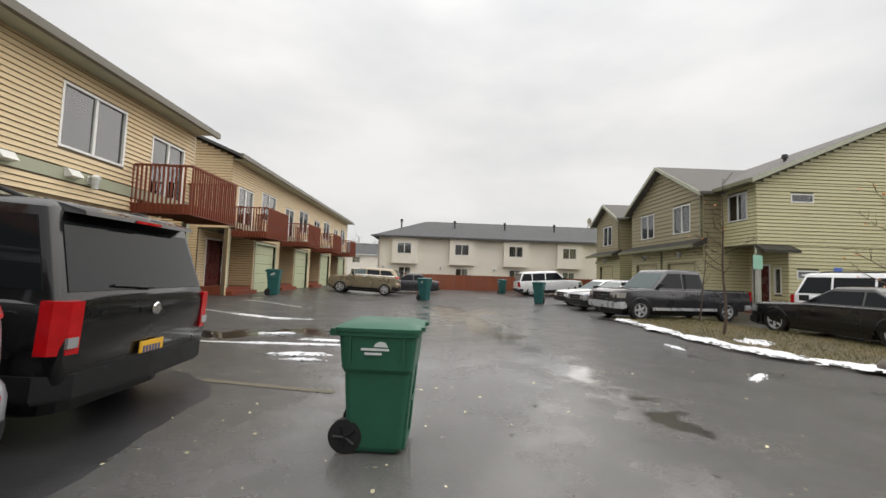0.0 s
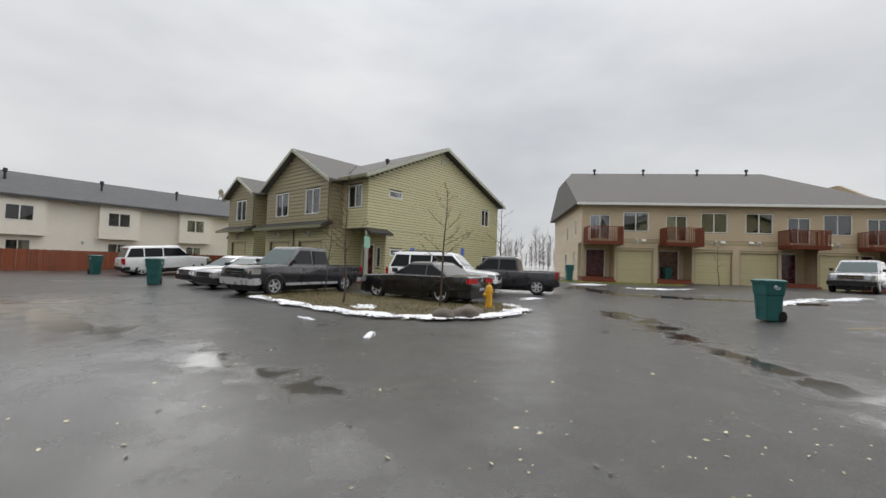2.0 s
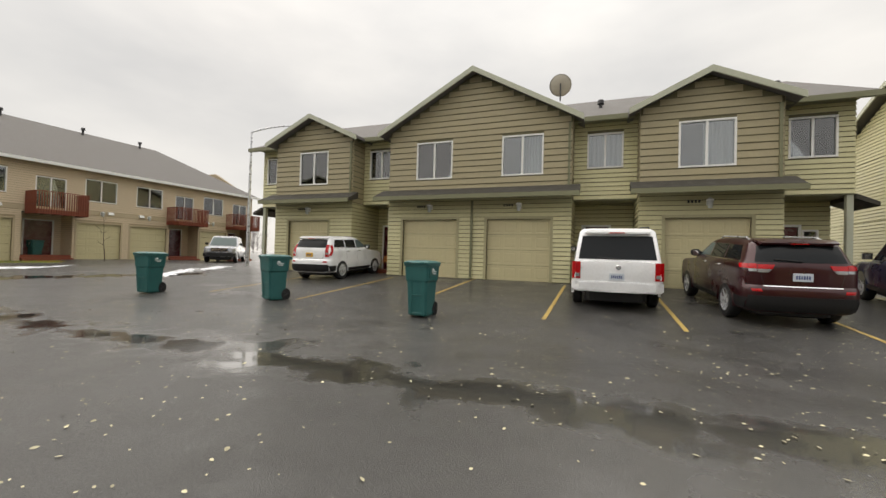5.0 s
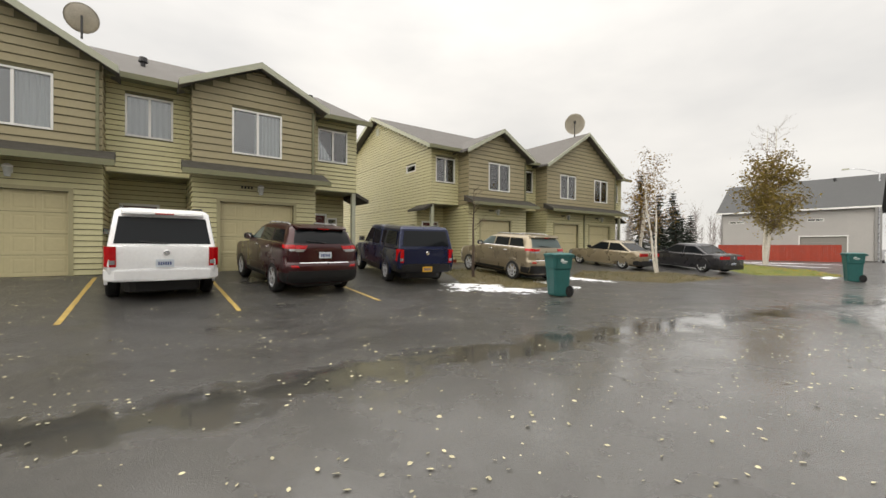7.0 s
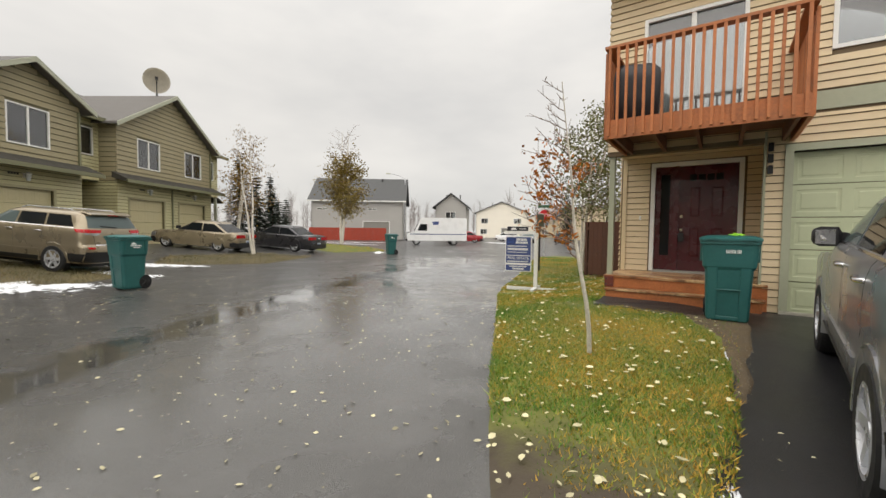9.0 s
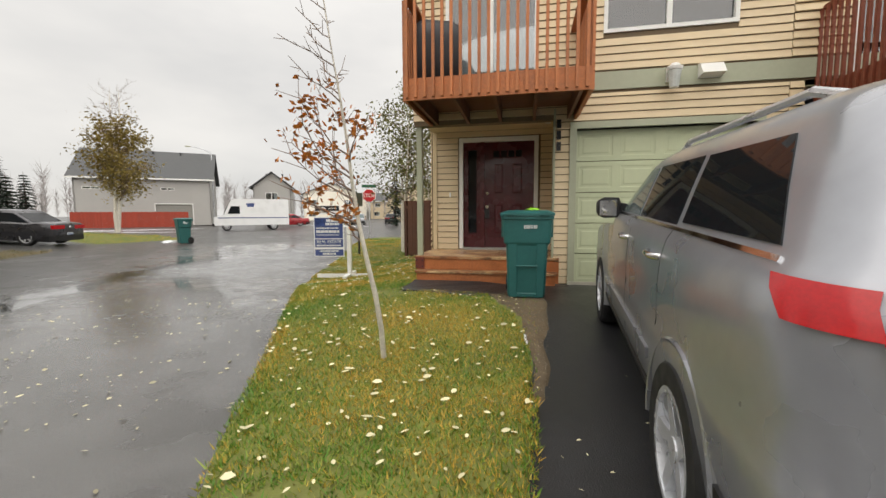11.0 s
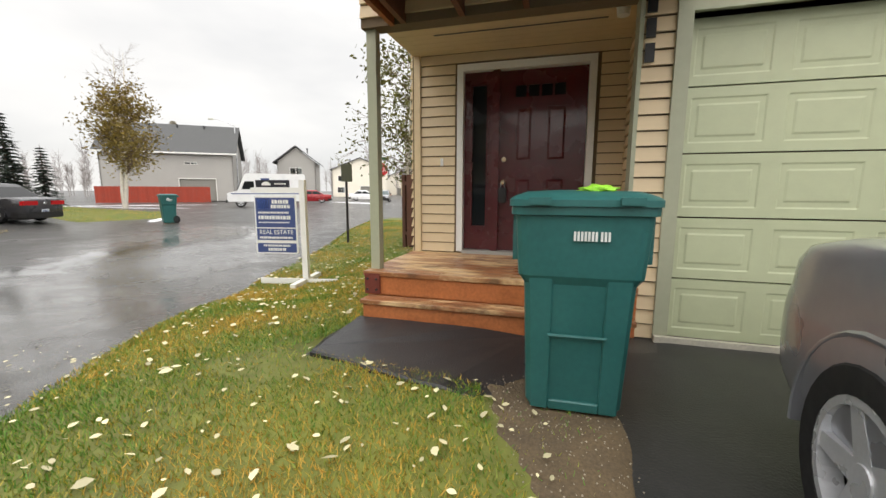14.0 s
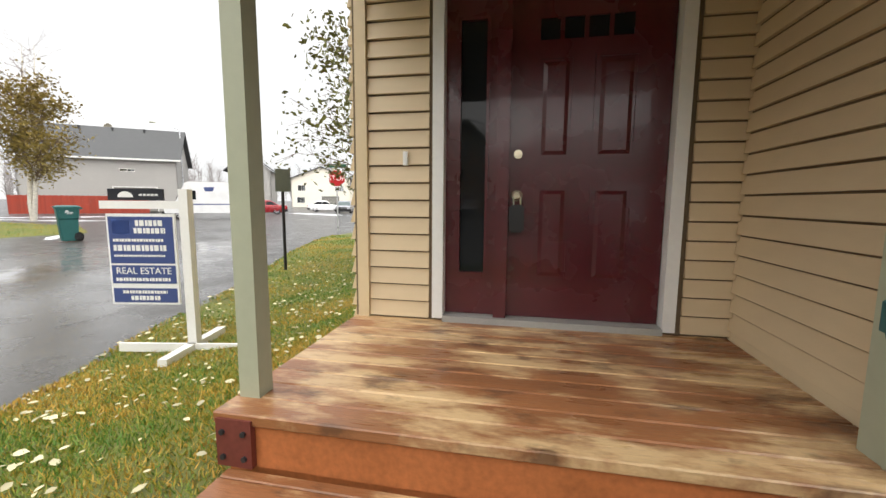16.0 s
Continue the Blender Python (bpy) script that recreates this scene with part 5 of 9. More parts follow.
GREY_G = mat("grey_garage_door", srgb(138, 136, 130), 0.5, var=0.08)
plain_house(pose(-37.8, -49.95, 0.1, 0, 0, 126.9), "grey two-storey house with dark roof beyond the road", 13.4, 9.5, 5.7, 9.3, GREY_W, ROOF_D, [(0.8, 2.4, 4.3, 4.6), (8.2, 9.6, 4.3, 4.6)], (7.6, 11.4, 0, 2.6))
plain_house(pose(-52.24, -37.86, 0.1, 0, 0, 118.4), "grey house wing with small gable", 5.0, 7.0, 5.2, 7.2, GREY_W, ROOF_D, [(1.6, 3.2, 3.2, 4.4)], None, True)
far = [(-62, -36, 6.0, 12, CREAM_W, 115), (-72, -24, 5.2, 13, GREY_W, 105), (-70, -12, 5.4, 11, CREAM_W, 98), (-84, -33, 5.2, 13, TAN_W, 112), (-95, -20, 5.6, 12, GREY_W, 103), (-40, -4, 5.4, 12, TAN_W, 96), (-66, 4, 5.2, 12, TAN_W, 80), (-14, 62, 5.2, 12, CREAM_W, 10), (-30, 58, 5.2, 12, TAN_W, 20), (-52, -62, 5.0, 12, CREAM_W, 145), (-58, -20, 4.6, 12, TAN_W, 108), (-78, -44, 4.8, 13, GREY_W, 120), (-92, -42, 4.8, 12, CREAM_W, 118)]
for i, (x, y, ze, L, wm, rz) in enumerate(far):
    plain_house(pose(x * 1.35, y * 1.35, 0.05, 0, 0, rz), "pale two-storey house far down the road", L, 9.0, ze, ze + 2.4, wm, ROOF_D, [(1.2, 2.8, 3.4, 4.6), (L - 3.2, L - 1.4, 3.4, 4.6), (1.0, 2.6, 0.9, 2.1)], (L / 2, L / 2 + 3.6, 0, 2.3), i % 2 == 0)


def board_fence(m, n, h, material, label, w=0.14, posts=2.4):
    t = thing("fence", m, label, "fence")
    base = None
    stuff = bmesh.new() if n > 60 else None
    for k in range(n):
        if stuff:
            box(stuff, k * (w + 0.006), k * (w + 0.006) + w, 0, 0.02, 0.04, h + 0.02 * math.sin(k * 2.3))
        elif base is None:
            bm = bmesh.new()
            box(bm, 0, w, 0, 0.02, 0.04, h)
            base = part("board", bm, material, t)
        else:
            ob = new("board", base.data)
            ob.parent, ob.location = t, (k * (w + 0.006), 0, 0)
    if stuff:
        tagged(part("board", stuff, material, t), kind="stuff")
    L = n * (w + 0.006)
    for z in (0.3, h - 0.25):
        bm = bmesh.new()
        box(bm, 0, L, 0.021, 0.06, z, z + 0.09)
        part("rail", bm, material, t)
    k = 0
    while k * posts < L:
        bm = bmesh.new()
        box(bm, min(k * posts, L - 0.1), min(k * posts, L - 0.1) + 0.09, 0.061, 0.15, 0, h)
        part("post", bm, material, t)
        k += 1
    return t


board_fence(pose(-3.02, 37.05, 0.0, 0, 0, 1.5), 130, 1.45, FENCE, "reddish brown cedar board fence before the cream row")
board_fence(pose(-34.82, -46.53, 0.0, 0, 0, 126.7), 72, 1.75, FENCE_R, "red stained board fence beside the grey house")
FENCE_B = mat("dark_brown_fence", srgb(84, 52, 38), 0.75, var=0.25, scale=2.0, island=0.5)
board_fence(pose(-13.9, -3.9, 0.0, 0, 0, 78), 13, 1.75, FENCE_B, "dark brown board fence at the house corner")
board_fence(pose(-13.9, -3.9, 0.0, 0, 0, 168), 10, 1.75, FENCE_B, "dark brown board fence at the house corner")

# ---- wheeled bins ----
BIN_T = mat("teal_bin_plastic", srgb(40, 96, 94), 0.42, var=0.14, scale=4, bump=0.04, bscale=80)
BIN_G = mat("green_bin_plastic", srgb(36, 92, 70), 0.42, var=0.14, scale=4, bump=0.04, bscale=80)
DECAL = mat("white_decal", srgb(214, 220, 218), 0.6, var=0.12, scale=20)


def rounded(w, d, r, k=3):
    out = []
    for cx, cy, a0 in ((w - r, d - r, 0), (-w + r, d - r, 90), (-w + r, -d + r, 180), (w - r, -d + r, 270)):
        for i in range(k + 1):
            a = radians(a0 + 90 * i / k)
            out.append((cx + r * math.cos(a), cy + r * math.sin(a)))
    return out


def wheeled_bin(m, material, label):
    """A tall cart: tapered body, flared shoulder, rim, domed lid, two wheels. Its front looks along -y."""
    t = thing("wheeled_bin", m, label, "wheeled bin", "wheeled bins")
    bm = bmesh.new()
    prof = ((0.02, 0.205, 0.22, 0.02), (0.06, 0.222, 0.235, 0.01), (0.62, 0.242, 0.278, 0.0), (0.66, 0.245, 0.28, 0.0), (0.70, 0.272, 0.30, 0.0), (0.97, 0.288, 0.325, 0.0), (0.975, 0.305, 0.345, 0.0), (1.01, 0.305, 0.345, 0.0))
    loft(bm, [[(x * 1.1, y + s, z) for x, y in rounded(w, d, 0.05)] for z, w, d, s in prof])
    body = part("body", bm, material, t)
    bm = bmesh.new()
    for a0, b0, a1, b1, c, d in ((-0.215, -0.125, -0.245, -0.125, 0.04, 0.73), (0.125, 0.215, 0.125, 0.245, 0.04, 0.73), (-0.125, 0.125, -0.125, 0.125, 0.04, 0.09)):
        y0, y1 = -0.225 - 0.075 * (c - 0.04), -0.225 - 0.075 * (d - 0.04)
        hexa(bm, [(a0, y0 - 0.02, c), (b0, y0 - 0.02, c), (b0, y0 + 0.05, c), (a0, y0 + 0.05, c), (a1, y1 - 0.02, d), (b1, y1 - 0.02, d), (b1, y1 + 0.05, d), (a1, y1 + 0.05, d)])
    bmesh.ops.bevel(bm, geom=bm.edges[:], offset=0.006, segments=1, affect="EDGES")
    part("front_rib", bm, material, t)
    for sx in (-1, 1):
        for y in (-0.22, 0.22):
            bm = bmesh.new()
            box(bm, sx * 0.3145 - 0.016, sx * 0.3145 + 0.016, y - 0.009, y + 0.009, 0.76, 0.985)
            part("rim_gusset", bm, material, t)
    bm = bmesh.new()
    tube(bm, (-0.14, -0.278, 0.42), (0.14, -0.278, 0.42), 0.009)
    part("catch_bar", bm, material, t)
    bm = bmesh.new()
    loft(bm, [[(x * 1.1, y, z) for x, y in rounded(w, d, 0.06)] for z, w, d in ((1.012, 0.315, 0.36), (1.04, 0.315, 0.36), (1.055, 0.295, 0.335), (1.075, 0.24, 0.27), (1.082, 0.1, 0.12))])
    for s in (-1, 1):
        box(bm, s * 0.2 - 0.05, s * 0.2 + 0.05, -0.385, -0.35, 1.02, 1.05)
    lid = part("lid", bm, material, t)
    for p in lid.data.polygons:
        p.use_smooth = True
    lid.data.set_sharp_from_angle(angle=radians(32))
    bm = bmesh.new()
    tube(bm, (-0.26, 0.40, 0.99), (0.26, 0.40, 0.99), 0.018)
    for s in (-0.24, 0.24):
        box(bm, s - 0.02, s + 0.02, 0.33, 0.41, 0.96, 1.02)
    part("handle", bm, material, t)
    for s in (-1, 1):
        bm = bmesh.new()
        tube(bm, (s * 0.19, 0.25, 0.14), (s * 0.252, 0.25, 0.14), 0.14, 0.14, 20)
        w = part("wheel", bm, RUBBER, t)
        bm = bmesh.new()
        for k in range(5):
            a = 2 * math.pi * k / 5
            tube(bm, (s * 0.255, 0.25, 0.14), (s * 0.255, 0.25 + 0.095 * math.cos(a), 0.14 + 0.095 * math.sin(a)), 0.012, 0.018, 6)
        tube(bm, (s * 0.247, 0.25, 0.14), (s * 0.262, 0.25, 0.14), 0.03, 0.025, 10)
        part("hub", bm, BLACKP, w)
    bm = bmesh.new()
    for s in (-1, 1):
        for k, (a, b, z) in enumerate(((-0.10, 0.13, 0.86), (-0.04, 0.10, 0.825))):
            x0 = 0.318
            box(bm, s * x0 - 0.004, s * x0 + 0.004, a, b, z, z + 0.018)
        prism(bm, [(-0.09, 0.89), (0.03, 0.89), (0.01, 0.92), (-0.03, 0.935), (-0.07, 0.925)], s * 0.318 - 0.004, s * 0.318 + 0.004, Matrix.Rotation(radians(90), 4, "Z") @ Matrix.Scale(-1, 4, (0, 1, 0)))
    part("decal", bm, DECAL, t, "worn white printed mark in bars")
    return t


BIN = wheeled_bin(pose(-0.49, 3.26, gz(-0.49, 3.26), 0, 0, 87) @ Matrix.Scale(0.93, 4), BIN_G, "dark green wheeled bin standing alone on the wet asphalt")
B1 = wheeled_bin(pose(-7.09, -0.27, gz(-7.12, -0.3) + 0.004, 0, 0, 92) @ Matrix.Diagonal((0.98, 0.98, 1.08, 1)), BIN_T, "teal wheeled bin with a bag on its lid beside the porch")
for x, y, rz in ((-0.67, 21.41, 59.1), (5.44, 33.21, 19), (5.61, 21.9, -31.1), (-7.61, 18.72, 99.1), (14.8, 0.19, -140.4), (11.48, -2.58, -165.4), (29.13, 11.9, -60.6), (34.25, 6.34, -50.4), (7.57, -4.8, -150.4), (-3.73, -11.21, 100.1), (-17.7, -16.01, 60.4), (21.16, -5.35, -140.4), (-4.57, -18.31, 40.1)):
    c = copy_thing(B1 if (x, y) != (-1.0, 21.4) else BIN, pose(x, y, gz(x, y), 0, 0, rz) @ Matrix.Diagonal((0.92, 0.92, 1.04, 1)))
    tagged(c, "teal wheeled bin set out on the paving")
bm = bmesh.new()
for i in range(10):
    box(bm, -0.04 + i * 0.016 + (0.008 if i > 6 else 0), -0.04 + i * 0.016 + 0.010 + (0.008 if i > 6 else 0), -0.332, -0.322, 0.865, 0.905)
part("serial_number", bm, DECAL, B1, "white printed serial number in bars")
for mark in [o for o in B1.children if o.name.startswith("decal")]:
    bpy.data.objects.remove(mark)
bm = bmesh.new()
half = [(0.075 - 0.175 * f, 0.885 - 0.11 * f, (0.01 + 0.02 * math.sin(math.pi * f) ** 0.6) * (1 + 0.35 * noise.noise((f * 9, 0, 3)))) for f in [k / 14 for k in range(15)]]
prism(bm, [(y + 0.53 * w, z - 0.85 * w) for y, z, w in half] + [(y - 0.53 * w, z + 0.85 * w) for y, z, w in reversed(half)], -0.317, -0.296, Matrix.Rotation(radians(90), 4, "Z") @ Matrix.Scale(-1, 4, (0, 1, 0)))
for v in bm.verts:
    v.co.x = math.copysign((0.3025 if abs(v.co.x) > 0.306 else 0.296) + 0.067 * (v.co.z - 0.7), v.co.x)
part("paint_smear", bm, DECAL, B1, "white smear of paint down the side")
bm = bmesh.new()
bmesh.ops.create_icosphere(bm, subdivisions=3, radius=1)
for v in bm.verts:
    k = 0.75 + 0.5 * noise.noise(v.co * 2.2)
    v.co = Vector((v.co.x * 0.11 * k, v.co.y * 0.06 * k, 0.03 + v.co.z * 0.028 * k))
bag = part("plastic_bag", bm, mat("lime_plastic", srgb(150, 220, 60), 0.35, var=0.4, scale=14), None, smooth=True)
tagged(bag, "crumpled lime green plastic bag lying on the bin lid", "plastic bag")
bag.matrix_world = pose(-6.89, -0.2, gz(-7.12, -0.28) + 1.145, 0, 0, 70)

# ---- yard sign, street signs, hydrant ----
BLUE = mat("sign_navy", srgb(62, 78, 128), 0.45, var=0.1, scale=8)
BLUEL = mat("sign_blue", srgb(84, 120, 205), 0.45, var=0.1, scale=8)
NIGHT = mat("sign_black", srgb(30, 32, 40), 0.45, var=0.1, scale=8)


def lettering(text, size, material, parent, m, name="lettering", depth=0.0015):
    c = bpy.data.curves.new(name, "FONT")
    c.body, c.size, c.extrude, c.align_x, c.align_y = text, size, depth, "CENTER", "CENTER"
    me = bpy.data.meshes.new_from_object(new("text_source", c))
    src = bpy.data.objects["text_source"]
    bpy.data.objects.remove(src)
    me.materials.clear()
    me.materials.append(material)
    ob = new(name, me)
    ob.parent = parent
    ob.matrix_local = m
    return ob


YS = thing("yard_sign", pose(-10.42, -4.33, -0.19, 0, 0, 101), "white timber yard sign post with a blue hanging panel", "sign")
bm = bmesh.new()
box(bm, -0.045, 0.045, -0.045, 0.045, 0, 1.72)
part("post", bm, WHITE, YS)
bm = bmesh.new()
box(bm, -0.86, -0.046, -0.03, 0.03, 1.52, 1.60)
part("arm", bm, WHITE, YS)
for a, b, c, d in ((-0.75, 0.55, -0.075, -0.046), (-0.045, 0.045, -0.5, 0.5)):
    bm = bmesh.new()
    box(bm, a, b, c, d, 0.04, 0.13)
    part("foot", bm, WHITE, YS)
bm = bmesh.new()
box(bm, -0.82, -0.12, -0.012, 0.012, 0.53, 1.47)
PNL = part("panel", bm, WHITE, YS, "blue and white printed panel")
for a, b, c, d, mt in ((-0.80, -0.14, 0.96, 1.44, BLUE), (-0.80, -0.14, 0.75, 0.94, BLUE), (-0.80, -0.14, 0.55, 0.70, BLUE), (-0.76, -0.58, 1.26, 1.41, BLUEL)):
    bm = bmesh.new()
    box(bm, a, b, -0.0155, -0.0125, c, d)
    part("colour_field", bm, mt, PNL)
bm = bmesh.new()
for a, b, z, h in ((-0.52, -0.24, 1.345, 0.06), (-0.54, -0.22, 1.27, 0.055), (-0.76, -0.24, 1.185, 0.03), (-0.76, -0.22, 1.09, 0.06), (-0.76, -0.24, 1.03, 0.02), (-0.76, -0.2, 0.775, 0.035), (-0.70, -0.24, 0.645, 0.032), (-0.62, -0.32, 0.575, 0.045)):
    x, i = a, 0
    while x < b:
        w = (0.028, 0.04, 0.022, 0.034)[i % 4] * (h / 0.05) ** 0.6
        box(bm, x, min(x + w, b), -0.0185, -0.016, z, z + h)
        x += w * 1.35
        i += 1
part("printed_bars", bm, WHITE, PNL)
lettering("REAL ESTATE", 0.098, WHITE, PNL, pose(-0.47, -0.0165, 0.88, 90, 0, 0))
bm = bmesh.new()
box(bm, -0.78, -0.22, -0.012, 0.012, 1.605, 1.72)
part("rider", bm, NIGHT, YS, "dark rider plate over the arm")
bm = bmesh.new()
prism(bm, [(-0.6 + 0.08 * math.cos(math.pi * k / 8), 1.635 + 0.06 * math.sin(math.pi * k / 8)) for k in range(9)], -0.0155, -0.0125)
for k in range(5):
    box(bm, -0.46 + 0.04 * k, -0.43 + 0.04 * k, -0.0155, -0.0125, 1.65, 1.67)
part("printed_bars", bm, WHITE, YS)

RS = thing("stop_sign", pose(-23.4, -9.0, 0.0, 0, 0, 112), "red octagonal stop sign on a steel post", "sign")
bm = bmesh.new()
tube(bm, (0, 0.03, 0), (0, 0.03, 2.85), 0.03, 0.03, 8)
part("post", bm, ALU, RS)
bm = bmesh.new()
prism(bm, [(0.4 * math.cos(radians(22.5 + 45 * k)), 2.4 + 0.4 * math.sin(radians(22.5 + 45 * k))) for k in range(8)], -0.01, 0.0)
part("plate_rim", bm, WHITE, RS)
bm = bmesh.new()
prism(bm, [(0.365 * math.cos(radians(22.5 + 45 * k)), 2.4 + 0.365 * math.sin(radians(22.5 + 45 * k))) for k in range(8)], -0.014, -0.0105)
part("plate", bm, mat("sign_red", srgb(190, 28, 36), 0.4, var=0.06), RS)
lettering("STOP", 0.30, WHITE, RS, pose(0, -0.016, 2.4, 90, 0, 0))
bm = bmesh.new()
box(bm, -0.4, 0.4, 0.0, 0.01, 2.86, 3.02)
part("street_name_plate", bm, mat("sign_green", srgb(40, 92, 66), 0.4, var=0.06), RS)

PS = thing("sign_back", pose(-14.3, -5.75, 0.0, 0, 0, 150), "back of a small grey road sign on a thin dark post", "sign")
bm = bmesh.new()
box(bm, -0.025, 0.025, -0.02, 0.02, 0, 2.05)
part("post", bm, ROOFVENT, PS)
bm = bmesh.new()
box(bm, -0.16, 0.16, -0.03, -0.021, 1.6, 2.05)
part("plate", bm, mat("weathered_sign_back", srgb(112, 118, 108), 0.5, 0.4, var=0.12), PS)

HY = thing("fire_hydrant", pose(10.59, 7.02, gz(10.5, 7.15) + 0.02, 0, 0, 30), "yellow fire hydrant on the parking island", "hydrant")
YEL = mat("hydrant_yellow", srgb(214, 160, 40), 0.45, var=0.12, scale=6)
bm = bmesh.new()
for z0, z1, r0, r1 in ((0, 0.05, 0.17, 0.17), (0.05, 0.5, 0.105, 0.10), (0.5, 0.55, 0.14, 0.14), (0.55, 0.68, 0.125, 0.10), (0.68, 0.75, 0.10, 0.04), (0.75, 0.81, 0.035, 0.035)):
    tube(bm, (0, 0, z0), (0, 0, z1), r0, r1, 16)
part("barrel", bm, YEL, HY)
for a in (0, 90, 180):
    bm = bmesh.new()
    d = Vector((math.cos(radians(a)), math.sin(radians(a)), 0))
    r = 0.075 if a == 90 else 0.055
    tube(bm, Vector((0, 0, 0.42)) + d * 0.08, Vector((0, 0, 0.42)) + d * 0.17, r, r, 12)
    tube(bm, Vector((0, 0, 0.42)) + d * 0.17, Vector((0, 0, 0.42)) + d * 0.2, 0.03, 0.03, 6)
    part("nozzle_cap", bm, YEL, HY)

ROCK = mat("granite_boulder", srgb(98, 90, 82), 0.85, var=0.3, scale=5, bump=0.6, bscale=20)
for i, (x, y, s) in enumerate(((7.67, 6.42, 0.34), (8.22, 6.16, 0.42), (8.88, 6.4, 0.3))):
    bm = bmesh.new()
    bmesh.ops.create_icosphere(bm, subdivisions=3, radius=s)
    for v in bm.verts:
        k = 1 + 0.35 * noise.noise(v.co * 3 + Vector((i * 7, 0, 0)))
        v.co = Vector((v.co.x * k, v.co.y * k * 0.8, v.co.z * k * 0.55))
    ob = part("boulder", bm, ROCK, None, smooth=True)
    ob.location = (x, y, 0.10)
    tagged(ob, "brown boulder half sunk in the snowy island", "boulder", "island boulders")


def park_sign(x, y, rz, h, w, hh, col, label):
    t = thing("parking_sign", pose(x, y, gz(x, y), 0, 0, rz), label, "sign")
    bm = bmesh.new()
    box(bm, -0.02, 0.02, 0, 0.03, 0, h)
    part("post", bm, ALU, t)
    bm = bmesh.new()
    box(bm, -w / 2, w / 2, -0.012, -0.002, h - hh, h)
    part("plate", bm, col, t)


MINT = mat("mint_plate", srgb(150, 200, 176), 0.5, var=0.08)
park_sign(12.76, 15.67, 14.4, 2.5, 0.5, 0.55, MINT, "pale mint notice plate beside the porch post")
park_sign(16.47, 16.12, -0.6, 2.1, 0.35, 0.5, BLUEL, "blue parking sign on a thin post")
park_sign(21.59, 16.35, -0.7, 2.1, 0.35, 0.5, BLUEL, "blue parking sign on a thin post")


def street_light(x, y, rz, h, reach):
    t = thing("street_lamp", pose(x, y, gz(x, y), 0, 0, rz), "tall grey street lamp with a curved arm", "street lamp")
    bm = bmesh.new()
    tube(bm, (0, 0, 0), (0, 0, h), 0.09, 0.06)
    part("pole", bm, ALU, t)
    bm = bmesh.new()
    pts = [(reach * k / 6, 0, h + 0.7 * math.sin(math.pi / 2 * k / 6)) for k in range(7)]
    for p, q in zip(pts, pts[1:]):
        tube(bm, p, q, 0.045)
    part("arm", bm, ALU, t)
    bm = bmesh.new()
    box(bm, reach - 0.1, reach + 0.5, -0.12, 0.12, h + 0.62, h + 0.76)
    part("lamp_head", bm, FASCIA, t)


street_light(-48.74, -41.31, -49.6, 9.6, 2.4)
street_light(24.67, -3.93, -98.4, 7.5, 2.4)
dish(pose(12.75, -15.56, 9.75, 0, 0, 40) @ Matrix.Scale(1.2, 4), "round weathered satellite dish on the roof")
dish(pose(-10.19, -27.36, 9.85, 0, 0, 160) @ Matrix.Scale(1.55, 4), "round weathered satellite dish on the roof")
dish(pose(-47.0, -49.5, 9.9, 0, 0, 130), "round weathered satellite dish on the roof")
dish(pose(18.0, 47.0, 8.3, 0, 0, 30), "round weathered satellite dish on the roof")
dish(pose(22.38, 21.03, 8.6, 0, 0, 30), "round weathered satellite dish on the roof")

# a covered grill on the balcony
GR = thing("barbecue_grill", HOUSE.matrix_world @ pose(0.55, -0.75, 2.822, 0, 0, 20), "black covered barbecue grill on the balcony", "grill")
bm = bmesh.new()
loft(bm, [[(x, y, z) for x, y in rounded(w, d, 0.08)] for z, w, d in ((0.0, 0.30, 0.24), (0.45, 0.32, 0.26), (0.75, 0.34, 0.28), (0.9, 0.32, 0.24), (1.0, 0.26, 0.15), (1.03, 0.12, 0.06))])
part("cover", bm, mat("grill_cover", srgb(40, 40, 44), 0.6, var=0.2, scale=5, bump=0.3, bscale=12), GR, smooth=True)

# ---- vehicles ----


def paint(name, col, metal=0.35):
    return mat(name, col, 0.3, metal, var=0.06, scale=2.0, coat=0.75, spec=0.3)


P_BLACK = paint("black_car_paint", srgb(11, 11, 12), 0.1)
P_SILVER = paint("silver_car_paint", srgb(152, 154, 160), 0.5)
P_GOLD = paint("champagne_car_paint", srgb(150, 138, 116), 0.5)
P_WHITE = paint("white_car_paint", srgb(238, 239, 240), 0.0)
P_MAROON = paint("maroon_car_paint", srgb(54, 12, 18), 0.3)
P_NAVY = paint("navy_car_paint", srgb(22, 32, 66), 0.4)
P_GREY = paint("dark_grey_car_paint", srgb(58, 58, 62), 0.4)
P_RED = paint("red_car_paint", srgb(150, 28, 36), 0.2)
LENS_R = mat("red_lens", srgb(178, 8, 16), 0.2, var=0.2, scale=14, coat=0.15)
LENS_C = mat("clear_lens", srgb(178, 180, 182), 0.1, 0.5, var=0.1, scale=12, coat=0.8)
LENS_A = mat("amber_lens", srgb(220, 120, 30), 0.15, var=0.1, coat=0.8)
PLATE_Y = mat("yellow_plate", srgb(226, 176, 52), 0.5, var=0.06)
PLATE_W = mat("white_plate", srgb(206, 214, 222), 0.5, var=0.06)


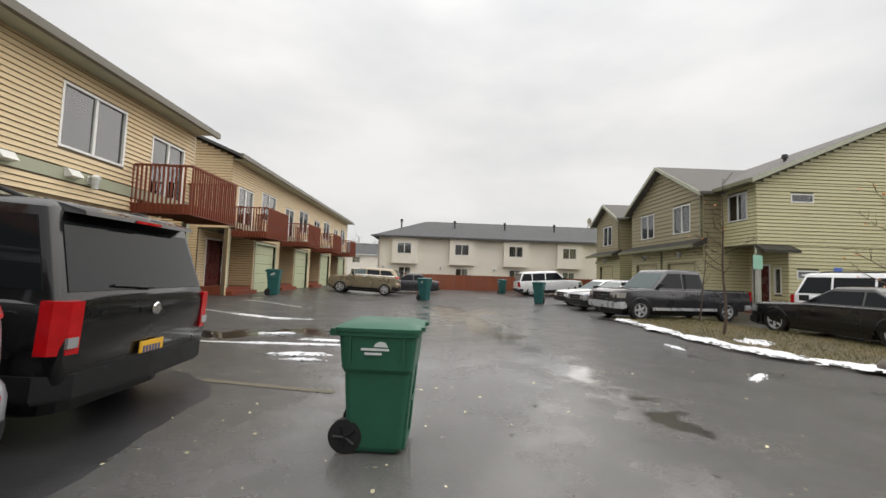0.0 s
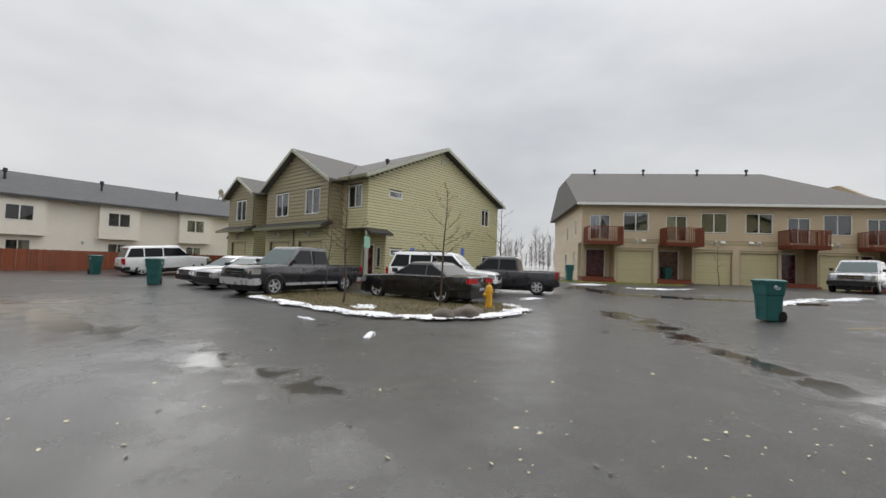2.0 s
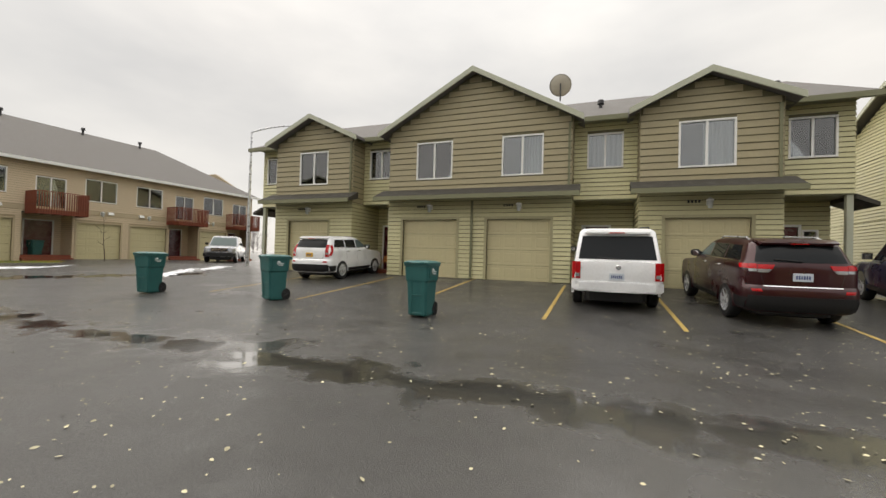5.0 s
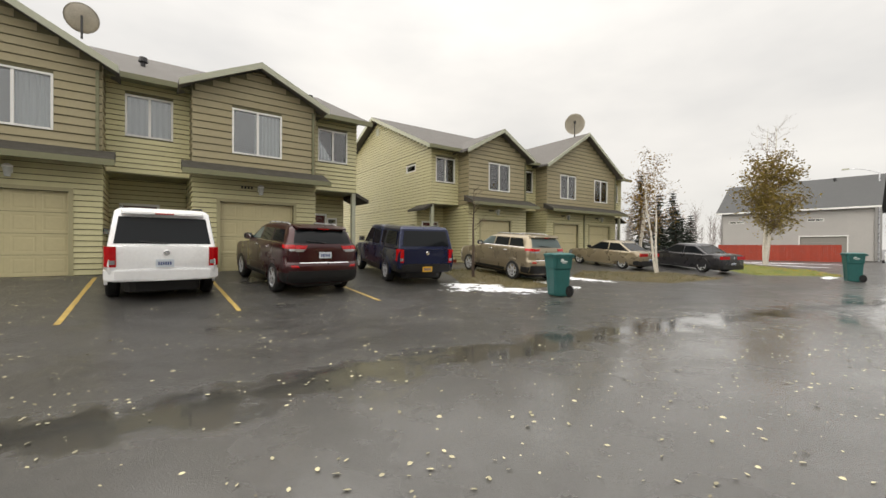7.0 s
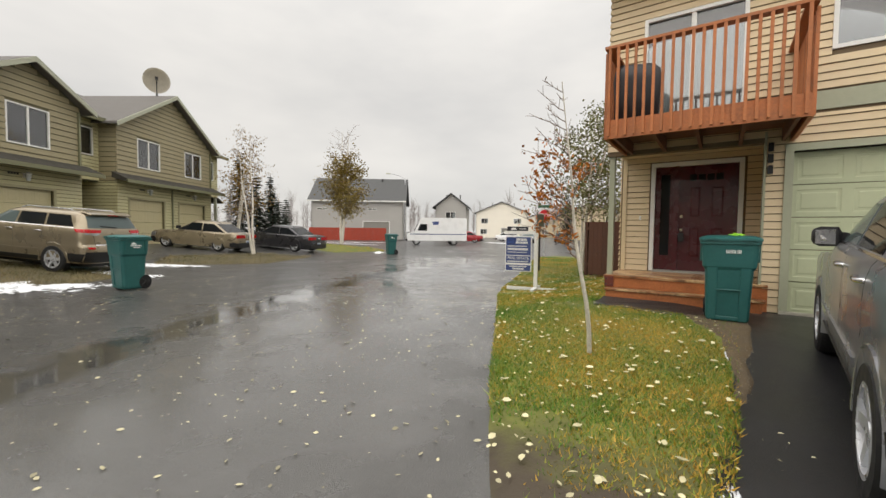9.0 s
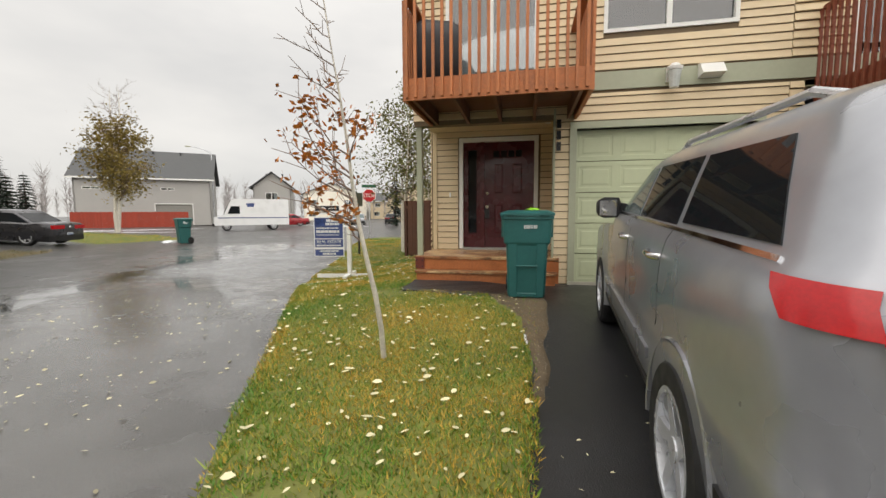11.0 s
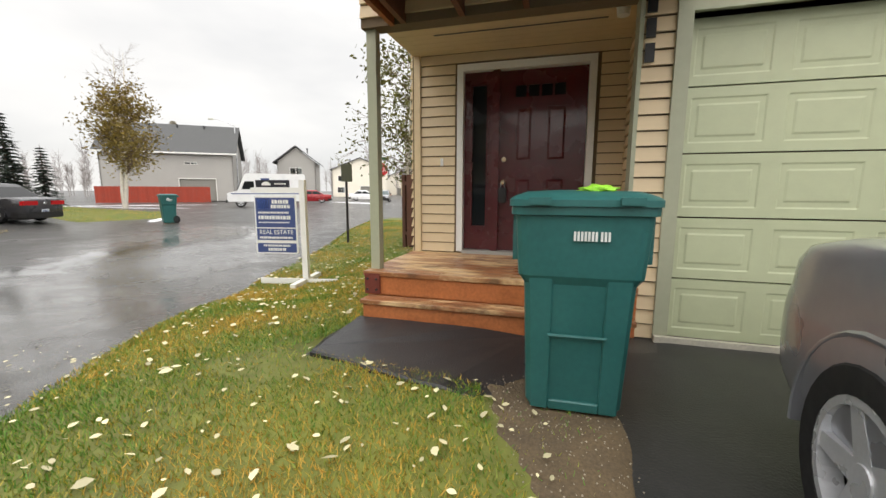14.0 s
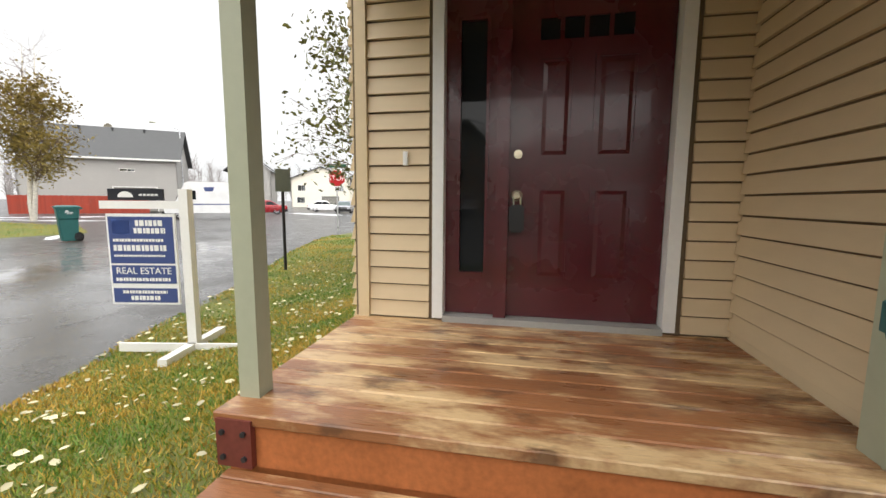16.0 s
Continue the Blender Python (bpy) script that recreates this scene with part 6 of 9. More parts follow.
def carved(body, cutters):
    """The body's mesh with the wheel wells cut out of it."""
    bm = bmesh.new()
    for (x, y0, y1, z, r) in cutters:
        tube(bm, (x, y0, z), (x, y1, z), r, r, 24)
    bmesh.ops.recalc_face_normals(bm, faces=bm.faces)
    me = bpy.data.meshes.new("cutter")
    bm.to_mesh(me)
    bm.free()
    tool = new("cutter", me)
    md = body.modifiers.new("wells", "BOOLEAN")
    md.operation, md.object, md.solver = "DIFFERENCE", tool, "EXACT"
    bpy.context.view_layer.update()
    dg = bpy.context.evaluated_depsgraph_get()
    res = bpy.data.meshes.new_from_object(body.evaluated_get(dg))
    body.modifiers.clear()
    old = body.data
    body.data = res
    bpy.data.meshes.remove(old)
    bpy.data.objects.remove(tool)
    bpy.data.meshes.remove(me)


WHEELS = {}


def wheel_meshes(r, style):
    """Tyre and rim as meshes about the x axis... turned so that the outside looks along +y."""
    key = (round(r, 3), style)
    if key in WHEELS:
        return WHEELS[key]
    w, k = 0.115, 28
    prof = [(r * 0.66, -w), (r * 0.9, -w), (r * 0.97, -w * 0.8), (r, -w * 0.55), (r, w * 0.55), (r * 0.97, w * 0.8), (r * 0.9, w), (r * 0.66, w)]
    bm = bmesh.new()
    rings = [[bm.verts.new((q * math.cos(2 * math.pi * i / k), y, q * math.sin(2 * math.pi * i / k))) for q, y in prof] for i in range(k)]
    n = len(prof)
    for i in range(k):
        for j in range(n):
            bm.faces.new([rings[i][j], rings[(i + 1) % k][j], rings[(i + 1) % k][(j + 1) % n], rings[i][(j + 1) % n]])
    bmesh.ops.recalc_face_normals(bm, faces=bm.faces)
    tyre = bpy.data.meshes.new("tyre")
    bm.to_mesh(tyre)
    bm.free()
    tyre.materials.append(RUBBER)
    bm = bmesh.new()
    R = r * 0.66
    for y0, y1, a, b in ((w * 0.75, w * 0.98, R * 1.0, R * 1.02),):
        ring = []
        for i in range(k):
            c, s = math.cos(2 * math.pi * i / k), math.sin(2 * math.pi * i / k)
            ring.append([bm.verts.new((q * c, y, q * s)) for q, y in ((R * 0.86, y0 * 0.5), (R * 0.88, y1), (R * 1.02, y1), (R * 1.02, y0 * 0.5))])
        for i in range(k):
            for j in range(4):
                bm.faces.new([ring[i][j], ring[(i + 1) % k][j], ring[(i + 1) % k][(j + 1) % 4], ring[i][(j + 1) % 4]])
    n = {"five": 5, "six": 6, "seven": 7, "ten": 10}[style]
    for i in range(n):
        a = 2 * math.pi * i / n
        d, s = Vector((math.cos(a), 0, math.sin(a))), Vector((-math.sin(a), 0, math.cos(a)))
        wi, wo = (0.18, 0.11) if n < 8 else (0.09, 0.06)
        hexa(bm, [d * R * 0.15 + s * R * wi + Vector((0, w * 0.55, 0)), d * R * 0.15 - s * R * wi + Vector((0, w * 0.55, 0)), d * R * 0.9 - s * R * wo + Vector((0, w * 0.6, 0)), d * R * 0.9 + s * R * wo + Vector((0, w * 0.6, 0)), d * R * 0.15 + s * R * wi + Vector((0, w * 0.8, 0)), d * R * 0.15 - s * R * wi + Vector((0, w * 0.8, 0)), d * R * 0.9 - s * R * wo + Vector((0, w * 0.93, 0)), d * R * 0.9 + s * R * wo + Vector((0, w * 0.93, 0))])
    tube(bm, (0, w * 0.4, 0), (0, w * 0.86, 0), R * 0.24, R * 0.2, 14)
    bmesh.ops.recalc_face_normals(bm, faces=bm.faces)
    rim = bpy.data.meshes.new("rim")
    bm.to_mesh(rim)
    bm.free()
    rim.materials.append(ALU)
    bm = bmesh.new()
    tube(bm, (0, -w * 0.6, 0), (0, w * 0.2, 0), R * 0.99, R * 0.99, 20)
    bmesh.ops.recalc_face_normals(bm, faces=bm.faces)
    drum = bpy.data.meshes.new("brake_drum")
    bm.to_mesh(drum)
    bm.free()
    drum.materials.append(BLACKP)
    WHEELS[key] = (tyre, rim, drum)
    return WHEELS[key]


def vehicle(name, m, label, paintm, L, W, H, kind="suv", belt=None, hood=None, r=0.37, fo=0.9, ro=1.0, cowl=None, wtop=None, rtop=None, rbase=None, clear=0.32, plate=PLATE_W, tail="corner", style="five", rails=False, trim=None, glassm=None, bed=None, low=None, nose=0.12, wt=0.80, two_door=False, archm=None, plate_z=None):
    """A parked car. Its front looks along +x; lengths from the front bumper backwards."""
    t = thing(name, m, label, "car" if kind != "pickup" else "pickup truck", "parked vehicles")
    belt, hood = belt or H * 0.58, hood or H * 0.55
    h2, F = W / 2, L / 2
    cowl, wtop = cowl or 1.25, wtop or 1.95
    rtop, rbase = rtop or L - 0.55, rbase or L - 0.15
    trim, glassm = trim or BLACKP, glassm or TINT
    tailz = low if isinstance(low, float) else belt

    def ring(x, zb, zt, w):
        half = [(w * 0.86, zb), (w * 0.965, zb + 0.10), (w, zb + 0.42 * (zt - zb)), (w * 0.99, zb + 0.7 * (zt - zb)), (w * 0.955, zt - 0.06), (w * 0.90, zt - 0.012), (w * 0.60, zt + 0.012)]
        return [(x, y, z) for y, z in half] + [(x, -y, z) for y, z in reversed(half)]
    st = [(F, clear + 0.12, hood - 0.26, h2 * 0.80), (F - 0.05, clear + 0.04, hood - 0.14, h2 * 0.88), (F - 0.18, clear, hood - 0.055, h2 * 0.95), (F - 0.5, clear, hood - 0.01, h2 * 0.985), (F - cowl + 0.15, clear, hood + 0.035, h2), (F - cowl - 0.2, clear, belt, h2)]
    if kind == "pickup":
        st += [(F - bed + 0.05, clear, belt, h2), (F - bed - 0.02, clear, belt - 0.01, h2), (-F + 0.12, clear + 0.03, belt - 0.01, h2 * 0.985), (-F, clear + 0.12, belt - 0.03, h2 * 0.96)]
    elif kind == "sedan":
        st += [(F - rbase + 0.25, clear, belt, h2), (F - rbase - 0.1, clear, tailz + 0.01, h2 * 0.985), (-F + 0.15, clear + 0.03, tailz - 0.02, h2 * 0.95), (-F + 0.03, clear + 0.1, tailz - 0.06, h2 * 0.88), (-F, clear + 0.16, tailz - 0.16, h2 * 0.82)]
    else:
        st += [(F - rbase + 0.3, clear, belt, h2), (-F + 0.12, clear + 0.04, belt, h2 * 0.965), (-F + 0.02, clear + 0.12, belt - 0.02, h2 * 0.92), (-F, clear + 0.18, belt - 0.1, h2 * 0.9)]
    bm = bmesh.new()
    loft(bm, [ring(*s) for s in st])
    body = part("body", bm, paintm, t)
    xf, xr = F - fo, -F + ro
    yo = h2 - 0.13
    carved(body, [(x, s * (h2 - 0.30), s * (h2 + 0.2), r, r + 0.055) for x in (xf, xr) for s in (-1, 1)])
    me = body.data
    bm = bmesh.new()
    bm.from_mesh(me)
    bmesh.ops.recalc_face_normals(bm, faces=bm.faces)
    bm.to_mesh(me)
    bm.free()
    me.materials.clear()
    me.materials.append(paintm)
    for p in me.polygons:
        p.use_smooth = True
    me.set_sharp_from_angle(angle=radians(32))
    # cabin
    cabr = (F - bed + 0.02) if kind == "pickup" else None
    xb0, xb1 = F - cowl, (cabr if kind == "pickup" else F - rbase)
    xt0, xt1 = F - wtop, (cabr + 0.12 if kind == "pickup" else F - rtop)
    wB, wT = h2 * 0.935, h2 * wt
    levels = [(belt - 0.05, xb0, xb1, wB), (H - 0.09, xt0, xt1, wT), (H - 0.03, xt0 - 0.07, xt1 + 0.07, wT - 0.06), (H, xt0 - 0.32, xt1 + 0.3, wT - 0.26)]
    bm = bmesh.new()
    loft(bm, [[((a + b) / 2 + x, y, z) for x, y in rounded((a - b) / 2, w, 0.07)] for z, a, b, w in levels])
    cab = part("cabin", bm, paintm, t)
    for p in cab.data.polygons:
        p.use_smooth = True
    cab.data.set_sharp_from_angle(angle=radians(35))
    z0, z1 = belt - 0.05, H - 0.09

    def side(x, s, out, sg):
        """A point of the cabin's side: s from belt (0) to roof (1)."""
        return Vector((x, sg * (wB + (wT - wB) * s + out), z0 + (z1 - z0) * s))

    def edge(front, s):
        return (xb0 + (xt0 - xb0) * s) if front else (xb1 + (xt1 - xb1) * s)
    s0, s1 = 0.13, 0.90
    front_pad, rear_pad = 0.10, 0.10
    cuts = [0.0, 0.40, 0.74, 1.0] if kind == "suv" else ([0.0, 0.5, 1.0] if not two_door else [0.0, 0.68, 1.0])
    if kind == "pickup" and bed and bed - cowl < 1.9:
        cuts = [0.0, 0.62, 1.0]
    for sg in (-1, 1):
        for a, b in zip(cuts, cuts[1:]):
            pts = []
            for s in (s0, s1):
                f, e = edge(True, s) - front_pad, edge(False, s) + rear_pad
                fa = f + (e - f) * a - (0.03 if a else 0)
                fb = f + (e - f) * b + (0.03 if b < 1 else 0)
                pts.append((fa, fb, s))
            (a0, b0, sa), (a1, b1, sb) = pts
            if a:
                a1 = a0 = (a0 + a1) / 2
            if b < 1:
                b1 = b0 = (b0 + b1) / 2
            bm = bmesh.new()
            o = 0.007
            hexa(bm, [side(a0, sa, -0.01, sg), side(b0, sa, -0.01, sg), side(b1, sb, -0.01, sg), side(a1, sb, -0.01, sg), side(a0, sa, o, sg), side(b0, sa, o, sg), side(b1, sb, o, sg), side(a1, sb, o, sg)])
            part("side_window", bm, glassm, t)
            if b < 1:
                bm = bmesh.new()
                x = b0 - 0.03
                k = belt - clear
                line = [(0.967, clear + 0.11), (1.0, clear + 0.42 * k), (0.99, clear + 0.7 * k), (0.957, belt - 0.06)]
                for (wa, za), (wb, zb) in zip(line, line[1:]):
                    hexa(bm, [(x - 0.004, sg * (h2 * wa - 0.01), za), (x + 0.004, sg * (h2 * wa - 0.01), za), (x + 0.004, sg * (h2 * wa + 0.002), za), (x - 0.004, sg * (h2 * wa + 0.002), za), (x - 0.004, sg * (h2 * wb - 0.01), zb), (x + 0.004, sg * (h2 * wb - 0.01), zb), (x + 0.004, sg * (h2 * wb + 0.002), zb), (x - 0.004, sg * (h2 * wb + 0.002), zb)])
                part("door_seam", bm, BLACKP, t)
    for fr in (True, False):
        sg = 1 if fr else -1
        s_lo, s_hi = (0.10, 0.93) if fr else ((0.12, 0.86) if kind != "sedan" else (0.10, 0.93))
        bm = bmesh.new()
        pts = []
        for off in (-0.012, 0.008):
            for s, yy in ((s_lo, -1), (s_lo, 1), (s_hi, 1), (s_hi, -1)):
                w = wB + (wT - wB) * s - 0.09
                pts.append(Vector((edge(fr, s) + sg * off, yy * w, z0 + (z1 - z0) * s + off * 0.5)))
        hexa(bm, pts)
        part("windscreen" if fr else "rear_window", bm, (glassm if not fr else CLEARTINT), t)
    # wheels
    tyre, rim, drum = wheel_meshes(r, style)
    for x in (xf, xr):
        for sg in (-1, 1):
            w = new("wheel", tyre)
            w.parent = t
            w.matrix_local = pose(x, sg * yo, r, 0, 0, 0 if sg > 0 else 180)
            q = new("rim", rim)
            q.parent = w
            q = new("brake_drum", drum)
            q.parent = w
    for x in (xf, xr):
        for sg in (-1, 1):
            bm = bmesh.new()
            k, R0, R1 = 16, r + 0.05, r + 0.075
            rings = []
            for i in range(k + 1):
                a = math.pi * (-0.06 + 1.12 * i / k)
                c, q = math.cos(a), math.sin(a)
                rings.append([(x + R0 * c, sg * (h2 - 0.06), r + R0 * q), (x + R0 * c, sg * (h2 + 0.004), r + R0 * q), (x + R1 * c, sg * (h2 - 0.004), r + R1 * q), (x + R1 * c, sg * (h2 - 0.06), r + R1 * q)])
            loft(bm, rings)
            part("wheel_arch", bm, archm or paintm, t)
    bm = bmesh.new()
    loft(bm, [[(x, y, z) for x, y in rounded(a, w, 0.2)] for z, a, w in ((0.17, F - 0.35, h2 * 0.62), (0.21, F - 0.25, h2 * 0.68), (clear + 0.15, F - 0.25, h2 * 0.68))])
    part("underbody", bm, BLACKP, t, "dark underbody")
    # bumpers, lamps, grille, plates
    for sg, nm in ((1, "front_bumper"), (-1, "rear_bumper")):
        bm = bmesh.new()
        x = sg * (F - 0.02)
        w = h2 * 0.90
        pts = [(x - sg * 0.35, -h2 * 1.0), (x - sg * 0.1, -h2 * 0.985), (x + sg * 0.05, -w * 0.9), (x + sg * 0.07, 0), (x + sg * 0.05, w * 0.9), (x - sg * 0.1, h2 * 0.985), (x - sg * 0.35, h2 * 1.0)]
        za, zb = clear + 0.06, clear + 0.30
        a = [bm.verts.new((px, py, za)) for px, py in pts]
        b = [bm.verts.new((px, py, zb)) for px, py in pts]
        bm.faces.new(a)
        bm.faces.new(b[::-1])
        for i in range(7):
            bm.faces.new([a[i], a[(i + 1) % 7], b[(i + 1) % 7], b[i]])
        bmesh.ops.bevel(bm, geom=[e for e in bm.edges if abs(e.verts[0].co.z - e.verts[1].co.z) < 0.01], offset=0.03, segments=2, affect="EDGES")
        part(nm, bm, trim, t)
    zt0 = {"corner": belt - 0.42, "wrap": belt - 0.135, "tall": belt - 0.40, "bar": tailz - 0.26}[tail]
    zt1 = {"corner": belt - 0.02, "wrap": belt + 0.0, "tall": belt + 0.12, "bar": tailz - 0.10}[tail]
    wide = {"corner": 0.16, "wrap": 0.40, "tall": 0.13, "bar": 0.62}[tail]
    wrap = {"corner": 0.14, "wrap": 0.42, "tall": 0.10, "bar": 0.05}[tail]
    for sg in (-1, 1):
        bm = bmesh.new()
        ye = h2 * 0.945
        o = [( -F - 0.012, sg * (ye - wide)), (-F - 0.005, sg * (ye - 0.06)), (-F + 0.06, sg * (ye + 0.025)), (-F + wrap, sg * (h2 * 0.985)), (-F + wrap, sg * (ye - 0.15)), (-F + 0.1, sg * (ye - wide))]
        a = [bm.verts.new((px, py, zt0)) for px, py in o]
        b = [bm.verts.new((px, py, zt1)) for px, py in o]
        bm.faces.new(a)
        bm.faces.new(b[::-1])
        for i in range(len(o)):
            bm.faces.new([a[i], a[(i + 1) % len(o)], b[(i + 1) % len(o)], b[i]])
        tl = part("tail_lamp", bm, LENS_R, t)
        if tail in ("corner", "wrap"):
            bm = bmesh.new()
            box(bm, -F - 0.02, -F + 0.02, min(sg * (ye - wide + 0.02), sg * (ye - 0.05)), max(sg * (ye - wide + 0.02), sg * (ye - 0.05)), zt0 - 0.08 if tail == "wrap" else zt0 + 0.05, zt0 + 0.0 if tail == "wrap" else zt0 + 0.13)
            part("reversing_lamp", bm, LENS_C, tl)
        bm = bmesh.new()
        o = [(F + 0.0, sg * (h2 * 0.52)), (F + 0.0, sg * (h2 * 0.78)), (F - 0.10, sg * (h2 * 0.93)), (F - 0.34, sg * (h2 * 0.985)), (F - 0.34, sg * h2 * 0.7), (F - 0.1, sg * h2 * 0.52)]
        a = [bm.verts.new((px, py, hood - 0.32)) for px, py in o]
        b = [bm.verts.new((px - 0.03, py, hood - 0.14)) for px, py in o]
        bm.faces.new(a)
        bm.faces.new(b[::-1])
        for i in range(len(o)):
            bm.faces.new([a[i], a[(i + 1) % len(o)], b[(i + 1) % len(o)], b[i]])
        part("headlamp", bm, LENS_C, t)
        bm = bmesh.new()
        x = xb0 - 0.28
        for dx, w1, zz in ((0.0, 0.20, 0),):
            loft(bm, [[(x + dx2, sg * (wB + 0.05 + 0.17 * f), belt + 0.05 + dz) for dx2, dz in ((-0.06, -0.01), (0.07, 0.0), (0.07, 0.14), (-0.06, 0.15))] for f in (0.0, 0.15, 1.0)])
        wm = part("wing_mirror", bm, BLACKP, t)
        bm = bmesh.new()
        box(bm, x - 0.066, x - 0.061, min(sg * (wB + 0.09), sg * (wB + 0.205)), max(sg * (wB + 0.09), sg * (wB + 0.205)), belt + 0.06, belt + 0.18)
        part("mirror_glass", bm, CHROME, wm)
        for fx in (0.38, 0.72) if not two_door else (0.55,):
            if kind == "pickup" and bed and bed - cowl < 1.9 and fx > 0.5:
                continue
            bm = bmesh.new()
            x = xb0 + (xb1 - xb0) * fx
            box(bm, x - 0.09, x + 0.09, sg * h2 * 0.985 - 0.03, sg * h2 * 0.985 + 0.03, belt - 0.2, belt - 0.165)
            part("door_handle", bm, paintm if paintm is not P_SILVER else CHROME, t)
        bm = bmesh.new()
        box(bm, xr + r + 0.1, xf - r - 0.1, sg * h2 * 0.98 - 0.025, sg * h2 * 0.98 + 0.02, clear + 0.02, clear + 0.12)
        part("sill", bm, trim if kind != "sedan" else paintm, t)
        if rails:
            bm = bmesh.new()
            pts = [(xt0 - 0.4, 0.0), (xt0 - 0.55, 0.06), (xt1 + 0.5, 0.06), (xt1 + 0.3, 0.0)]
            for (xa, za), (xb, zb) in zip(pts, pts[1:]):
                tube(bm, (xa, sg * (wT - 0.1), H - 0.035 + za), (xb, sg * (wT - 0.1), H - 0.035 + zb), 0.02)
            part("roof_rail", bm, BLACKP if paintm is not P_SILVER else ALU, t)
    bm = bmesh.new()
    box(bm, F - 0.1, F + 0.012, -h2 * 0.5, h2 * 0.5, hood - 0.36, hood - 0.13)
    g = part("grille", bm, BLACKP, t)
    bm = bmesh.new()
    for z in (hood - 0.15, hood - 0.25, hood - 0.34):
        box(bm, F + 0.005, F + 0.022, -h2 * 0.5, h2 * 0.5, z, z + 0.022)
    part("grille_bar", bm, CHROME, g)
    zp = clear + 0.32 if tail == "bar" or kind == "pickup" else belt - 0.36
    if kind == "pickup":
        zp = clear + 0.14
    zp = plate_z or zp
    bm = bmesh.new()
    xp = -F - (0.075 if zp < clear + 0.3 else 0.02)
    box(bm, xp - 0.012, xp, -0.155, 0.155, zp - 0.07, zp + 0.085)
    pl = part("number_plate", bm, plate, t)
    bm = bmesh.new()
    for k in range(6):
        box(bm, xp - 0.015, xp - 0.0125, -0.11 + k * 0.04, -0.085 + k * 0.04, zp - 0.03, zp + 0.04)
    part("plate_bars", bm, BLUE, pl)
    bm = bmesh.new()
    tube(bm, (-F - 0.022, -0.03, belt - 0.14), (-F - 0.01, -0.03, belt - 0.14), 0.05, 0.06, 14)
    part("badge", bm, CHROME, t)
    if kind == "suv":
        bm = bmesh.new()
        zw = z0 + (z1 - z0) * 0.14
        tube(bm, (edge(False, 0.14) - 0.03, -0.05, zw), (edge(False, 0.2) - 0.03, 0.42, zw + 0.03), 0.012)
        part("rear_wiper", bm, BLACKP, t)
        bm = bmesh.new()
        hexa(bm, [(xt1 + 0.12, -wT + 0.08, H - 0.10), (xt1 - 0.16, -wT + 0.14, H - 0.12), (xt1 - 0.16, wT - 0.14, H - 0.12), (xt1 + 0.12, wT - 0.08, H - 0.10), (xt1 + 0.16, -wT + 0.10, H - 0.015), (xt1 - 0.15, -wT + 0.14, H - 0.085), (xt1 - 0.15, wT - 0.14, H - 0.085), (xt1 + 0.16, wT - 0.10, H - 0.015)])
        sp = part("spoiler", bm, paintm, t)
        bm = bmesh.new()
        box(bm, xt1 - 0.175, xt1 - 0.155, -0.16, 0.16, H - 0.118, H - 0.095)
        part("brake_light", bm, LENS_R, sp)
    if kind == "pickup" and low != "cap":
        # open bed: dark floor sunk between the sides
        bm = bmesh.new()
        box(bm, -F + 0.08, F - bed - 0.1, -h2 * 0.84, h2 * 0.84, belt - 0.002, belt + 0.012)
        part("bed_cover", bm, BLACKP, t)
    if kind == "pickup" and low == "cap":
        bm = bmesh.new()
        lv = [(belt - 0.01, F - bed - 0.02, -F + 0.03, h2 * 0.94), (H - 0.1, F - bed + 0.02, -F + 0.2, h2 * 0.84), (H - 0.03, F - bed - 0.02, -F + 0.28, h2 * 0.78), (H, F - bed - 0.2, -F + 0.45, h2 * 0.6)]
        loft(bm, [[((a + b) / 2 + x, y, z) for x, y in rounded((a - b) / 2, w, 0.06)] for z, a, b, w in lv])
        cp = part("truck_cap", bm, paintm, t, "matching fibreglass bed cap")
        for sg in (-1, 1):
            bm = bmesh.new()
            x0, x1 = F - bed - 0.15, -F + 0.3
            q = [(x0, sg * h2 * 0.925, belt + 0.1), (x1, sg * h2 * 0.925, belt + 0.1), (x1 + 0.05, sg * h2 * 0.865, H - 0.17), (x0, sg * h2 * 0.865, H - 0.17)]
            hexa(bm, [Vector(p) for p in q] + [Vector(p) + Vector((0, sg * 0.02, 0.0)) for p in q])
            part("cap_window", bm, glassm, cp)
        bm = bmesh.new()
        q = [(-F + 0.06, -h2 * 0.8, belt + 0.08), (-F + 0.06, h2 * 0.8, belt + 0.08), (-F + 0.19, h2 * 0.72, H - 0.15), (-F + 0.19, -h2 * 0.72, H - 0.15)]
        hexa(bm, [Vector(p) for p in q] + [Vector(p) + Vector((-0.03, 0, 0.0)) for p in q])
        part("cap_window", bm, glassm, cp)
    return t


def park(x, y, rz, tilt=0.0):
    """A pose on the paving, pitched with its fall."""
    d = Vector((math.cos(radians(rz)), math.sin(radians(rz))))
    a, b = gz(x + d.x * 1.4, y + d.y * 1.4), gz(x - d.x * 1.4, y - d.y * 1.4)
    return pose(x, y, (a + b) / 2, 0, 0, rz) @ pose(0, 0, 0, 0, -math.degrees(math.atan2(a - b, 2.8)), 0)


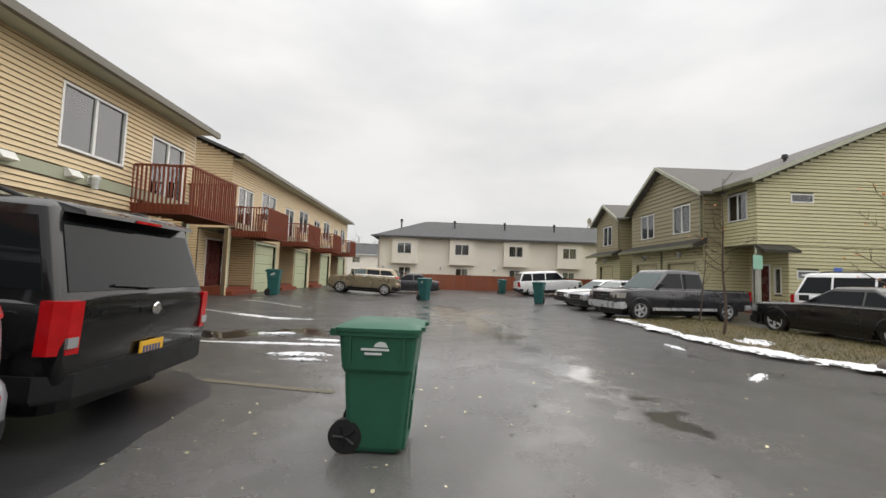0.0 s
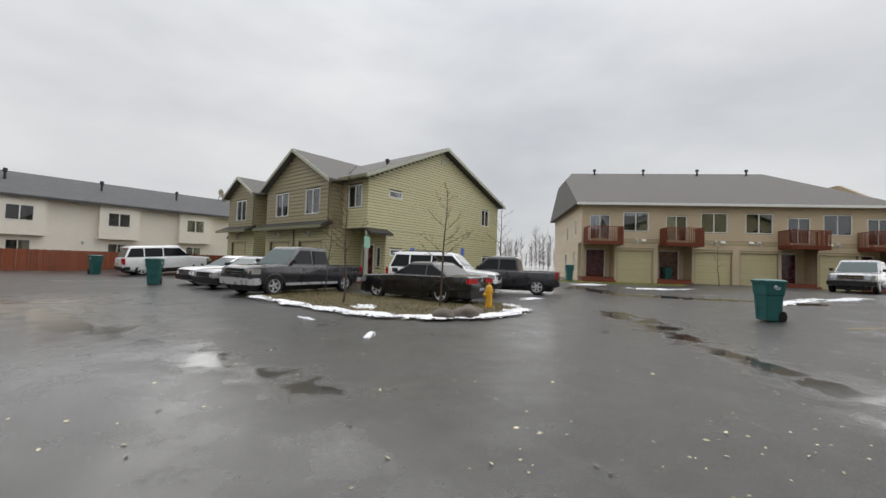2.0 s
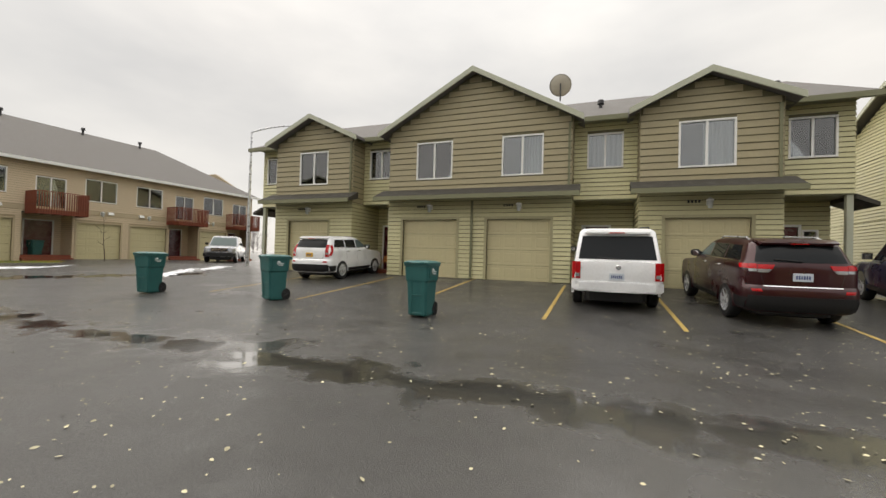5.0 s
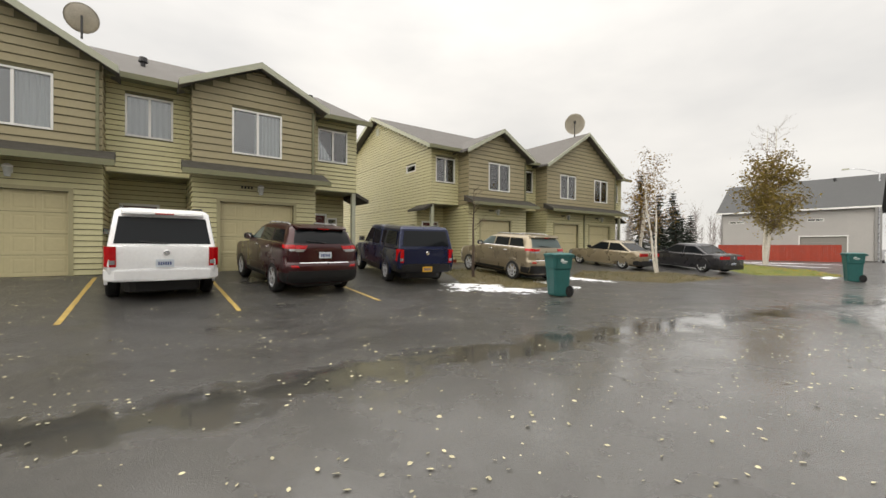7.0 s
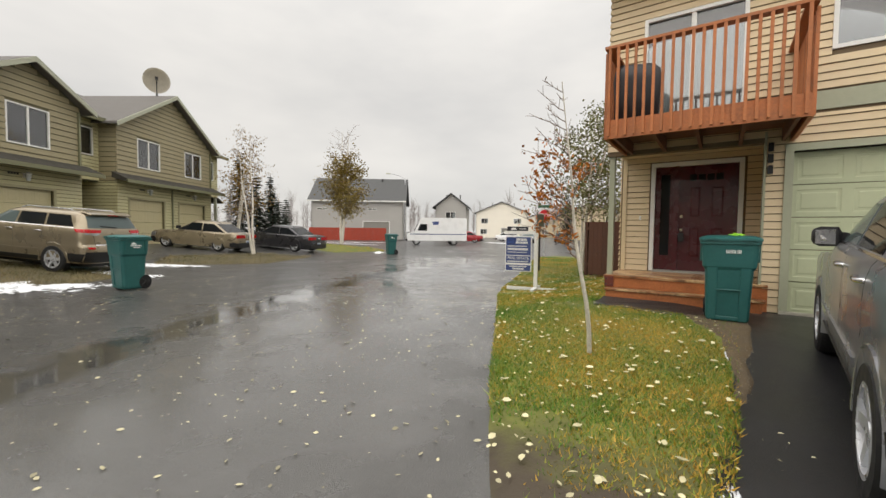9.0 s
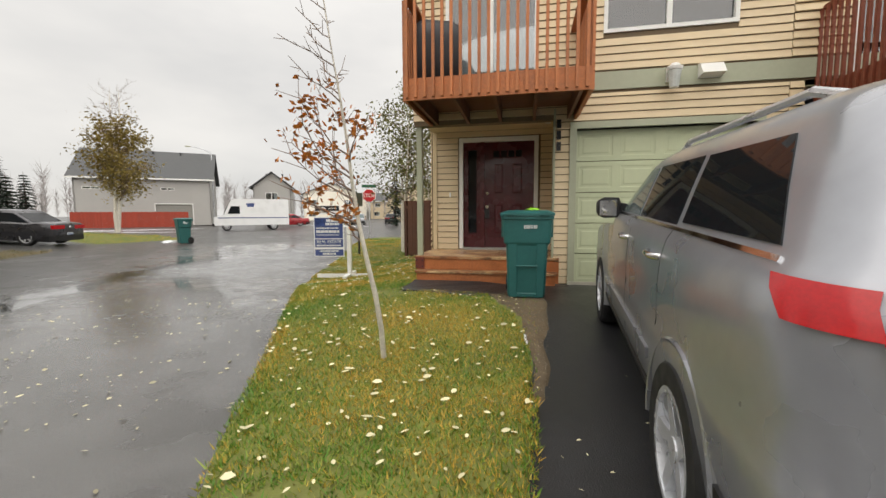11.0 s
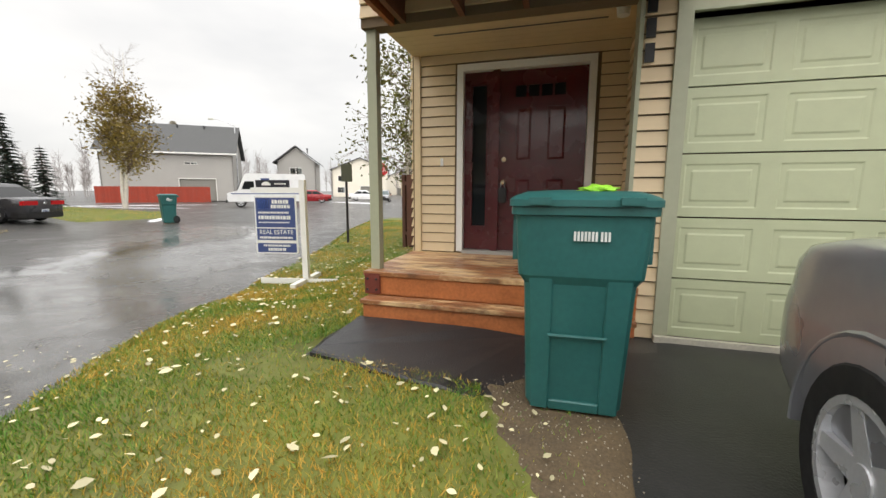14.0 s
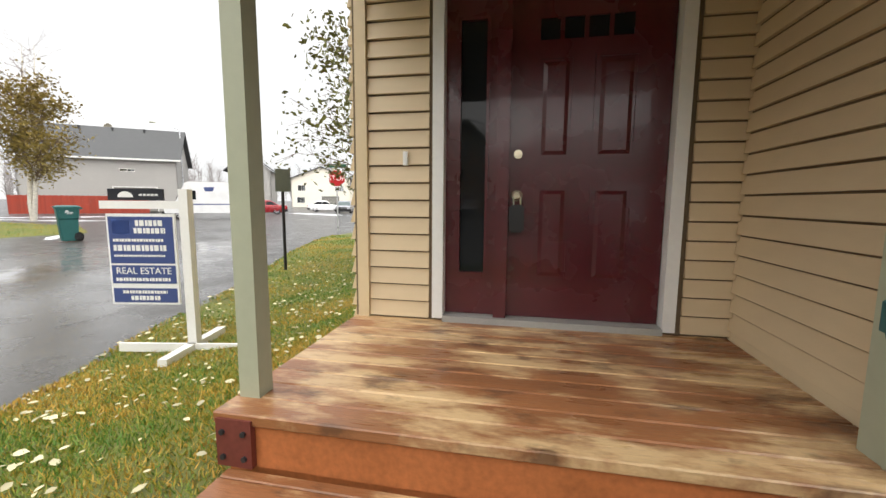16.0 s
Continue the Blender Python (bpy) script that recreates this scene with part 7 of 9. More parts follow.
# levels of the silver car: height, rear end, front end, half width
SHELL = [(0.30, -2.30, 2.28, 0.86), (0.36, -2.37, 2.36, 0.915), (0.46, -2.40, 2.41, 0.945), (0.62, -2.41, 2.41, 0.958), (0.74, -2.405, 2.40, 0.962), (0.79, -2.385, 2.39, 0.96), (0.83, -2.345, 2.38, 0.955), (0.95, -2.335, 2.34, 0.96), (1.02, -2.33, 2.26, 0.958), (1.08, -2.325, 2.02, 0.955), (1.13, -2.32, 1.46, 0.95), (1.16, -2.315, 1.12, 0.945), (1.22, -2.30, 1.03, 0.93), (1.26, -2.285, 0.98, 0.905), (1.29, -2.27, 0.94, 0.88), (1.45, -2.20, 0.69, 0.825), (1.62, -2.10, 0.40, 0.76), (1.67, -2.06, 0.28, 0.725), (1.71, -1.98, 0.12, 0.67), (1.735, -1.82, -0.1, 0.58), (1.75, -1.5, -0.45, 0.40), (1.755, -1.1, -0.75, 0.15)]
ARC_R, ARC_F, POW = 0.42, 0.5, 0.5


def shell_at(z):
    for p, q in zip(SHELL, SHELL[1:]):
        if z <= q[0]:
            f = (z - p[0]) / (q[0] - p[0])
            return [u + (v - u) * f for u, v in zip(p[1:], q[1:])]
    return list(SHELL[-1][1:])


def shell_arcs(xr, xf):
    k = min(1.0, (xf - xr) / 1.4)
    return ARC_R * k, ARC_F * k


def shell_side(x, z):
    xr, xf, w = shell_at(z)
    ar, af = shell_arcs(xr, xf)
    if x < xr + ar:
        c = max(0.0, 1 - max(0.0, x - xr) / ar) ** (1 / POW)
    elif x > xf - af:
        c = max(0.0, 1 - max(0.0, xf - x) / af) ** (1 / POW)
    else:
        c = 0.0
    return Vector((x, w * math.sqrt(max(0.0, 1 - min(1.0, c) ** 2)) ** POW, z))


def shell_end(y, z, rear=True):
    xr, xf, w = shell_at(z)
    ar, af = shell_arcs(xr, xf)
    sn = min(1.0, abs(y) / w) ** (1 / POW)
    c = math.sqrt(max(0.0, 1 - sn * sn)) ** POW
    return Vector((xr + ar * (1 - c) if rear else xf - af * (1 - c), y, z))


def shell_patch(bm, fn, lo, hi, out, sg=1, nu=8, nv=4, deep=0.012):
    """A skin that lies on the shell. lo and hi: (from, to, height)."""
    def at(u, v):
        a = lo[0] + (lo[1] - lo[0]) * u
        b = hi[0] + (hi[1] - hi[0]) * u
        return fn(a + (b - a) * v, lo[2] + (hi[2] - lo[2]) * v)
    rows = []
    for d in (out, -deep):
        g = []
        for i in range(nu + 1):
            line = []
            for j in range(nv + 1):
                u, v = i / nu, j / nv
                p = at(u, v)
                du, dv = at(min(1, u + 0.02), v) - at(max(0, u - 0.02), v), at(u, min(1, v + 0.02)) - at(u, max(0, v - 0.02))
                nn = du.cross(dv)
                nn = nn.normalized() if nn.length > 1e-9 else Vector((-1, 0, 0))
                if nn.dot(Vector((p.x * 0.15, p.y, 0.2)) if fn is shell_side else Vector((p.x, 0, 0.1))) < 0:
                    nn = -nn
                p = p + nn * d
                line.append(bm.verts.new((p.x, p.y * sg, p.z)))
            g.append(line)
        rows.append(g)
    a, b = rows
    for g, flip in ((a, False), (b, True)):
        for i in range(nu):
            for j in range(nv):
                f = [g[i][j], g[i + 1][j], g[i + 1][j + 1], g[i][j + 1]]
                bm.faces.new(f[::-1] if flip else f)
    rim = [(i, 0) for i in range(nu)] + [(nu, j) for j in range(nv)] + [(i, nv) for i in range(nu, 0, -1)] + [(0, j) for j in range(nv, 0, -1)]
    for (i, j), (k, q) in zip(rim, rim[1:] + rim[:1]):
        bm.faces.new([a[i][j], b[i][j], b[k][q], a[k][q]])
    bmesh.ops.recalc_face_normals(bm, faces=bm.faces)


def shade(ob, angle=35):
    for p in ob.data.polygons:
        p.use_smooth = True
    ob.data.set_sharp_from_angle(angle=radians(angle))
    return ob


def rounded_car(m, label, name="silver_suv", paintm=None, size=(4.82, 1.92, 1.755), plate=None, mark=True, style="five", rails=True, rear_glass=None, tail="wide"):
    """A rounded five-door car, built at one size and brought to its own."""
    paintm, plate, rear_glass = paintm or P_SILVER, plate or PLATE_W, rear_glass or TINT
    sx, sy, sz = size[0] / 4.82, size[1] / 1.92, size[2] / 1.755
    t = thing(name, m, label, "car", "parked vehicles")
    bm = bmesh.new()
    rings = []
    for z, xr, xf, w in SHELL:
        ar, af = shell_arcs(xr, xf)
        half = []
        for i in range(17):
            a = math.pi / 2 * i / 16
            half.append((xr + ar * (1 - math.cos(a) ** POW), w * math.sin(a) ** POW, z))
        for i in range(1, 6):
            half.append((xr + ar + (xf - af - xr - ar) * i / 6, w, z))
        for i in range(17):
            a = math.pi / 2 * (1 - i / 16)
            half.append((xf - af * (1 - math.cos(a) ** POW), w * math.sin(a) ** POW, z))
        rings.append(half + [(x, -y, z) for x, y, z in half[-2:0:-1]])
    loft(bm, rings)
    bmesh.ops.recalc_face_normals(bm, faces=bm.faces)
    body = part("body", bm, paintm, t)
    r, xf, xr = 0.385, 1.49, -1.42
    carved(body, [(x, q * 0.64, q * 1.2, r, r + 0.06) for x in (xf, xr) for q in (-1, 1)])
    body.data.materials.clear()
    body.data.materials.append(paintm)
    shade(body, 34)
    tyre, rim, drum = wheel_meshes(r * sz, style)
    for x in (xf, xr):
        for q in (-1, 1):
            w = new("wheel", tyre)
            w.parent = t
            w.matrix_local = pose(x * sx, q * 0.853 * sy, r * sz, 0, 0, 0 if q > 0 else 180)
            for nm, me in (("rim", rim), ("brake_drum", drum)):
                o = new(nm, me)
                o.parent = w
            bm = bmesh.new()
            k, R0, R1 = 18, r + 0.052, r + 0.085
            rg = []
            for i in range(k + 1):
                a = math.pi * (-0.05 + 1.10 * i / k)
                c, d = math.cos(a), math.sin(a)
                rg.append([(x + R0 * c, q * 0.90, r + R0 * d), (x + R0 * c, q * 0.962, r + R0 * d), (x + (R0 + 0.012) * c, q * 0.966, r + (R0 + 0.012) * d), (x + R1 * c, q * (shell_side(x + R1 * c, max(0.31, r + R1 * d)).y - 0.012), r + R1 * d)])
            loft(bm, rg)
            shade(part("wheel_arch", bm, paintm, t), 60)
    for q in (-1, 1):
        # glass
        for lo, hi, gm in (((0.80, -0.12, 1.285), (0.50, -0.12, 1.60), CLEARTINT), ((-0.19, -1.03, 1.285), (-0.19, -0.98, 1.605), TINT), ((-1.10, -1.93, 1.30), (-1.05, -1.72, 1.60), TINT)):
            bm = bmesh.new()
            shell_patch(bm, shell_side, lo, hi, 0.004, q)
            shade(part("side_window", bm, gm, t), 50)
        bm = bmesh.new()
        shell_patch(bm, shell_side, (0.90, -1.98, 1.262), (0.87, -1.97, 1.276), 0.006, q, 14, 1)
        part("window_strip", bm, CHROME, t)
        for x in (-0.155, -1.06):
            bm = bmesh.new()
            shell_patch(bm, shell_side, (x - 0.0035, x + 0.0035, 0.47 if x > -0.5 else 0.80), (x - 0.0035, x + 0.0035, 1.26), 0.0012, q, 1, 12)
            part("door_seam", bm, BLACKP, t)
        bm = bmesh.new()
        shell_patch(bm, shell_side, (-0.95, 1.02, 0.33), (-0.98, 1.05, 0.45), 0.014, q, 6, 3)
        shade(part("sill", bm, BLACKP, t), 50)
        bm = bmesh.new()
        shell_patch(bm, shell_side, (-0.93, 1.0, 0.575), (-0.95, 1.02, 0.64), 0.016, q, 6, 2)
        shade(part("side_moulding", bm, paintm, t), 50)
        for x in (-0.02, -0.93):
            bm = bmesh.new()
            y = q * (shell_side(x, 1.13).y + 0.028)
            loft(bm, [[(x + dx, y + q * (dy + 0.011 * math.cos(a)), 1.13 + 0.016 * math.sin(a)) for a in [2 * math.pi * i / 10 for i in range(10)]] for dx, dy in ((-0.11, -0.03), (-0.09, -0.004), (-0.04, 0.008), (0.04, 0.008), (0.09, -0.004), (0.11, -0.03))])
            part("door_handle", bm, CHROME, t, "chrome door handle", smooth=True)
        # mirror
        bm = bmesh.new()
        x, yb = 0.70, shell_side(0.70, 1.29).y
        loft(bm, [[(x + a * k, q * (yb + y * 0.85), 1.31 + b * k) for a, b in ((-0.07, -0.085), (0.05, -0.075), (0.09, 0.0), (0.05, 0.08), (-0.07, 0.09), (-0.075, 0.0))] for y, k in ((-0.02, 0.4), (0.035, 0.5), (0.06, 1.0), (0.20, 1.05), (0.25, 0.8), (0.265, 0.5))])
        wm = shade(part("wing_mirror", bm, BLACKP, t), 45)
        bm = bmesh.new()
        hexa(bm, [(x - 0.070, q * (yb + 0.07), 1.24), (x - 0.070, q * (yb + 0.205), 1.245), (x - 0.070, q * (yb + 0.205), 1.375), (x - 0.070, q * (yb + 0.07), 1.38), (x - 0.078, q * (yb + 0.07), 1.24), (x - 0.078, q * (yb + 0.205), 1.245), (x - 0.092, q * (yb + 0.205), 1.375), (x - 0.092, q * (yb + 0.07), 1.38)])
        part("mirror_glass", bm, CHROME, wm)
        if tail == "wide":
            # tail lamp: red above, clear below, cut by the liftgate's gap
            bm = bmesh.new()
            shell_patch(bm, lambda y, z: shell_end(y * q, z), (0.475, 0.705, 1.15), (0.43, 0.705, 1.235), 0.014, 1, 8, 3)
            tl = shade(part("tail_lamp", bm, LENS_R, t), 60)
            bm = bmesh.new()
            shell_patch(bm, lambda y, z: shell_end(y * q, z), (0.54, 0.705, 1.085), (0.478, 0.705, 1.146), 0.010, 1, 8, 3)
            shade(part("reversing_lamp", bm, LENS_C, tl), 60)
            bm = bmesh.new()
            shell_patch(bm, lambda y, z: shell_end(y * q, z), (0.715, 0.842, 1.15), (0.715, 0.825, 1.245), 0.014, 1, 8, 3)
            xa, xb = shell_end(0.84, 1.15).x, shell_end(0.825, 1.245).x
            shell_patch(bm, shell_side, (xa, xa + 0.13, 1.155), (xb, xb + 0.19, 1.24), 0.014, q, 8, 3)
            tl = shade(part("tail_lamp", bm, LENS_R, t), 60)
            bm = bmesh.new()
            shell_patch(bm, lambda y, z: shell_end(y * q, z), (0.715, 0.83, 1.095), (0.715, 0.842, 1.146), 0.010, 1, 6, 3)
            shade(part("reversing_lamp", bm, LENS_C, tl), 60)
        else:
            # upright lamp round the corner pillar
            bm = bmesh.new()
            shell_patch(bm, lambda y, z: shell_end(y * q, z), (0.70, 0.845, 0.93), (0.69, 0.79, 1.40), 0.014, 1, 6, 6)
            xa, xb = shell_end(0.845, 0.93).x, shell_end(0.79, 1.40).x
            shell_patch(bm, shell_side, (xa, xa + 0.08, 0.98), (xb, xb + 0.12, 1.38), 0.014, q, 5, 6)
            tl = shade(part("tail_lamp", bm, LENS_R, t), 60)
            bm = bmesh.new()
            shell_patch(bm, lambda y, z: shell_end(y * q, z), (0.72, 0.83, 1.02), (0.72, 0.82, 1.10), 0.018, 1, 4, 2)
            shade(part("reversing_lamp", bm, LENS_C, tl), 60)
        bm = bmesh.new()
        shell_patch(bm, lambda y, z: shell_end(y * q, z), (0.64, 0.80, 0.71), (0.66, 0.825, 0.765), 0.006, 1, 6, 2)
        part("reflector", bm, LENS_R, t)
        bm = bmesh.new()
        shell_patch(bm, lambda y, z: shell_end(y * q, z), (0.60, 0.606, 0.835), (0.707, 0.713, 1.27), 0.002, 1, 1, 10)
        part("liftgate_seam", bm, BLACKP, t)
        bm = bmesh.new()
        shell_patch(bm, lambda y, z: shell_end(y * q, z, False), (0.52, 0.86, 0.90), (0.52, 0.84, 1.01), 0.008, 1, 8, 3)
        shade(part("headlamp", bm, LENS_C, t), 60)
        if rails:
            bm = bmesh.new()
            pts = [(0.0, 0.0), (-0.16, 0.05), (-1.45, 0.05), (-1.62, 0.0)]
            for (xa, za), (xb, zb) in zip(pts, pts[1:]):
                tube(bm, (xa, q * 0.61, 1.715 + za), (xb, q * 0.61, 1.715 + zb), 0.018)
            part("roof_rail", bm, ALU, t)
        # black lower bumper round the corner
        bm = bmesh.new()
        shell_patch(bm, lambda y, z: shell_end(y * q, z), (0.0, 0.87, 0.34), (0.0, 0.86, 0.63), 0.012, 1, 14, 4)
        xa, xb = shell_end(0.87, 0.36).x, shell_end(0.86, 0.63).x
        shell_patch(bm, shell_side, (xa, -1.88, 0.36), (xb, -1.875, 0.58), 0.012, q, 6, 4)
        shade(part("lower_bumper", bm, BUMPER, t, "black plastic lower bumper"), 50)
    bm = bmesh.new()
    loft(bm, [[(x, y, z) for x, y in rounded(a, w, 0.2)] for z, a, w in ((0.17, 2.0, 0.6), (0.21, 2.1, 0.66), (0.5, 2.1, 0.66))])
    part("underbody", bm, BLACKP, t, "dark underbody")
    both = lambda y, z: shell_end(y, z)
    bm = bmesh.new()
    shell_patch(bm, both, (-0.735, 0.735, 1.285), (-0.655, 0.655, 1.60), 0.006, 1, 14, 5)
    shade(part("rear_window", bm, rear_glass, t), 50)
    bm = bmesh.new()
    shell_patch(bm, lambda y, z: shell_end(y, z, False), (-0.72, 0.72, 1.24), (-0.62, 0.62, 1.61), 0.005, 1, 14, 5)
    shade(part("windscreen", bm, CLEARTINT, t), 50)
    bm = bmesh.new()
    shell_patch(bm, both, (-0.62, 0.62, 0.805), (-0.62, 0.62, 0.822), 0.014, 1, 14, 1)
    part("chrome_strip", bm, CHROME, t)
    bm = bmesh.new()
    shell_patch(bm, both, (-0.60, 0.60, 0.826), (-0.60, 0.60, 0.838), 0.003, 1, 14, 1)
    part("liftgate_gap", bm, BLACKP, t)
    bm = bmesh.new()
    loft(bm, [[(x, -0.66 + a, z), (x, 0.66 - a, z), (x + 0.02, 0.68 - a, z - 0.03), (x + 0.02, -0.68 + a, z - 0.03)] for x, z, a in ((-1.9, 1.735, 0.0), (-2.08, 1.70, 0.02), (-2.19, 1.665, 0.05))])
    sp = shade(part("spoiler", bm, paintm, t), 50)
    bm = bmesh.new()
    box(bm, -2.20, -2.186, -0.15, 0.15, 1.638, 1.655)
    part("brake_light", bm, LENS_R, sp)
    bm = bmesh.new()
    tube(bm, (-2.30, -0.02, 1.31), (-2.275, 0.44, 1.345), 0.011)
    part("rear_wiper", bm, BLACKP, t)
    bm = bmesh.new()
    box(bm, -2.365, -2.34, -0.155, 0.155, 0.93, 1.085)
    pl = part("number_plate", bm, plate, t)
    bm = bmesh.new()
    for k in range(6):
        box(bm, -2.368, -2.3655, -0.11 + k * 0.04, -0.085 + k * 0.04, 0.97, 1.04)
    part("plate_bars", bm, BLUE, pl)
    bm = bmesh.new()
    shell_patch(bm, lambda y, z: shell_end(y, z, False), (-0.48, 0.48, 0.84), (-0.48, 0.48, 1.0), 0.008, 1, 8, 2)
    part("grille", bm, BLACKP, t)
    if mark:
        lettering("4x4", 0.065, CHROME, t, pose(-2.342, 0.60, 0.93, 90, 0, -90), "model_mark", 0.004)
    for ob in t.children_recursive:
        if ob.name.startswith("wheel_arch") or not ob.name.startswith(("wheel", "rim", "brake_drum", "model_mark")):
            ob.data.transform(Matrix.Diagonal((sx, sy, sz, 1)))
    return t


BUMPER = mat("black_bumper_plastic", srgb(18, 18, 19), 0.6, var=0.15, scale=4, bump=0.1, bscale=120)
JEEP = rounded_car(park(-4.68, 1.36, 175.3), "silver sport utility car parked facing the garage", size=(4.82, 1.92, 1.71))
vehicle("black_suv", park(-5.2, 3.82, 180), "large black sport utility car with a yellow plate", P_BLACK, 4.7, 2.0, 1.95, belt=1.18, hood=1.15, cowl=1.2, wtop=1.9, rtop=4.38, rbase=4.64, clear=0.34, tail="corner", plate=PLATE_Y, rails=True, r=0.40, wt=0.84, archm=P_BLACK, plate_z=0.66)
rounded_car(park(-4.6, 25.67, 180.1), "champagne compact sport utility car", "gold_suv", P_GOLD, (4.55, 1.78, 1.68), PLATE_W, False, rails=False)
vehicle("dark_sedan", park(-2.13, 30.04, 181.1), "dark sedan behind the champagne car", P_GREY, 4.6, 1.8, 1.45, kind="sedan", belt=0.92, hood=0.85, cowl=1.35, wtop=2.15, rtop=3.3, rbase=4.0, r=0.32, clear=0.2, tail="bar", low=0.95)
vehicle("white_suv", park(8.89, 31.84, 0.9), "white sport utility car before the far fence", P_WHITE, 5.1, 2.0, 1.9, belt=1.15, hood=1.1, rtop=4.7, rbase=5.0, r=0.39, plate=PLATE_Y)
vehicle("silver_sedan", park(8.69, 18.77, 189.1), "silver sedan parked nose out beside the green townhouse", P_SILVER, 4.7, 1.82, 1.44, kind="sedan", belt=0.92, hood=0.85, cowl=1.35, wtop=2.15, rtop=3.35, rbase=4.1, r=0.32, clear=0.2, tail="bar", low=0.95)
vehicle("white_sedan", park(8.96, 21.66, 187.1), "white sedan parked nose out beside the green townhouse", P_WHITE, 4.7, 1.82, 1.44, kind="sedan", belt=0.92, hood=0.85, cowl=1.35, wtop=2.15, rtop=3.35, rbase=4.1, r=0.32, clear=0.2, tail="bar", low=0.95)
vehicle("grey_pickup", park(8.96, 15.38, 190.2), "dark grey crew cab pickup truck beside the island", P_GREY, 5.75, 1.98, 1.88, kind="pickup", belt=1.15, hood=1.12, bed=3.75, cowl=1.45, wtop=2.15, fo=0.95, ro=1.15, r=0.38, clear=0.36, tail="corner", style="five", trim=ALU)
vehicle("black_coupe", park(11.21, 10.38, 95.4), "black two-door coupe with bright alloy wheels", P_BLACK, 5.0, 1.92, 1.45, kind="sedan", belt=0.98, hood=0.92, cowl=1.65, wtop=2.4, rtop=3.45, rbase=4.25, fo=0.95, ro=1.08, r=0.36, clear=0.18, tail="bar", low=1.0, two_door=True)
vehicle("white_suv", park(14.23, 11.84, -66.6), "white sport utility car behind the black coupe", P_WHITE, 5.1, 2.0, 1.9, belt=1.15, hood=1.1, rtop=4.7, rbase=5.0, r=0.39, rails=True, glassm=TINT)
vehicle("dark_pickup", park(18.04, 10.97, 111.3), "dark grey pickup truck with red tail lamps", P_GREY, 5.6, 2.0, 1.85, kind="pickup", belt=1.15, hood=1.1, bed=3.75, cowl=1.4, wtop=2.1, r=0.39, clear=0.36, style="six")
vehicle("silver_pickup", park(32.97, -3.84, 164.6), "silver pickup truck before the tan row houses", P_SILVER, 5.6, 1.98, 1.85, kind="pickup", belt=1.15, hood=1.1, bed=3.75, cowl=1.4, wtop=2.1, r=0.39, clear=0.36)
rounded_car(park(16.31, -6.22, -54.4), "white boxy hatchback with red tail lamps", "white_hatchback", P_WHITE, (4.12, 1.80, 1.64), PLATE_Y, False, "ten", False, tail="tall")
vehicle("white_suv", park(6.85, -10.78, -54.9), "large white sport utility car backed by wet paving", P_WHITE, 5.1, 2.0, 1.93, belt=1.17, hood=1.12, rtop=4.72, rbase=5.0, ro=1.1, clear=0.40, r=0.41, tail="corner", rails=True, wt=0.83, trim=P_WHITE, archm=P_WHITE)
rounded_car(park(3.93, -12.01, -52.1), "maroon sport utility car with wide tail lamps", "maroon_suv", P_MAROON, (4.85, 1.92, 1.73), PLATE_W, False, "six")
vehicle("navy_pickup", park(1.05, -14.75, -66), "navy blue pickup truck with a bed cap and yellow plate", P_NAVY, 5.3, 1.90, 1.80, kind="pickup", belt=1.12, hood=1.05, bed=3.45, cowl=1.35, wtop=2.0, ro=1.15, r=0.39, clear=0.36, plate=PLATE_Y, low="cap", style="six")
rounded_car(park(-3.28, -16.1, -61.9), "champagne sport utility car parked on the snowy strip", "gold_suv", P_GOLD, (4.58, 1.82, 1.67), PLATE_W, False, "six", True, CLEARTINT)
vehicle("gold_sedan", park(-10.27, -22.12, -59.9), "champagne sedan with red tail lamps", P_GOLD, 4.6, 1.8, 1.46, kind="sedan", belt=0.93, hood=0.86, cowl=1.35, wtop=2.15, rtop=3.3, rbase=4.1, r=0.32, clear=0.2, tail="bar", low=0.98)
vehicle("grey_sedan", park(-14.94, -22.44, -71.8), "dark grey four-door sedan at the kerb of the lawn", P_GREY, 5.05, 1.9, 1.48, kind="sedan", belt=0.97, hood=0.9, cowl=1.5, wtop=2.3, rtop=3.5, rbase=4.35, r=0.36, clear=0.19, tail="bar", low=1.02)
vehicle("red_coupe", park(-44.31, -27.61, -59.6), "red car at the far road junction", P_RED, 4.9, 1.9, 1.45, kind="sedan", belt=0.95, hood=0.9, cowl=1.6, wtop=2.3, rtop=3.4, rbase=4.2, r=0.34, clear=0.2, tail="bar", low=0.95)
for x, y, rz, pm, lb in ((-52, -22, 20, P_SILVER, "silver sedan far down the road"), (-58, -19.5, 200, P_GREY, "dark sedan far down the road"), (-57, -27, 110, P_WHITE, "white sedan by the far houses")):
    vehicle("far_sedan", park(x, y, rz), lb, pm, 4.6, 1.8, 1.45, kind="sedan", belt=0.93, hood=0.86, cowl=1.35, wtop=2.15, rtop=3.3, rbase=4.1, r=0.32, clear=0.2, tail="bar", low=0.96)


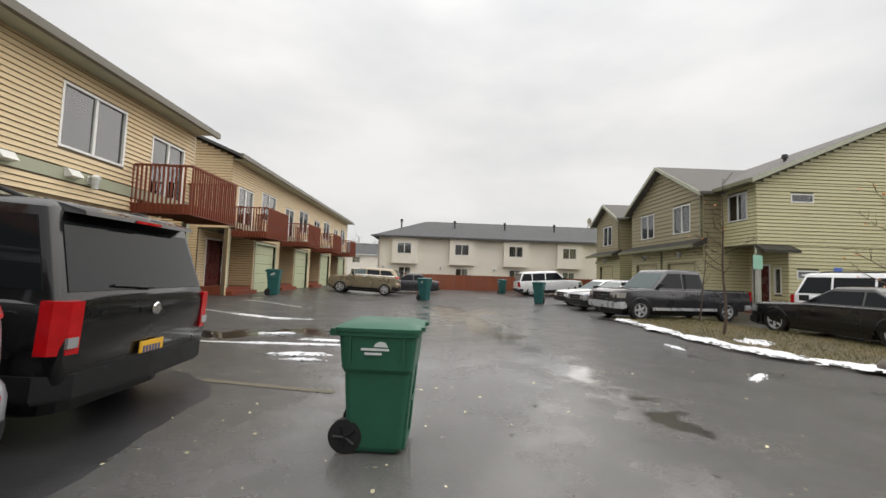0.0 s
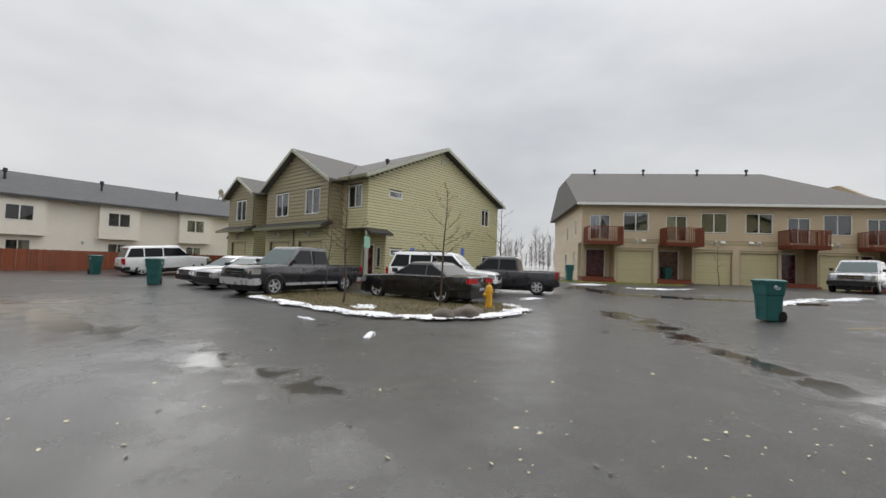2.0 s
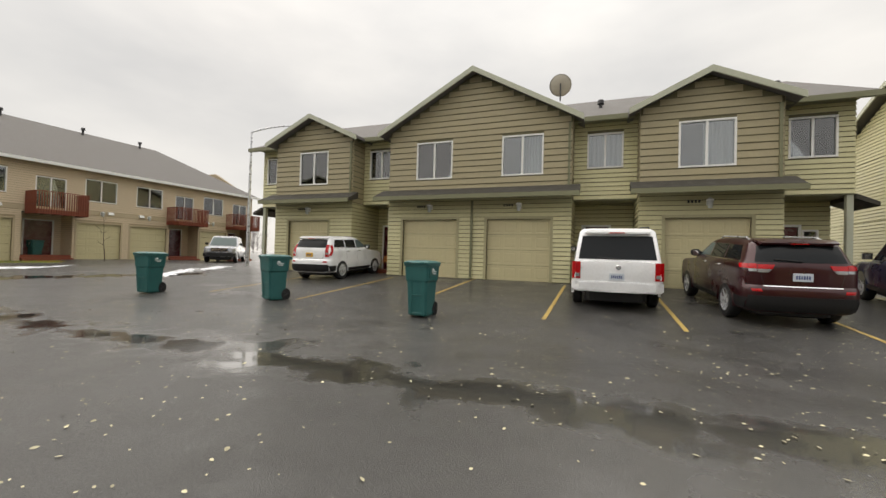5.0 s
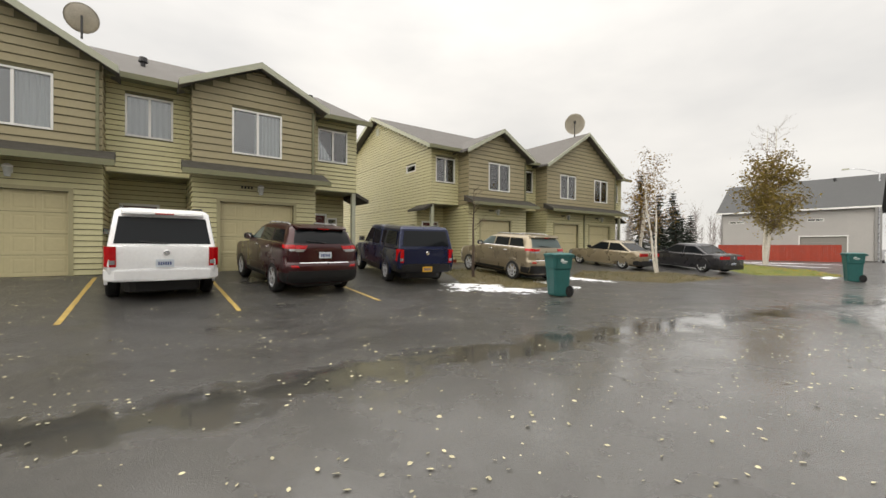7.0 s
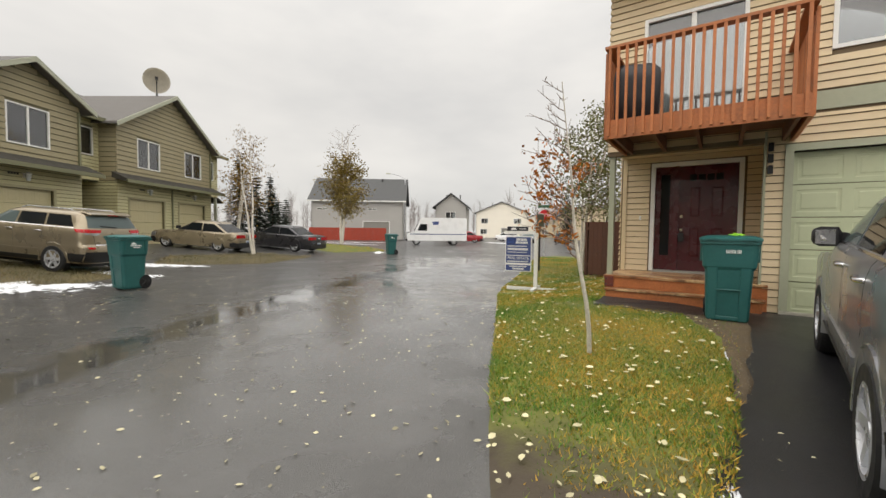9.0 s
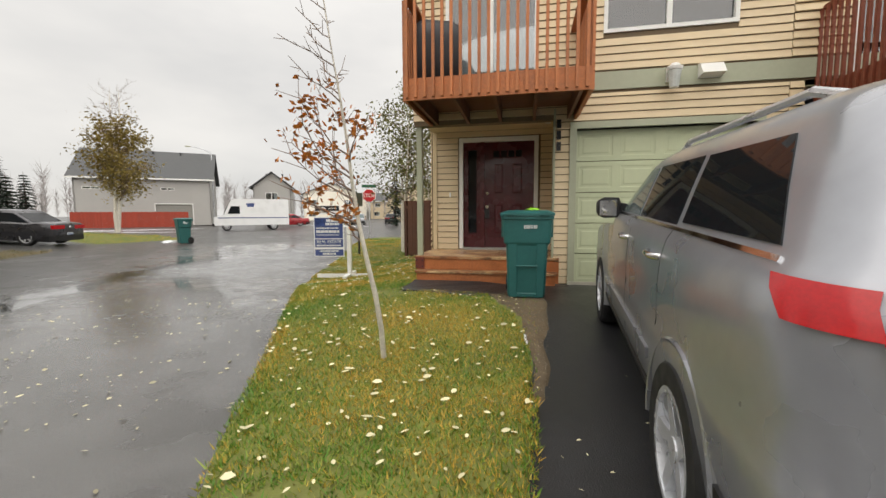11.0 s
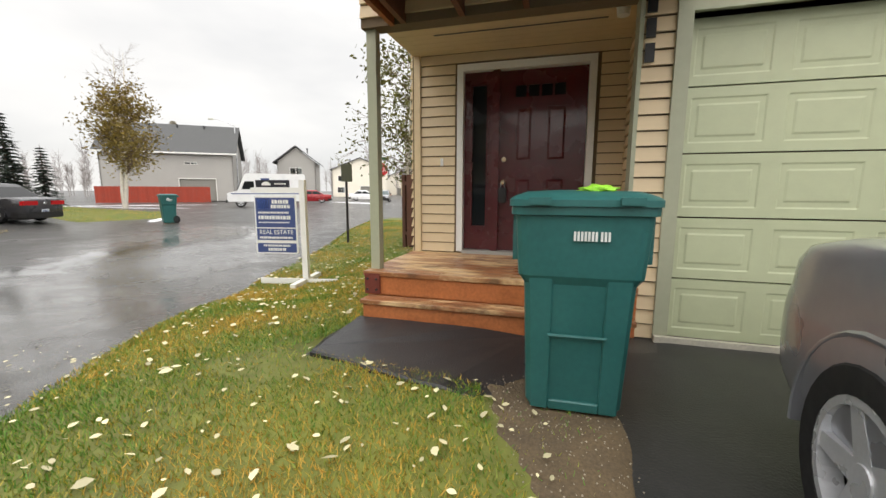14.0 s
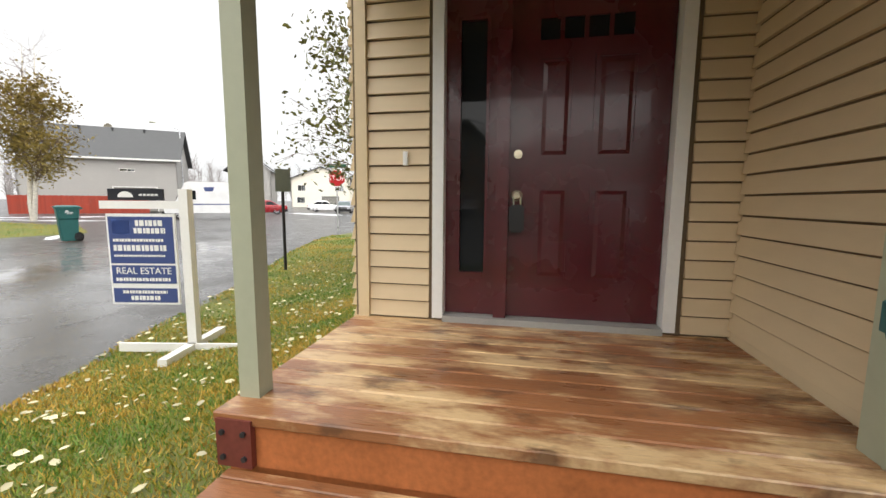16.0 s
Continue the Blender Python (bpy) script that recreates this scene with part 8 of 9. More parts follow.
def step_van(m):
    t = thing("delivery_van", m, "white boxy delivery van with a blue stripe on the road", "van")
    L, W, H = 6.0, 2.1, 2.75
    F = L / 2
    bm = bmesh.new()
    prof = [(-F, 0.45), (F - 0.1, 0.45), (F, 0.55), (F, 1.15), (F - 0.75, 1.35), (F - 1.15, 2.25), (F - 1.35, H - 0.1), (F - 1.6, H), (-F + 0.1, H), (-F, H - 0.1)]
    prism(bm, prof, -W / 2, W / 2)
    b = part("body", bm, P_WHITE, t)
    carved(b, [(x, s * (W / 2 - 0.3), s * (W / 2 + 0.2), 0.38, 0.46) for x in (F - 0.95, -F + 1.3) for s in (-1, 1)])
    b.data.materials.clear()
    b.data.materials.append(P_WHITE)
    tyre, rim, drum = wheel_meshes(0.38, "six")
    for x in (F - 0.95, -F + 1.3):
        for sg in (-1, 1):
            w = new("wheel", tyre)
            w.parent, w.matrix_local = t, pose(x, sg * (W / 2 - 0.12), 0.38, 0, 0, 0 if sg > 0 else 180)
            for nm, q in (("rim", rim), ("brake_drum", drum)):
                o = new(nm, q)
                o.parent = w
    for sg in (-1, 1):
        bm = bmesh.new()
        prism(bm, [(F - 1.05, 1.45), (F - 1.32, 2.1), (F - 2.0, 2.1), (F - 2.0, 1.45)], sg * W / 2 - 0.01, sg * W / 2 + 0.01)
        part("side_window", bm, TINT, t)
        bm = bmesh.new()
        box(bm, -F + 0.1, F - 0.3, sg * W / 2 - 0.006, sg * W / 2 + 0.006, 1.06, 1.14)
        part("stripe", bm, BLUE, t)
        bm = bmesh.new()
        prism(bm, [(F - 2.6, 2.05), (F - 2.5, 2.35), (F - 3.2, 2.38), (F - 3.1, 2.05)], sg * W / 2 - 0.006, sg * W / 2 + 0.006)
        part("emblem", bm, BLUE, t)
    bm = bmesh.new()
    q = [(F - 0.78, -0.9, 1.42), (F - 0.78, 0.9, 1.42), (F - 1.12, 0.9, 2.2), (F - 1.12, -0.9, 2.2)]
    hexa(bm, [Vector(p) for p in q] + [Vector(p) + Vector((0.05, 0, 0.02)) for p in q])
    part("windscreen", bm, TINT, t)
    bm = bmesh.new()
    box(bm, F - 0.02, F + 0.12, -W / 2, W / 2, 0.4, 0.6)
    part("bumper", bm, BLACKP, t)
    for sg in (-1, 1):
        bm = bmesh.new()
        tube(bm, (F - 0.02, sg * 0.75, 0.9), (F + 0.03, sg * 0.75, 0.9), 0.1, 0.09, 12)
        part("headlamp", bm, LENS_C, t)


step_van(park(-33.83, -24.43, -49.6))

# ---- paint lines, snow, leaves ----
LINE_Y = mat("worn_yellow_line", srgb(170, 144, 78), 0.6, var=0.5, scale=8, bump=0.3, bscale=60)
LINE_F = mat("faint_worn_line", srgb(96, 90, 74), 0.6, var=0.5, scale=8)
LINE_W = mat("worn_white_line", srgb(196, 196, 190), 0.6, var=0.3, scale=8)


def painted_line(x0, y0, x1, y1, w, material, label):
    n = 14
    a, b = Vector((x0, y0)), Vector((x1, y1))
    s = (b - a).orthogonal().normalized() * w / 2
    vs, fs = [], []
    for i in range(n + 1):
        p = a + (b - a) * i / n
        for q in (p + s * (1 + 0.3 * noise.noise((p.x * 5, p.y * 5, 0))), p - s * (1 + 0.3 * noise.noise((p.x * 5, p.y * 5, 3)))):
            vs.append((q.x, q.y, gz(q.x, q.y) + 0.006))
    for i in range(n):
        fs.append((2 * i, 2 * i + 1, 2 * i + 3, 2 * i + 2))
    me = bpy.data.meshes.new("parking_line")
    me.from_pydata(vs, [], fs)
    me.materials.append(material)
    tagged(new("parking_line", me), label, "line", "parking lines", "structure")


for x, y, k in ((11.18, -3.08, 5.4), (9.85, -6.67, 4.2), (5.81, -6.74, 5.6), (3.62, -8.16, 5.2), (1.05, -9.7, 4.6), (13.99, -1.3, 5.0)):
    painted_line(x, y, x + G2N.x * k, y + G2N.y * k, 0.085, LINE_Y, "worn yellow parking line on wet asphalt")
for x0, y0, x1, y1, mt in ((-7.2, 11.6, -4.1, 11.25, LINE_W), (-6.6, 7.6, -1.9, 7.5, LINE_W), (-2.9, 4.95, -1.2, 4.6, LINE_F), (-7.4, 15.2, -4.6, 14.9, LINE_W)):
    painted_line(x0, y0, x1, y1, 0.11, mt, "faded parking line with wet snow along it")


def snow_patch(cx, cy, rx, ry, rz, seed, h=0.03, thr=0.0, lift=0.0):
    """Thin, broken snow with an uneven rim."""
    n, vs, fs, ids = 34, [], [], {}
    R = Matrix.Rotation(radians(rz), 2)

    def height(u, v):
        return 1 - (u * u + v * v) + 0.9 * noise.noise((u * 2.2 + seed, v * 2.2, seed * 1.7)) + 0.6 * noise.noise((u * 6 + seed, v * 6, seed)) + 0.7 * noise.noise((u * 15 + seed, v * 9, seed * 2)) - thr

    def vid(i, j):
        if (i, j) not in ids:
            u, v = (i / n * 2 - 1) * 1.25, (j / n * 2 - 1) * 1.25
            p = R @ Vector((u * rx, v * ry))
            ids[i, j] = len(vs)
            vs.append((cx + p.x, cy + p.y, gz(cx + p.x, cy + p.y) + lift + min(h, max(0.0, height(u, v) * h * 1.6)) + 0.004))
        return ids[i, j]
    for i in range(n):
        for j in range(n):
            u, v = ((i + 0.5) / n * 2 - 1) * 1.25, ((j + 0.5) / n * 2 - 1) * 1.25
            if height(u, v) > 0.05:
                fs.append((vid(i, j), vid(i + 1, j), vid(i + 1, j + 1), vid(i, j + 1)))
    if not fs:
        return
    me = bpy.data.meshes.new("snow_patch")
    me.from_pydata(vs, [], fs)
    me.polygons.foreach_set("use_smooth", [True] * len(me.polygons))
    me.materials.append(SNOW)
    tagged(new("snow_patch", me), "thin patch of old melting snow on the ground", "snow", "snow patches", "structure")


for i, q in enumerate(((6.41, 13.5, 0.9, 0.35, 80), (6.32, 11.51, 1.3, 0.35, 85), (6.37, 9.52, 1.3, 0.4, 88), (6.68, 7.83, 1.1, 0.5, 110), (7.57, 6.52, 1.2, 0.5, 140), (8.97, 5.94, 1.3, 0.5, 170), (10.58, 6.06, 1.0, 0.4, 10), (11.69, 6.85, 0.6, 0.3, 50), (7.5, 9.32, 0.7, 0.4, 60))):
    snow_patch(*q, seed=i * 3.1, thr=0.35, lift=0.055, h=0.03)
for i, q in enumerate(((21, -0.56, 2.2, 0.6, -25), (22.48, -2.17, 1.4, 0.5, -30), (-1.69, -12.6, 1.5, 1.0, 30), (-2.68, -12, 1.2, 0.5, 10), (-4.38, -13.81, 1.0, 0.6, -60), (-5.58, -15.61, 2.0, 0.6, -20), (-18.79, -18.01, 1.3, 0.3, 40), (27.04, 5.29, 2.0, 0.5, -60), (25.69, 9.26, 1.4, 0.4, -50), (15.51, 8.1, 1.0, 0.4, 0), (-22.89, -31.08, 8, 0.7, -30), (-31.81, -36.17, 6, 0.6, -50), (-2.15, -0.29, 0.5, 0.10, 10), (-2.75, -0.24, 0.35, 0.07, 5), (-1.75, -0.56, 0.4, 0.16, 40), (-3.46, 8.76, 0.5, 0.12, 10), (-2.27, 8.04, 0.6, 0.12, -5), (-2.3, 6.64, 0.55, 0.16, 0), (-2.1, 6.23, 0.4, 0.1, 0), (-4.72, 11.48, 1.2, 0.12, -5), (-2.78, 7.54, 1.3, 0.10, 0), (-5.6, -0.26, 0.25, 0.05, 0), (5.11, 8.53, 0.4, 0.1, 90), (4.86, 5.95, 0.5, 0.1, 40), (-45.85, -22.32, 6, 1.2, 60))):
    snow_patch(*q, seed=50 + i * 2.7, thr=0.4, h=0.025)

LEAFM = mat("fallen_birch_leaf", srgb(180, 173, 142), 0.6, var=0.45, scale=1.0, island=-0.9)
LEAFP = mat("pale_fallen_leaf", srgb(206, 198, 160), 0.6, var=0.3, scale=1.0, island=-0.9)
rng = random.Random(7)


def leaf(vs, fs, x, y, z, s, ang, tilt):
    c, n = math.cos(ang), math.sin(ang)
    k = len(vs)
    for u, v, w in ((-s, 0, 0), (-s * 0.45, s * 0.44, tilt * 0.8 * s), (s * 0.25, s * 0.46, tilt * s), (s, 0, tilt * 0.4 * s), (s * 0.25, -s * 0.46, 0.0), (-s * 0.45, -s * 0.44, 0.0)):
        vs.append((x + u * c - v * n, y + u * n + v * c, z + w + 0.004))
    fs.append((k, k + 1, k + 2, k + 3, k + 4, k + 5))


lawn_in = in_poly(LAWN)
for name, material, count, area, lab in (("lawn_leaves", LEAFP, 1500, (-16, -1.6, -8, 0), "pale fallen leaves lying on the lawn"), ("paving_leaves", LEAFM, 5000, (-14, 13, -12, 9), "small wet yellow leaves scattered on the asphalt")):
    vs, fs = [], []
    while len(fs) < count:
        x, y = rng.uniform(area[0], area[1]), rng.uniform(area[2], area[3])
        inl = lawn_in(x, y)
        if (name == "lawn_leaves") != inl or (inl and x < -9.7 and y > -2.1):
            continue
        if not inl and y > 0.5 and rng.random() < 0.75:
            continue
        if not inl and (x < -7.1 or noise.noise((x * 0.35, y * 0.35, 2)) < rng.uniform(-0.6, 0.35)):
            continue
        leaf(vs, fs, x, y, gz(x, y) + (0.05 + rng.random() * 0.02 if inl else 0.004), rng.choice((rng.uniform(0.012, 0.03), rng.uniform(0.015, 0.034), rng.uniform(0.03, 0.05))) * (0.85 if inl else 0.6), rng.uniform(0, 6.3), rng.uniform(0.05, 0.5))
    me = bpy.data.meshes.new(name)
    me.from_pydata(vs, [], fs)
    me.materials.append(material)
    tagged(new(name, me), lab, "leaves", kind="stuff")

# ---- grass ----


def grass_material(name, a, b, c):
    m = bpy.data.materials.new(name)
    m.use_nodes = True
    n, l = m.node_tree.nodes, m.node_tree.links
    p = n["Principled BSDF"]
    p.inputs["Roughness"].default_value = 0.6
    geo = n.new("ShaderNodeNewGeometry")
    no = n.new("ShaderNodeTexNoise")
    no.inputs["Scale"].default_value, no.inputs["Detail"].default_value = 0.8, 5
    l.new(geo.outputs["Position"], no.inputs["Vector"])
    ad = n.new("ShaderNodeMath")
    ad.operation, ad.inputs[1].default_value = "MULTIPLY_ADD", 0.35
    l.new(geo.outputs["Random Per Island"], ad.inputs[0])
    sh = n.new("ShaderNodeMath")
    sh.operation, sh.inputs[1].default_value = "SUBTRACT", 0.17
    l.new(no.outputs["Fac"], sh.inputs[0])
    l.new(sh.outputs[0], ad.inputs[2])
    r = n.new("ShaderNodeValToRGB")
    r.color_ramp.elements[0].position, r.color_ramp.elements[0].color = 0.38, a
    r.color_ramp.elements[1].position, r.color_ramp.elements[1].color = 0.64, c
    e = r.color_ramp.elements.new(0.5)
    e.color = b
    l.new(ad.outputs[0], r.inputs[0])
    l.new(r.outputs[0], p.inputs["Base Color"])
    return m


GRASS_B = grass_material("lawn_blade", srgb(84, 126, 38), srgb(140, 146, 52), srgb(196, 156, 64))
GRASS_D = grass_material("dead_blade", srgb(82, 84, 44), srgb(112, 102, 60), srgb(142, 126, 86))


dirt_in = in_poly(DIRT)
vs, fs = [], []
while len(fs) < 2400:
    x, y, r = rng.uniform(-7.2, -4.3), rng.uniform(-0.8, 0.03), rng.uniform(0.002, 0.008)
    if dirt_in(x, y):
        k, z, a = len(vs), gz(x, y) + 0.042, rng.uniform(0, 6.3)
        vs += [(x + r * math.cos(a + i * 1.57), y + r * math.sin(a + i * 1.57) * 0.7, z) for i in range(4)] + [(x, y, z + r * 0.8)]
        fs += [(k + i, k + (i + 1) % 4, k + 4) for i in range(4)]
me = bpy.data.meshes.new("grit")
me.from_pydata(vs, [], fs)
me.materials.append(mat("pale_grit", srgb(150, 142, 126), 0.8, var=0.3, scale=2.0, island=-0.7))
tagged(new("grit", me), "loose pale grit on the bare dirt", "grit", kind="stuff")


def grass(name, inside, area, count, near, h0, h1, lift, material, label):
    """Blades of grass, thicker near a point of the plan."""
    rs = np.random.RandomState(3)
    vs, fs = [], []
    while len(fs) < count:
        x, y = rs.uniform(area[0], area[1]), rs.uniform(area[2], area[3])
        d = math.hypot(x - near[0], y - near[1])
        if not inside(x, y) or rs.rand() > min(1, (near[2] / max(d, 0.1)) ** 1.5):
            continue
        if x < -9.75 and y > -2.15:
            continue
        if name == "lawn_grass" and x + 2.9 + 0.9 * noise.noise((x * 1.3, y * 1.3, 4)) > 0.35 * (y + 1.0) + rs.rand() * 1.4 - 0.7:
            continue
        if name == "lawn_grass" and noise.noise((x * 0.8, y * 0.8, 9)) > 0.42 and rs.rand() < 0.7:
            continue
        if name == "lawn_grass" and dirt_in(x, y) and rs.rand() < 0.92:
            continue
        h, a = rs.uniform(h0, h1), rs.uniform(0, 6.3)
        w = rs.uniform(0.0022, 0.0045) * (1 + d / 5)
        bx, by = rs.normal(0, 0.5) * h, rs.normal(0, 0.5) * h
        z, k = gz(x, y) + lift, len(vs)
        dx, dy = math.cos(a) * w, math.sin(a) * w
        vs += [(x - dx, y - dy, z), (x + dx, y + dy, z), (x + bx, y + by, z + h)]
        fs.append((k, k + 1, k + 2))
    me = bpy.data.meshes.new(name)
    me.from_pydata(vs, [], fs)
    me.materials.append(material)
    tagged(new(name, me), label, "grass", kind="stuff")


grass("lawn_grass", lawn_in, (-22, -1.5, -8.6, 0.2), 150000, (-6.5, -2.0, 3.0), 0.018, 0.048, 0.028, GRASS_B, "short green and yellow autumn grass")
grass("island_grass", in_poly(ISLAND), (5.8, 12.2, 5.8, 16), 16000, (8.5, 9.5, 9), 0.04, 0.10, 0.05, GRASS_D, "dead brown grass on the parking island")
STRIPS = ([(-1.19, -12.9), (-2.98, -12.3), (-4.58, -13.41), (-2.38, -17.2), (-0.59, -16.6)], [(-5.58, -15.61), (-9.56, -15.22), (-13.53, -17.46), (-12.16, -19.43), (-7.37, -18.61)], [(-16.7, -19.68), (-20.39, -18.73), (-24.36, -24.64), (-21.89, -30.08), (-17.71, -24.56)], [(24.98, 13.67), (27.48, 9.36), (30.63, 4.37), (31.64, 4.96), (28.29, 9.95), (26.99, 14.15)])
for i, poly in enumerate(STRIPS):
    xs2, ys2 = [p[0] for p in poly], [p[1] for p in poly]
    sheet("lawn_strip", in_poly(poly), min(xs2), max(xs2), min(ys2), max(ys2), 0.3, 0.03, ISLE if i < 2 else GRASS, "thin autumn lawn strip by the parking bays", category="lawn", poly=poly)
    grass("strip_grass", in_poly(poly), (min(xs2), max(xs2), min(ys2), max(ys2)), 5000, (sum(xs2) / len(xs2), sum(ys2) / len(ys2), 8), 0.05, 0.12, 0.02, GRASS_D if i < 2 else GRASS_B, "tufts of autumn grass")

# ---- trees ----
BARK_W = mat("white_birch_bark", srgb(206, 200, 188), 0.8, var=0.3, scale=5, bump=0.3, bscale=25, stretch=(1, 1, 3))
BARK_D = mat("brown_bark", srgb(84, 70, 60), 0.85, var=0.3, scale=6, bump=0.4, bscale=25)
BARK_G = mat("grey_brown_twig", srgb(122, 104, 92), 0.85, var=0.25, scale=6)
LV_ORANGE = mat("orange_leaf", srgb(196, 122, 52), 0.6, var=0.4, scale=2.0, island=-0.9)
LV_OLIVE = mat("yellow_olive_leaf", srgb(156, 138, 78), 0.6, var=0.3, scale=0.8, island=-0.9)
LV_YELLOW = mat("yellow_leaf", srgb(150, 118, 34), 0.6, var=0.4, scale=0.8, island=-0.9)
LV_GREEN = mat("dull_green_leaf", srgb(122, 124, 72), 0.6, var=0.4, scale=0.8, island=-0.9)
NEEDLE = mat("spruce_needle", srgb(44, 56, 44), 0.7, var=0.4, scale=2.0, island=-0.8)


def tree(m, label, h, r, bark, leaves=None, count=0, lean=(0, 0), stems=1, spread=0.5, limbs=14, first=0.35, leaf_size=0.05, seed=1, twigs=3, hang=0.0, leaf_zone=(0, 1), side=None):
    """A tapered trunk with limbs and twigs, and a crown of single leaves at the twigs."""
    t = thing("tree", m, label, "tree")
    q = random.Random(seed)
    tr, tips, bm2 = bmesh.new(), [], bmesh.new()
    for s in range(stems):
        a0 = q.uniform(0, 6.3)
        out = 0.0 if stems == 1 else 0.16 * h
        p, pts = Vector((math.cos(a0) * 0.1 * (stems > 1), math.sin(a0) * 0.1 * (stems > 1), -0.05)), []
        hh = h * q.uniform(0.85, 1.0) if stems > 1 else h
        n = 9
        for k in range(n + 1):
            f = k / n
            x = p.x + lean[0] * f + out * math.cos(a0) * f ** 1.3 + 0.02 * h * noise.noise((f * 3 + s, seed, 0))
            y = p.y + lean[1] * f + out * math.sin(a0) * f ** 1.3 + 0.02 * h * noise.noise((f * 3 + s, seed, 5))
            pts.append(Vector((x, y, p.z + hh * f)))
        for k in range(n):
            tube(tr, pts[k], pts[k + 1], max(0.006, r * (1 - k / n) ** 0.8), max(0.005, r * (1 - (k + 1) / n) ** 0.8), 8, caps=False)
        for j in range(limbs):
            f = first + (0.97 - first) * (j + q.random()) / limbs
            i = min(n - 1, int(f * n))
            b = pts[i].lerp(pts[i + 1], f * n - i)
            a, ln = q.uniform(0, 6.3) if side is None else q.gauss(side, 1.0), spread * h * (0.42 + 0.7 * (1 - f)) * q.uniform(0.6, 1.1)
            up = q.uniform(0.35, 0.9)
            d = Vector((math.cos(a), math.sin(a), up)).normalized()
            c = b
            rr = max(0.005, r * 0.38 * (1 - f) + 0.004)
            for g in range(4):
                e = c + d * ln / 4
                tube(bm2, c, e, max(0.004, rr * (1 - g / 4.5)), max(0.003, rr * (1 - (g + 1) / 4.5)), 5, caps=False)
                tips.append((e, f))
                for _ in range(twigs):
                    td = (d + Vector((q.uniform(-1, 1), q.uniform(-1, 1), q.uniform(-0.5, 0.8) - hang))).normalized()
                    te = e + td * ln * q.uniform(0.15, 0.35)
                    tube(bm2, e, te, max(0.003, rr * 0.35), 0.002, 4, caps=False)
                    tips.append((te, f))
                d = (d + Vector((q.uniform(-0.3, 0.3), q.uniform(-0.3, 0.3), q.uniform(-0.1, 0.3) - hang))).normalized()
                c = e
    part("trunk", tr, bark, t, smooth=True)
    part("branchwork", bm2, BARK_G if bark is not BARK_D else BARK_D, t)
    if leaves and count:
        use = [p for p in tips if leaf_zone[0] <= p[1] <= leaf_zone[1]] or tips
        picks = use if len(use) < 30 else q.sample(use, int(len(use) * 0.75))
        vs, fs = [], []
        for _ in range(count):
            c, f = q.choice(picks)
            o = Vector((q.gauss(0, 1), q.gauss(0, 1), q.gauss(-0.3, 1))) * (0.028 if h > 5 else 0.009) * h
            c = c + o
            u = Vector((q.uniform(-1, 1), q.uniform(-1, 1), q.uniform(-1, 1))).normalized()
            v = u.orthogonal().normalized()
            s, k = leaf_size * q.uniform(0.6, 1.3), len(vs)
            vs += [tuple(c - u * s), tuple(c + v * s * 0.55), tuple(c + u * s), tuple(c - v * s * 0.55)]
            fs.append((k, k + 1, k + 2, k + 3))
        me = bpy.data.meshes.new("crown")
        me.from_pydata(vs, [], fs)
        me.materials.append(leaves)
        o = new("crown", me)
        o.parent = t
    return t


tree(pose(-4.94, -1.51, gz(-4.94, -1.51) + 0.03), "slender leaning young birch with clusters of orange leaves", 2.85, 0.028, BARK_W, LV_ORANGE, 520, (0.6, -0.18), 1, 0.30, 22, 0.38, 0.028, seed=4, twigs=2, leaf_zone=(0.36, 0.74), side=-1.5)
tree(pose(-15.5, -4.6, 0.03), "clump of white birches with dull green leaves", 6.4, 0.055, BARK_W, LV_GREEN, 4600, (0, 0), 5, 0.32, 14, 0.3, 0.06, seed=9, twigs=3, hang=0.25)
tree(pose(7.62, 10.51, 0.06), "bare young tree on the parking island", 4.3, 0.04, BARK_D, LV_ORANGE, 14, (0.1, 0.1), 1, 0.24, 16, 0.35, 0.04, seed=12)
tree(pose(9.33, 14.09, 0.06), "bare leaning sapling on the parking island", 3.4, 0.03, BARK_D, None, 0, (0.5, 0.2), 1, 0.22, 9, 0.4, seed=15)
tree(pose(9.59, 8.2, 0.06), "bare young tree with few leaves on the parking island", 3.7, 0.04, BARK_D, LV_ORANGE, 60, (0.1, -0.1), 1, 0.36, 12, 0.35, 0.04, seed=18)
tree(pose(-1.74, -14.6, gz(-1.75, -14.6)), "bare brown staked sapling by the champagne car", 3.3, 0.06, BARK_D, None, 0, (0, 0), 1, 0.26, 9, 0.5, seed=21)
tree(pose(-11.17, -19.02, 0.02), "half-bare birch leaning over the parked cars", 6.4, 0.06, BARK_W, LV_YELLOW, 900, (0.6, 0.0), 2, 0.24, 14, 0.3, 0.05, seed=24, hang=0.1)
tree(pose(-24.85, -28.43, 0.02), "yellowing birch on the far lawn", 11.3, 0.13, BARK_W, LV_OLIVE, 6500, (-0.6, 0.4), 2, 0.24, 34, 0.2, 0.11, seed=27, twigs=4, leaf_zone=(0.18, 0.66))
tree(pose(-14.46, -27.02, 0.02), "tall birch with yellow leaves behind the cars", 8.2, 0.1, BARK_W, LV_YELLOW, 1800, (0.2, 0.0), 2, 0.22, 18, 0.25, 0.06, seed=30, leaf_zone=(0.2, 0.8))
tree(pose(-17.97, -4.13, 0.03), "birch beyond the brown fence", 6.0, 0.07, BARK_W, LV_GREEN, 1500, (0, 0), 2, 0.22, 14, 0.3, 0.055, seed=33, hang=0.2)
tree(pose(24.19, 14.89, 0.0), "thin bare tree behind the parking bays", 6.0, 0.06, BARK_D, None, 0, (0, 0), 1, 0.25, 14, 0.3, seed=36)
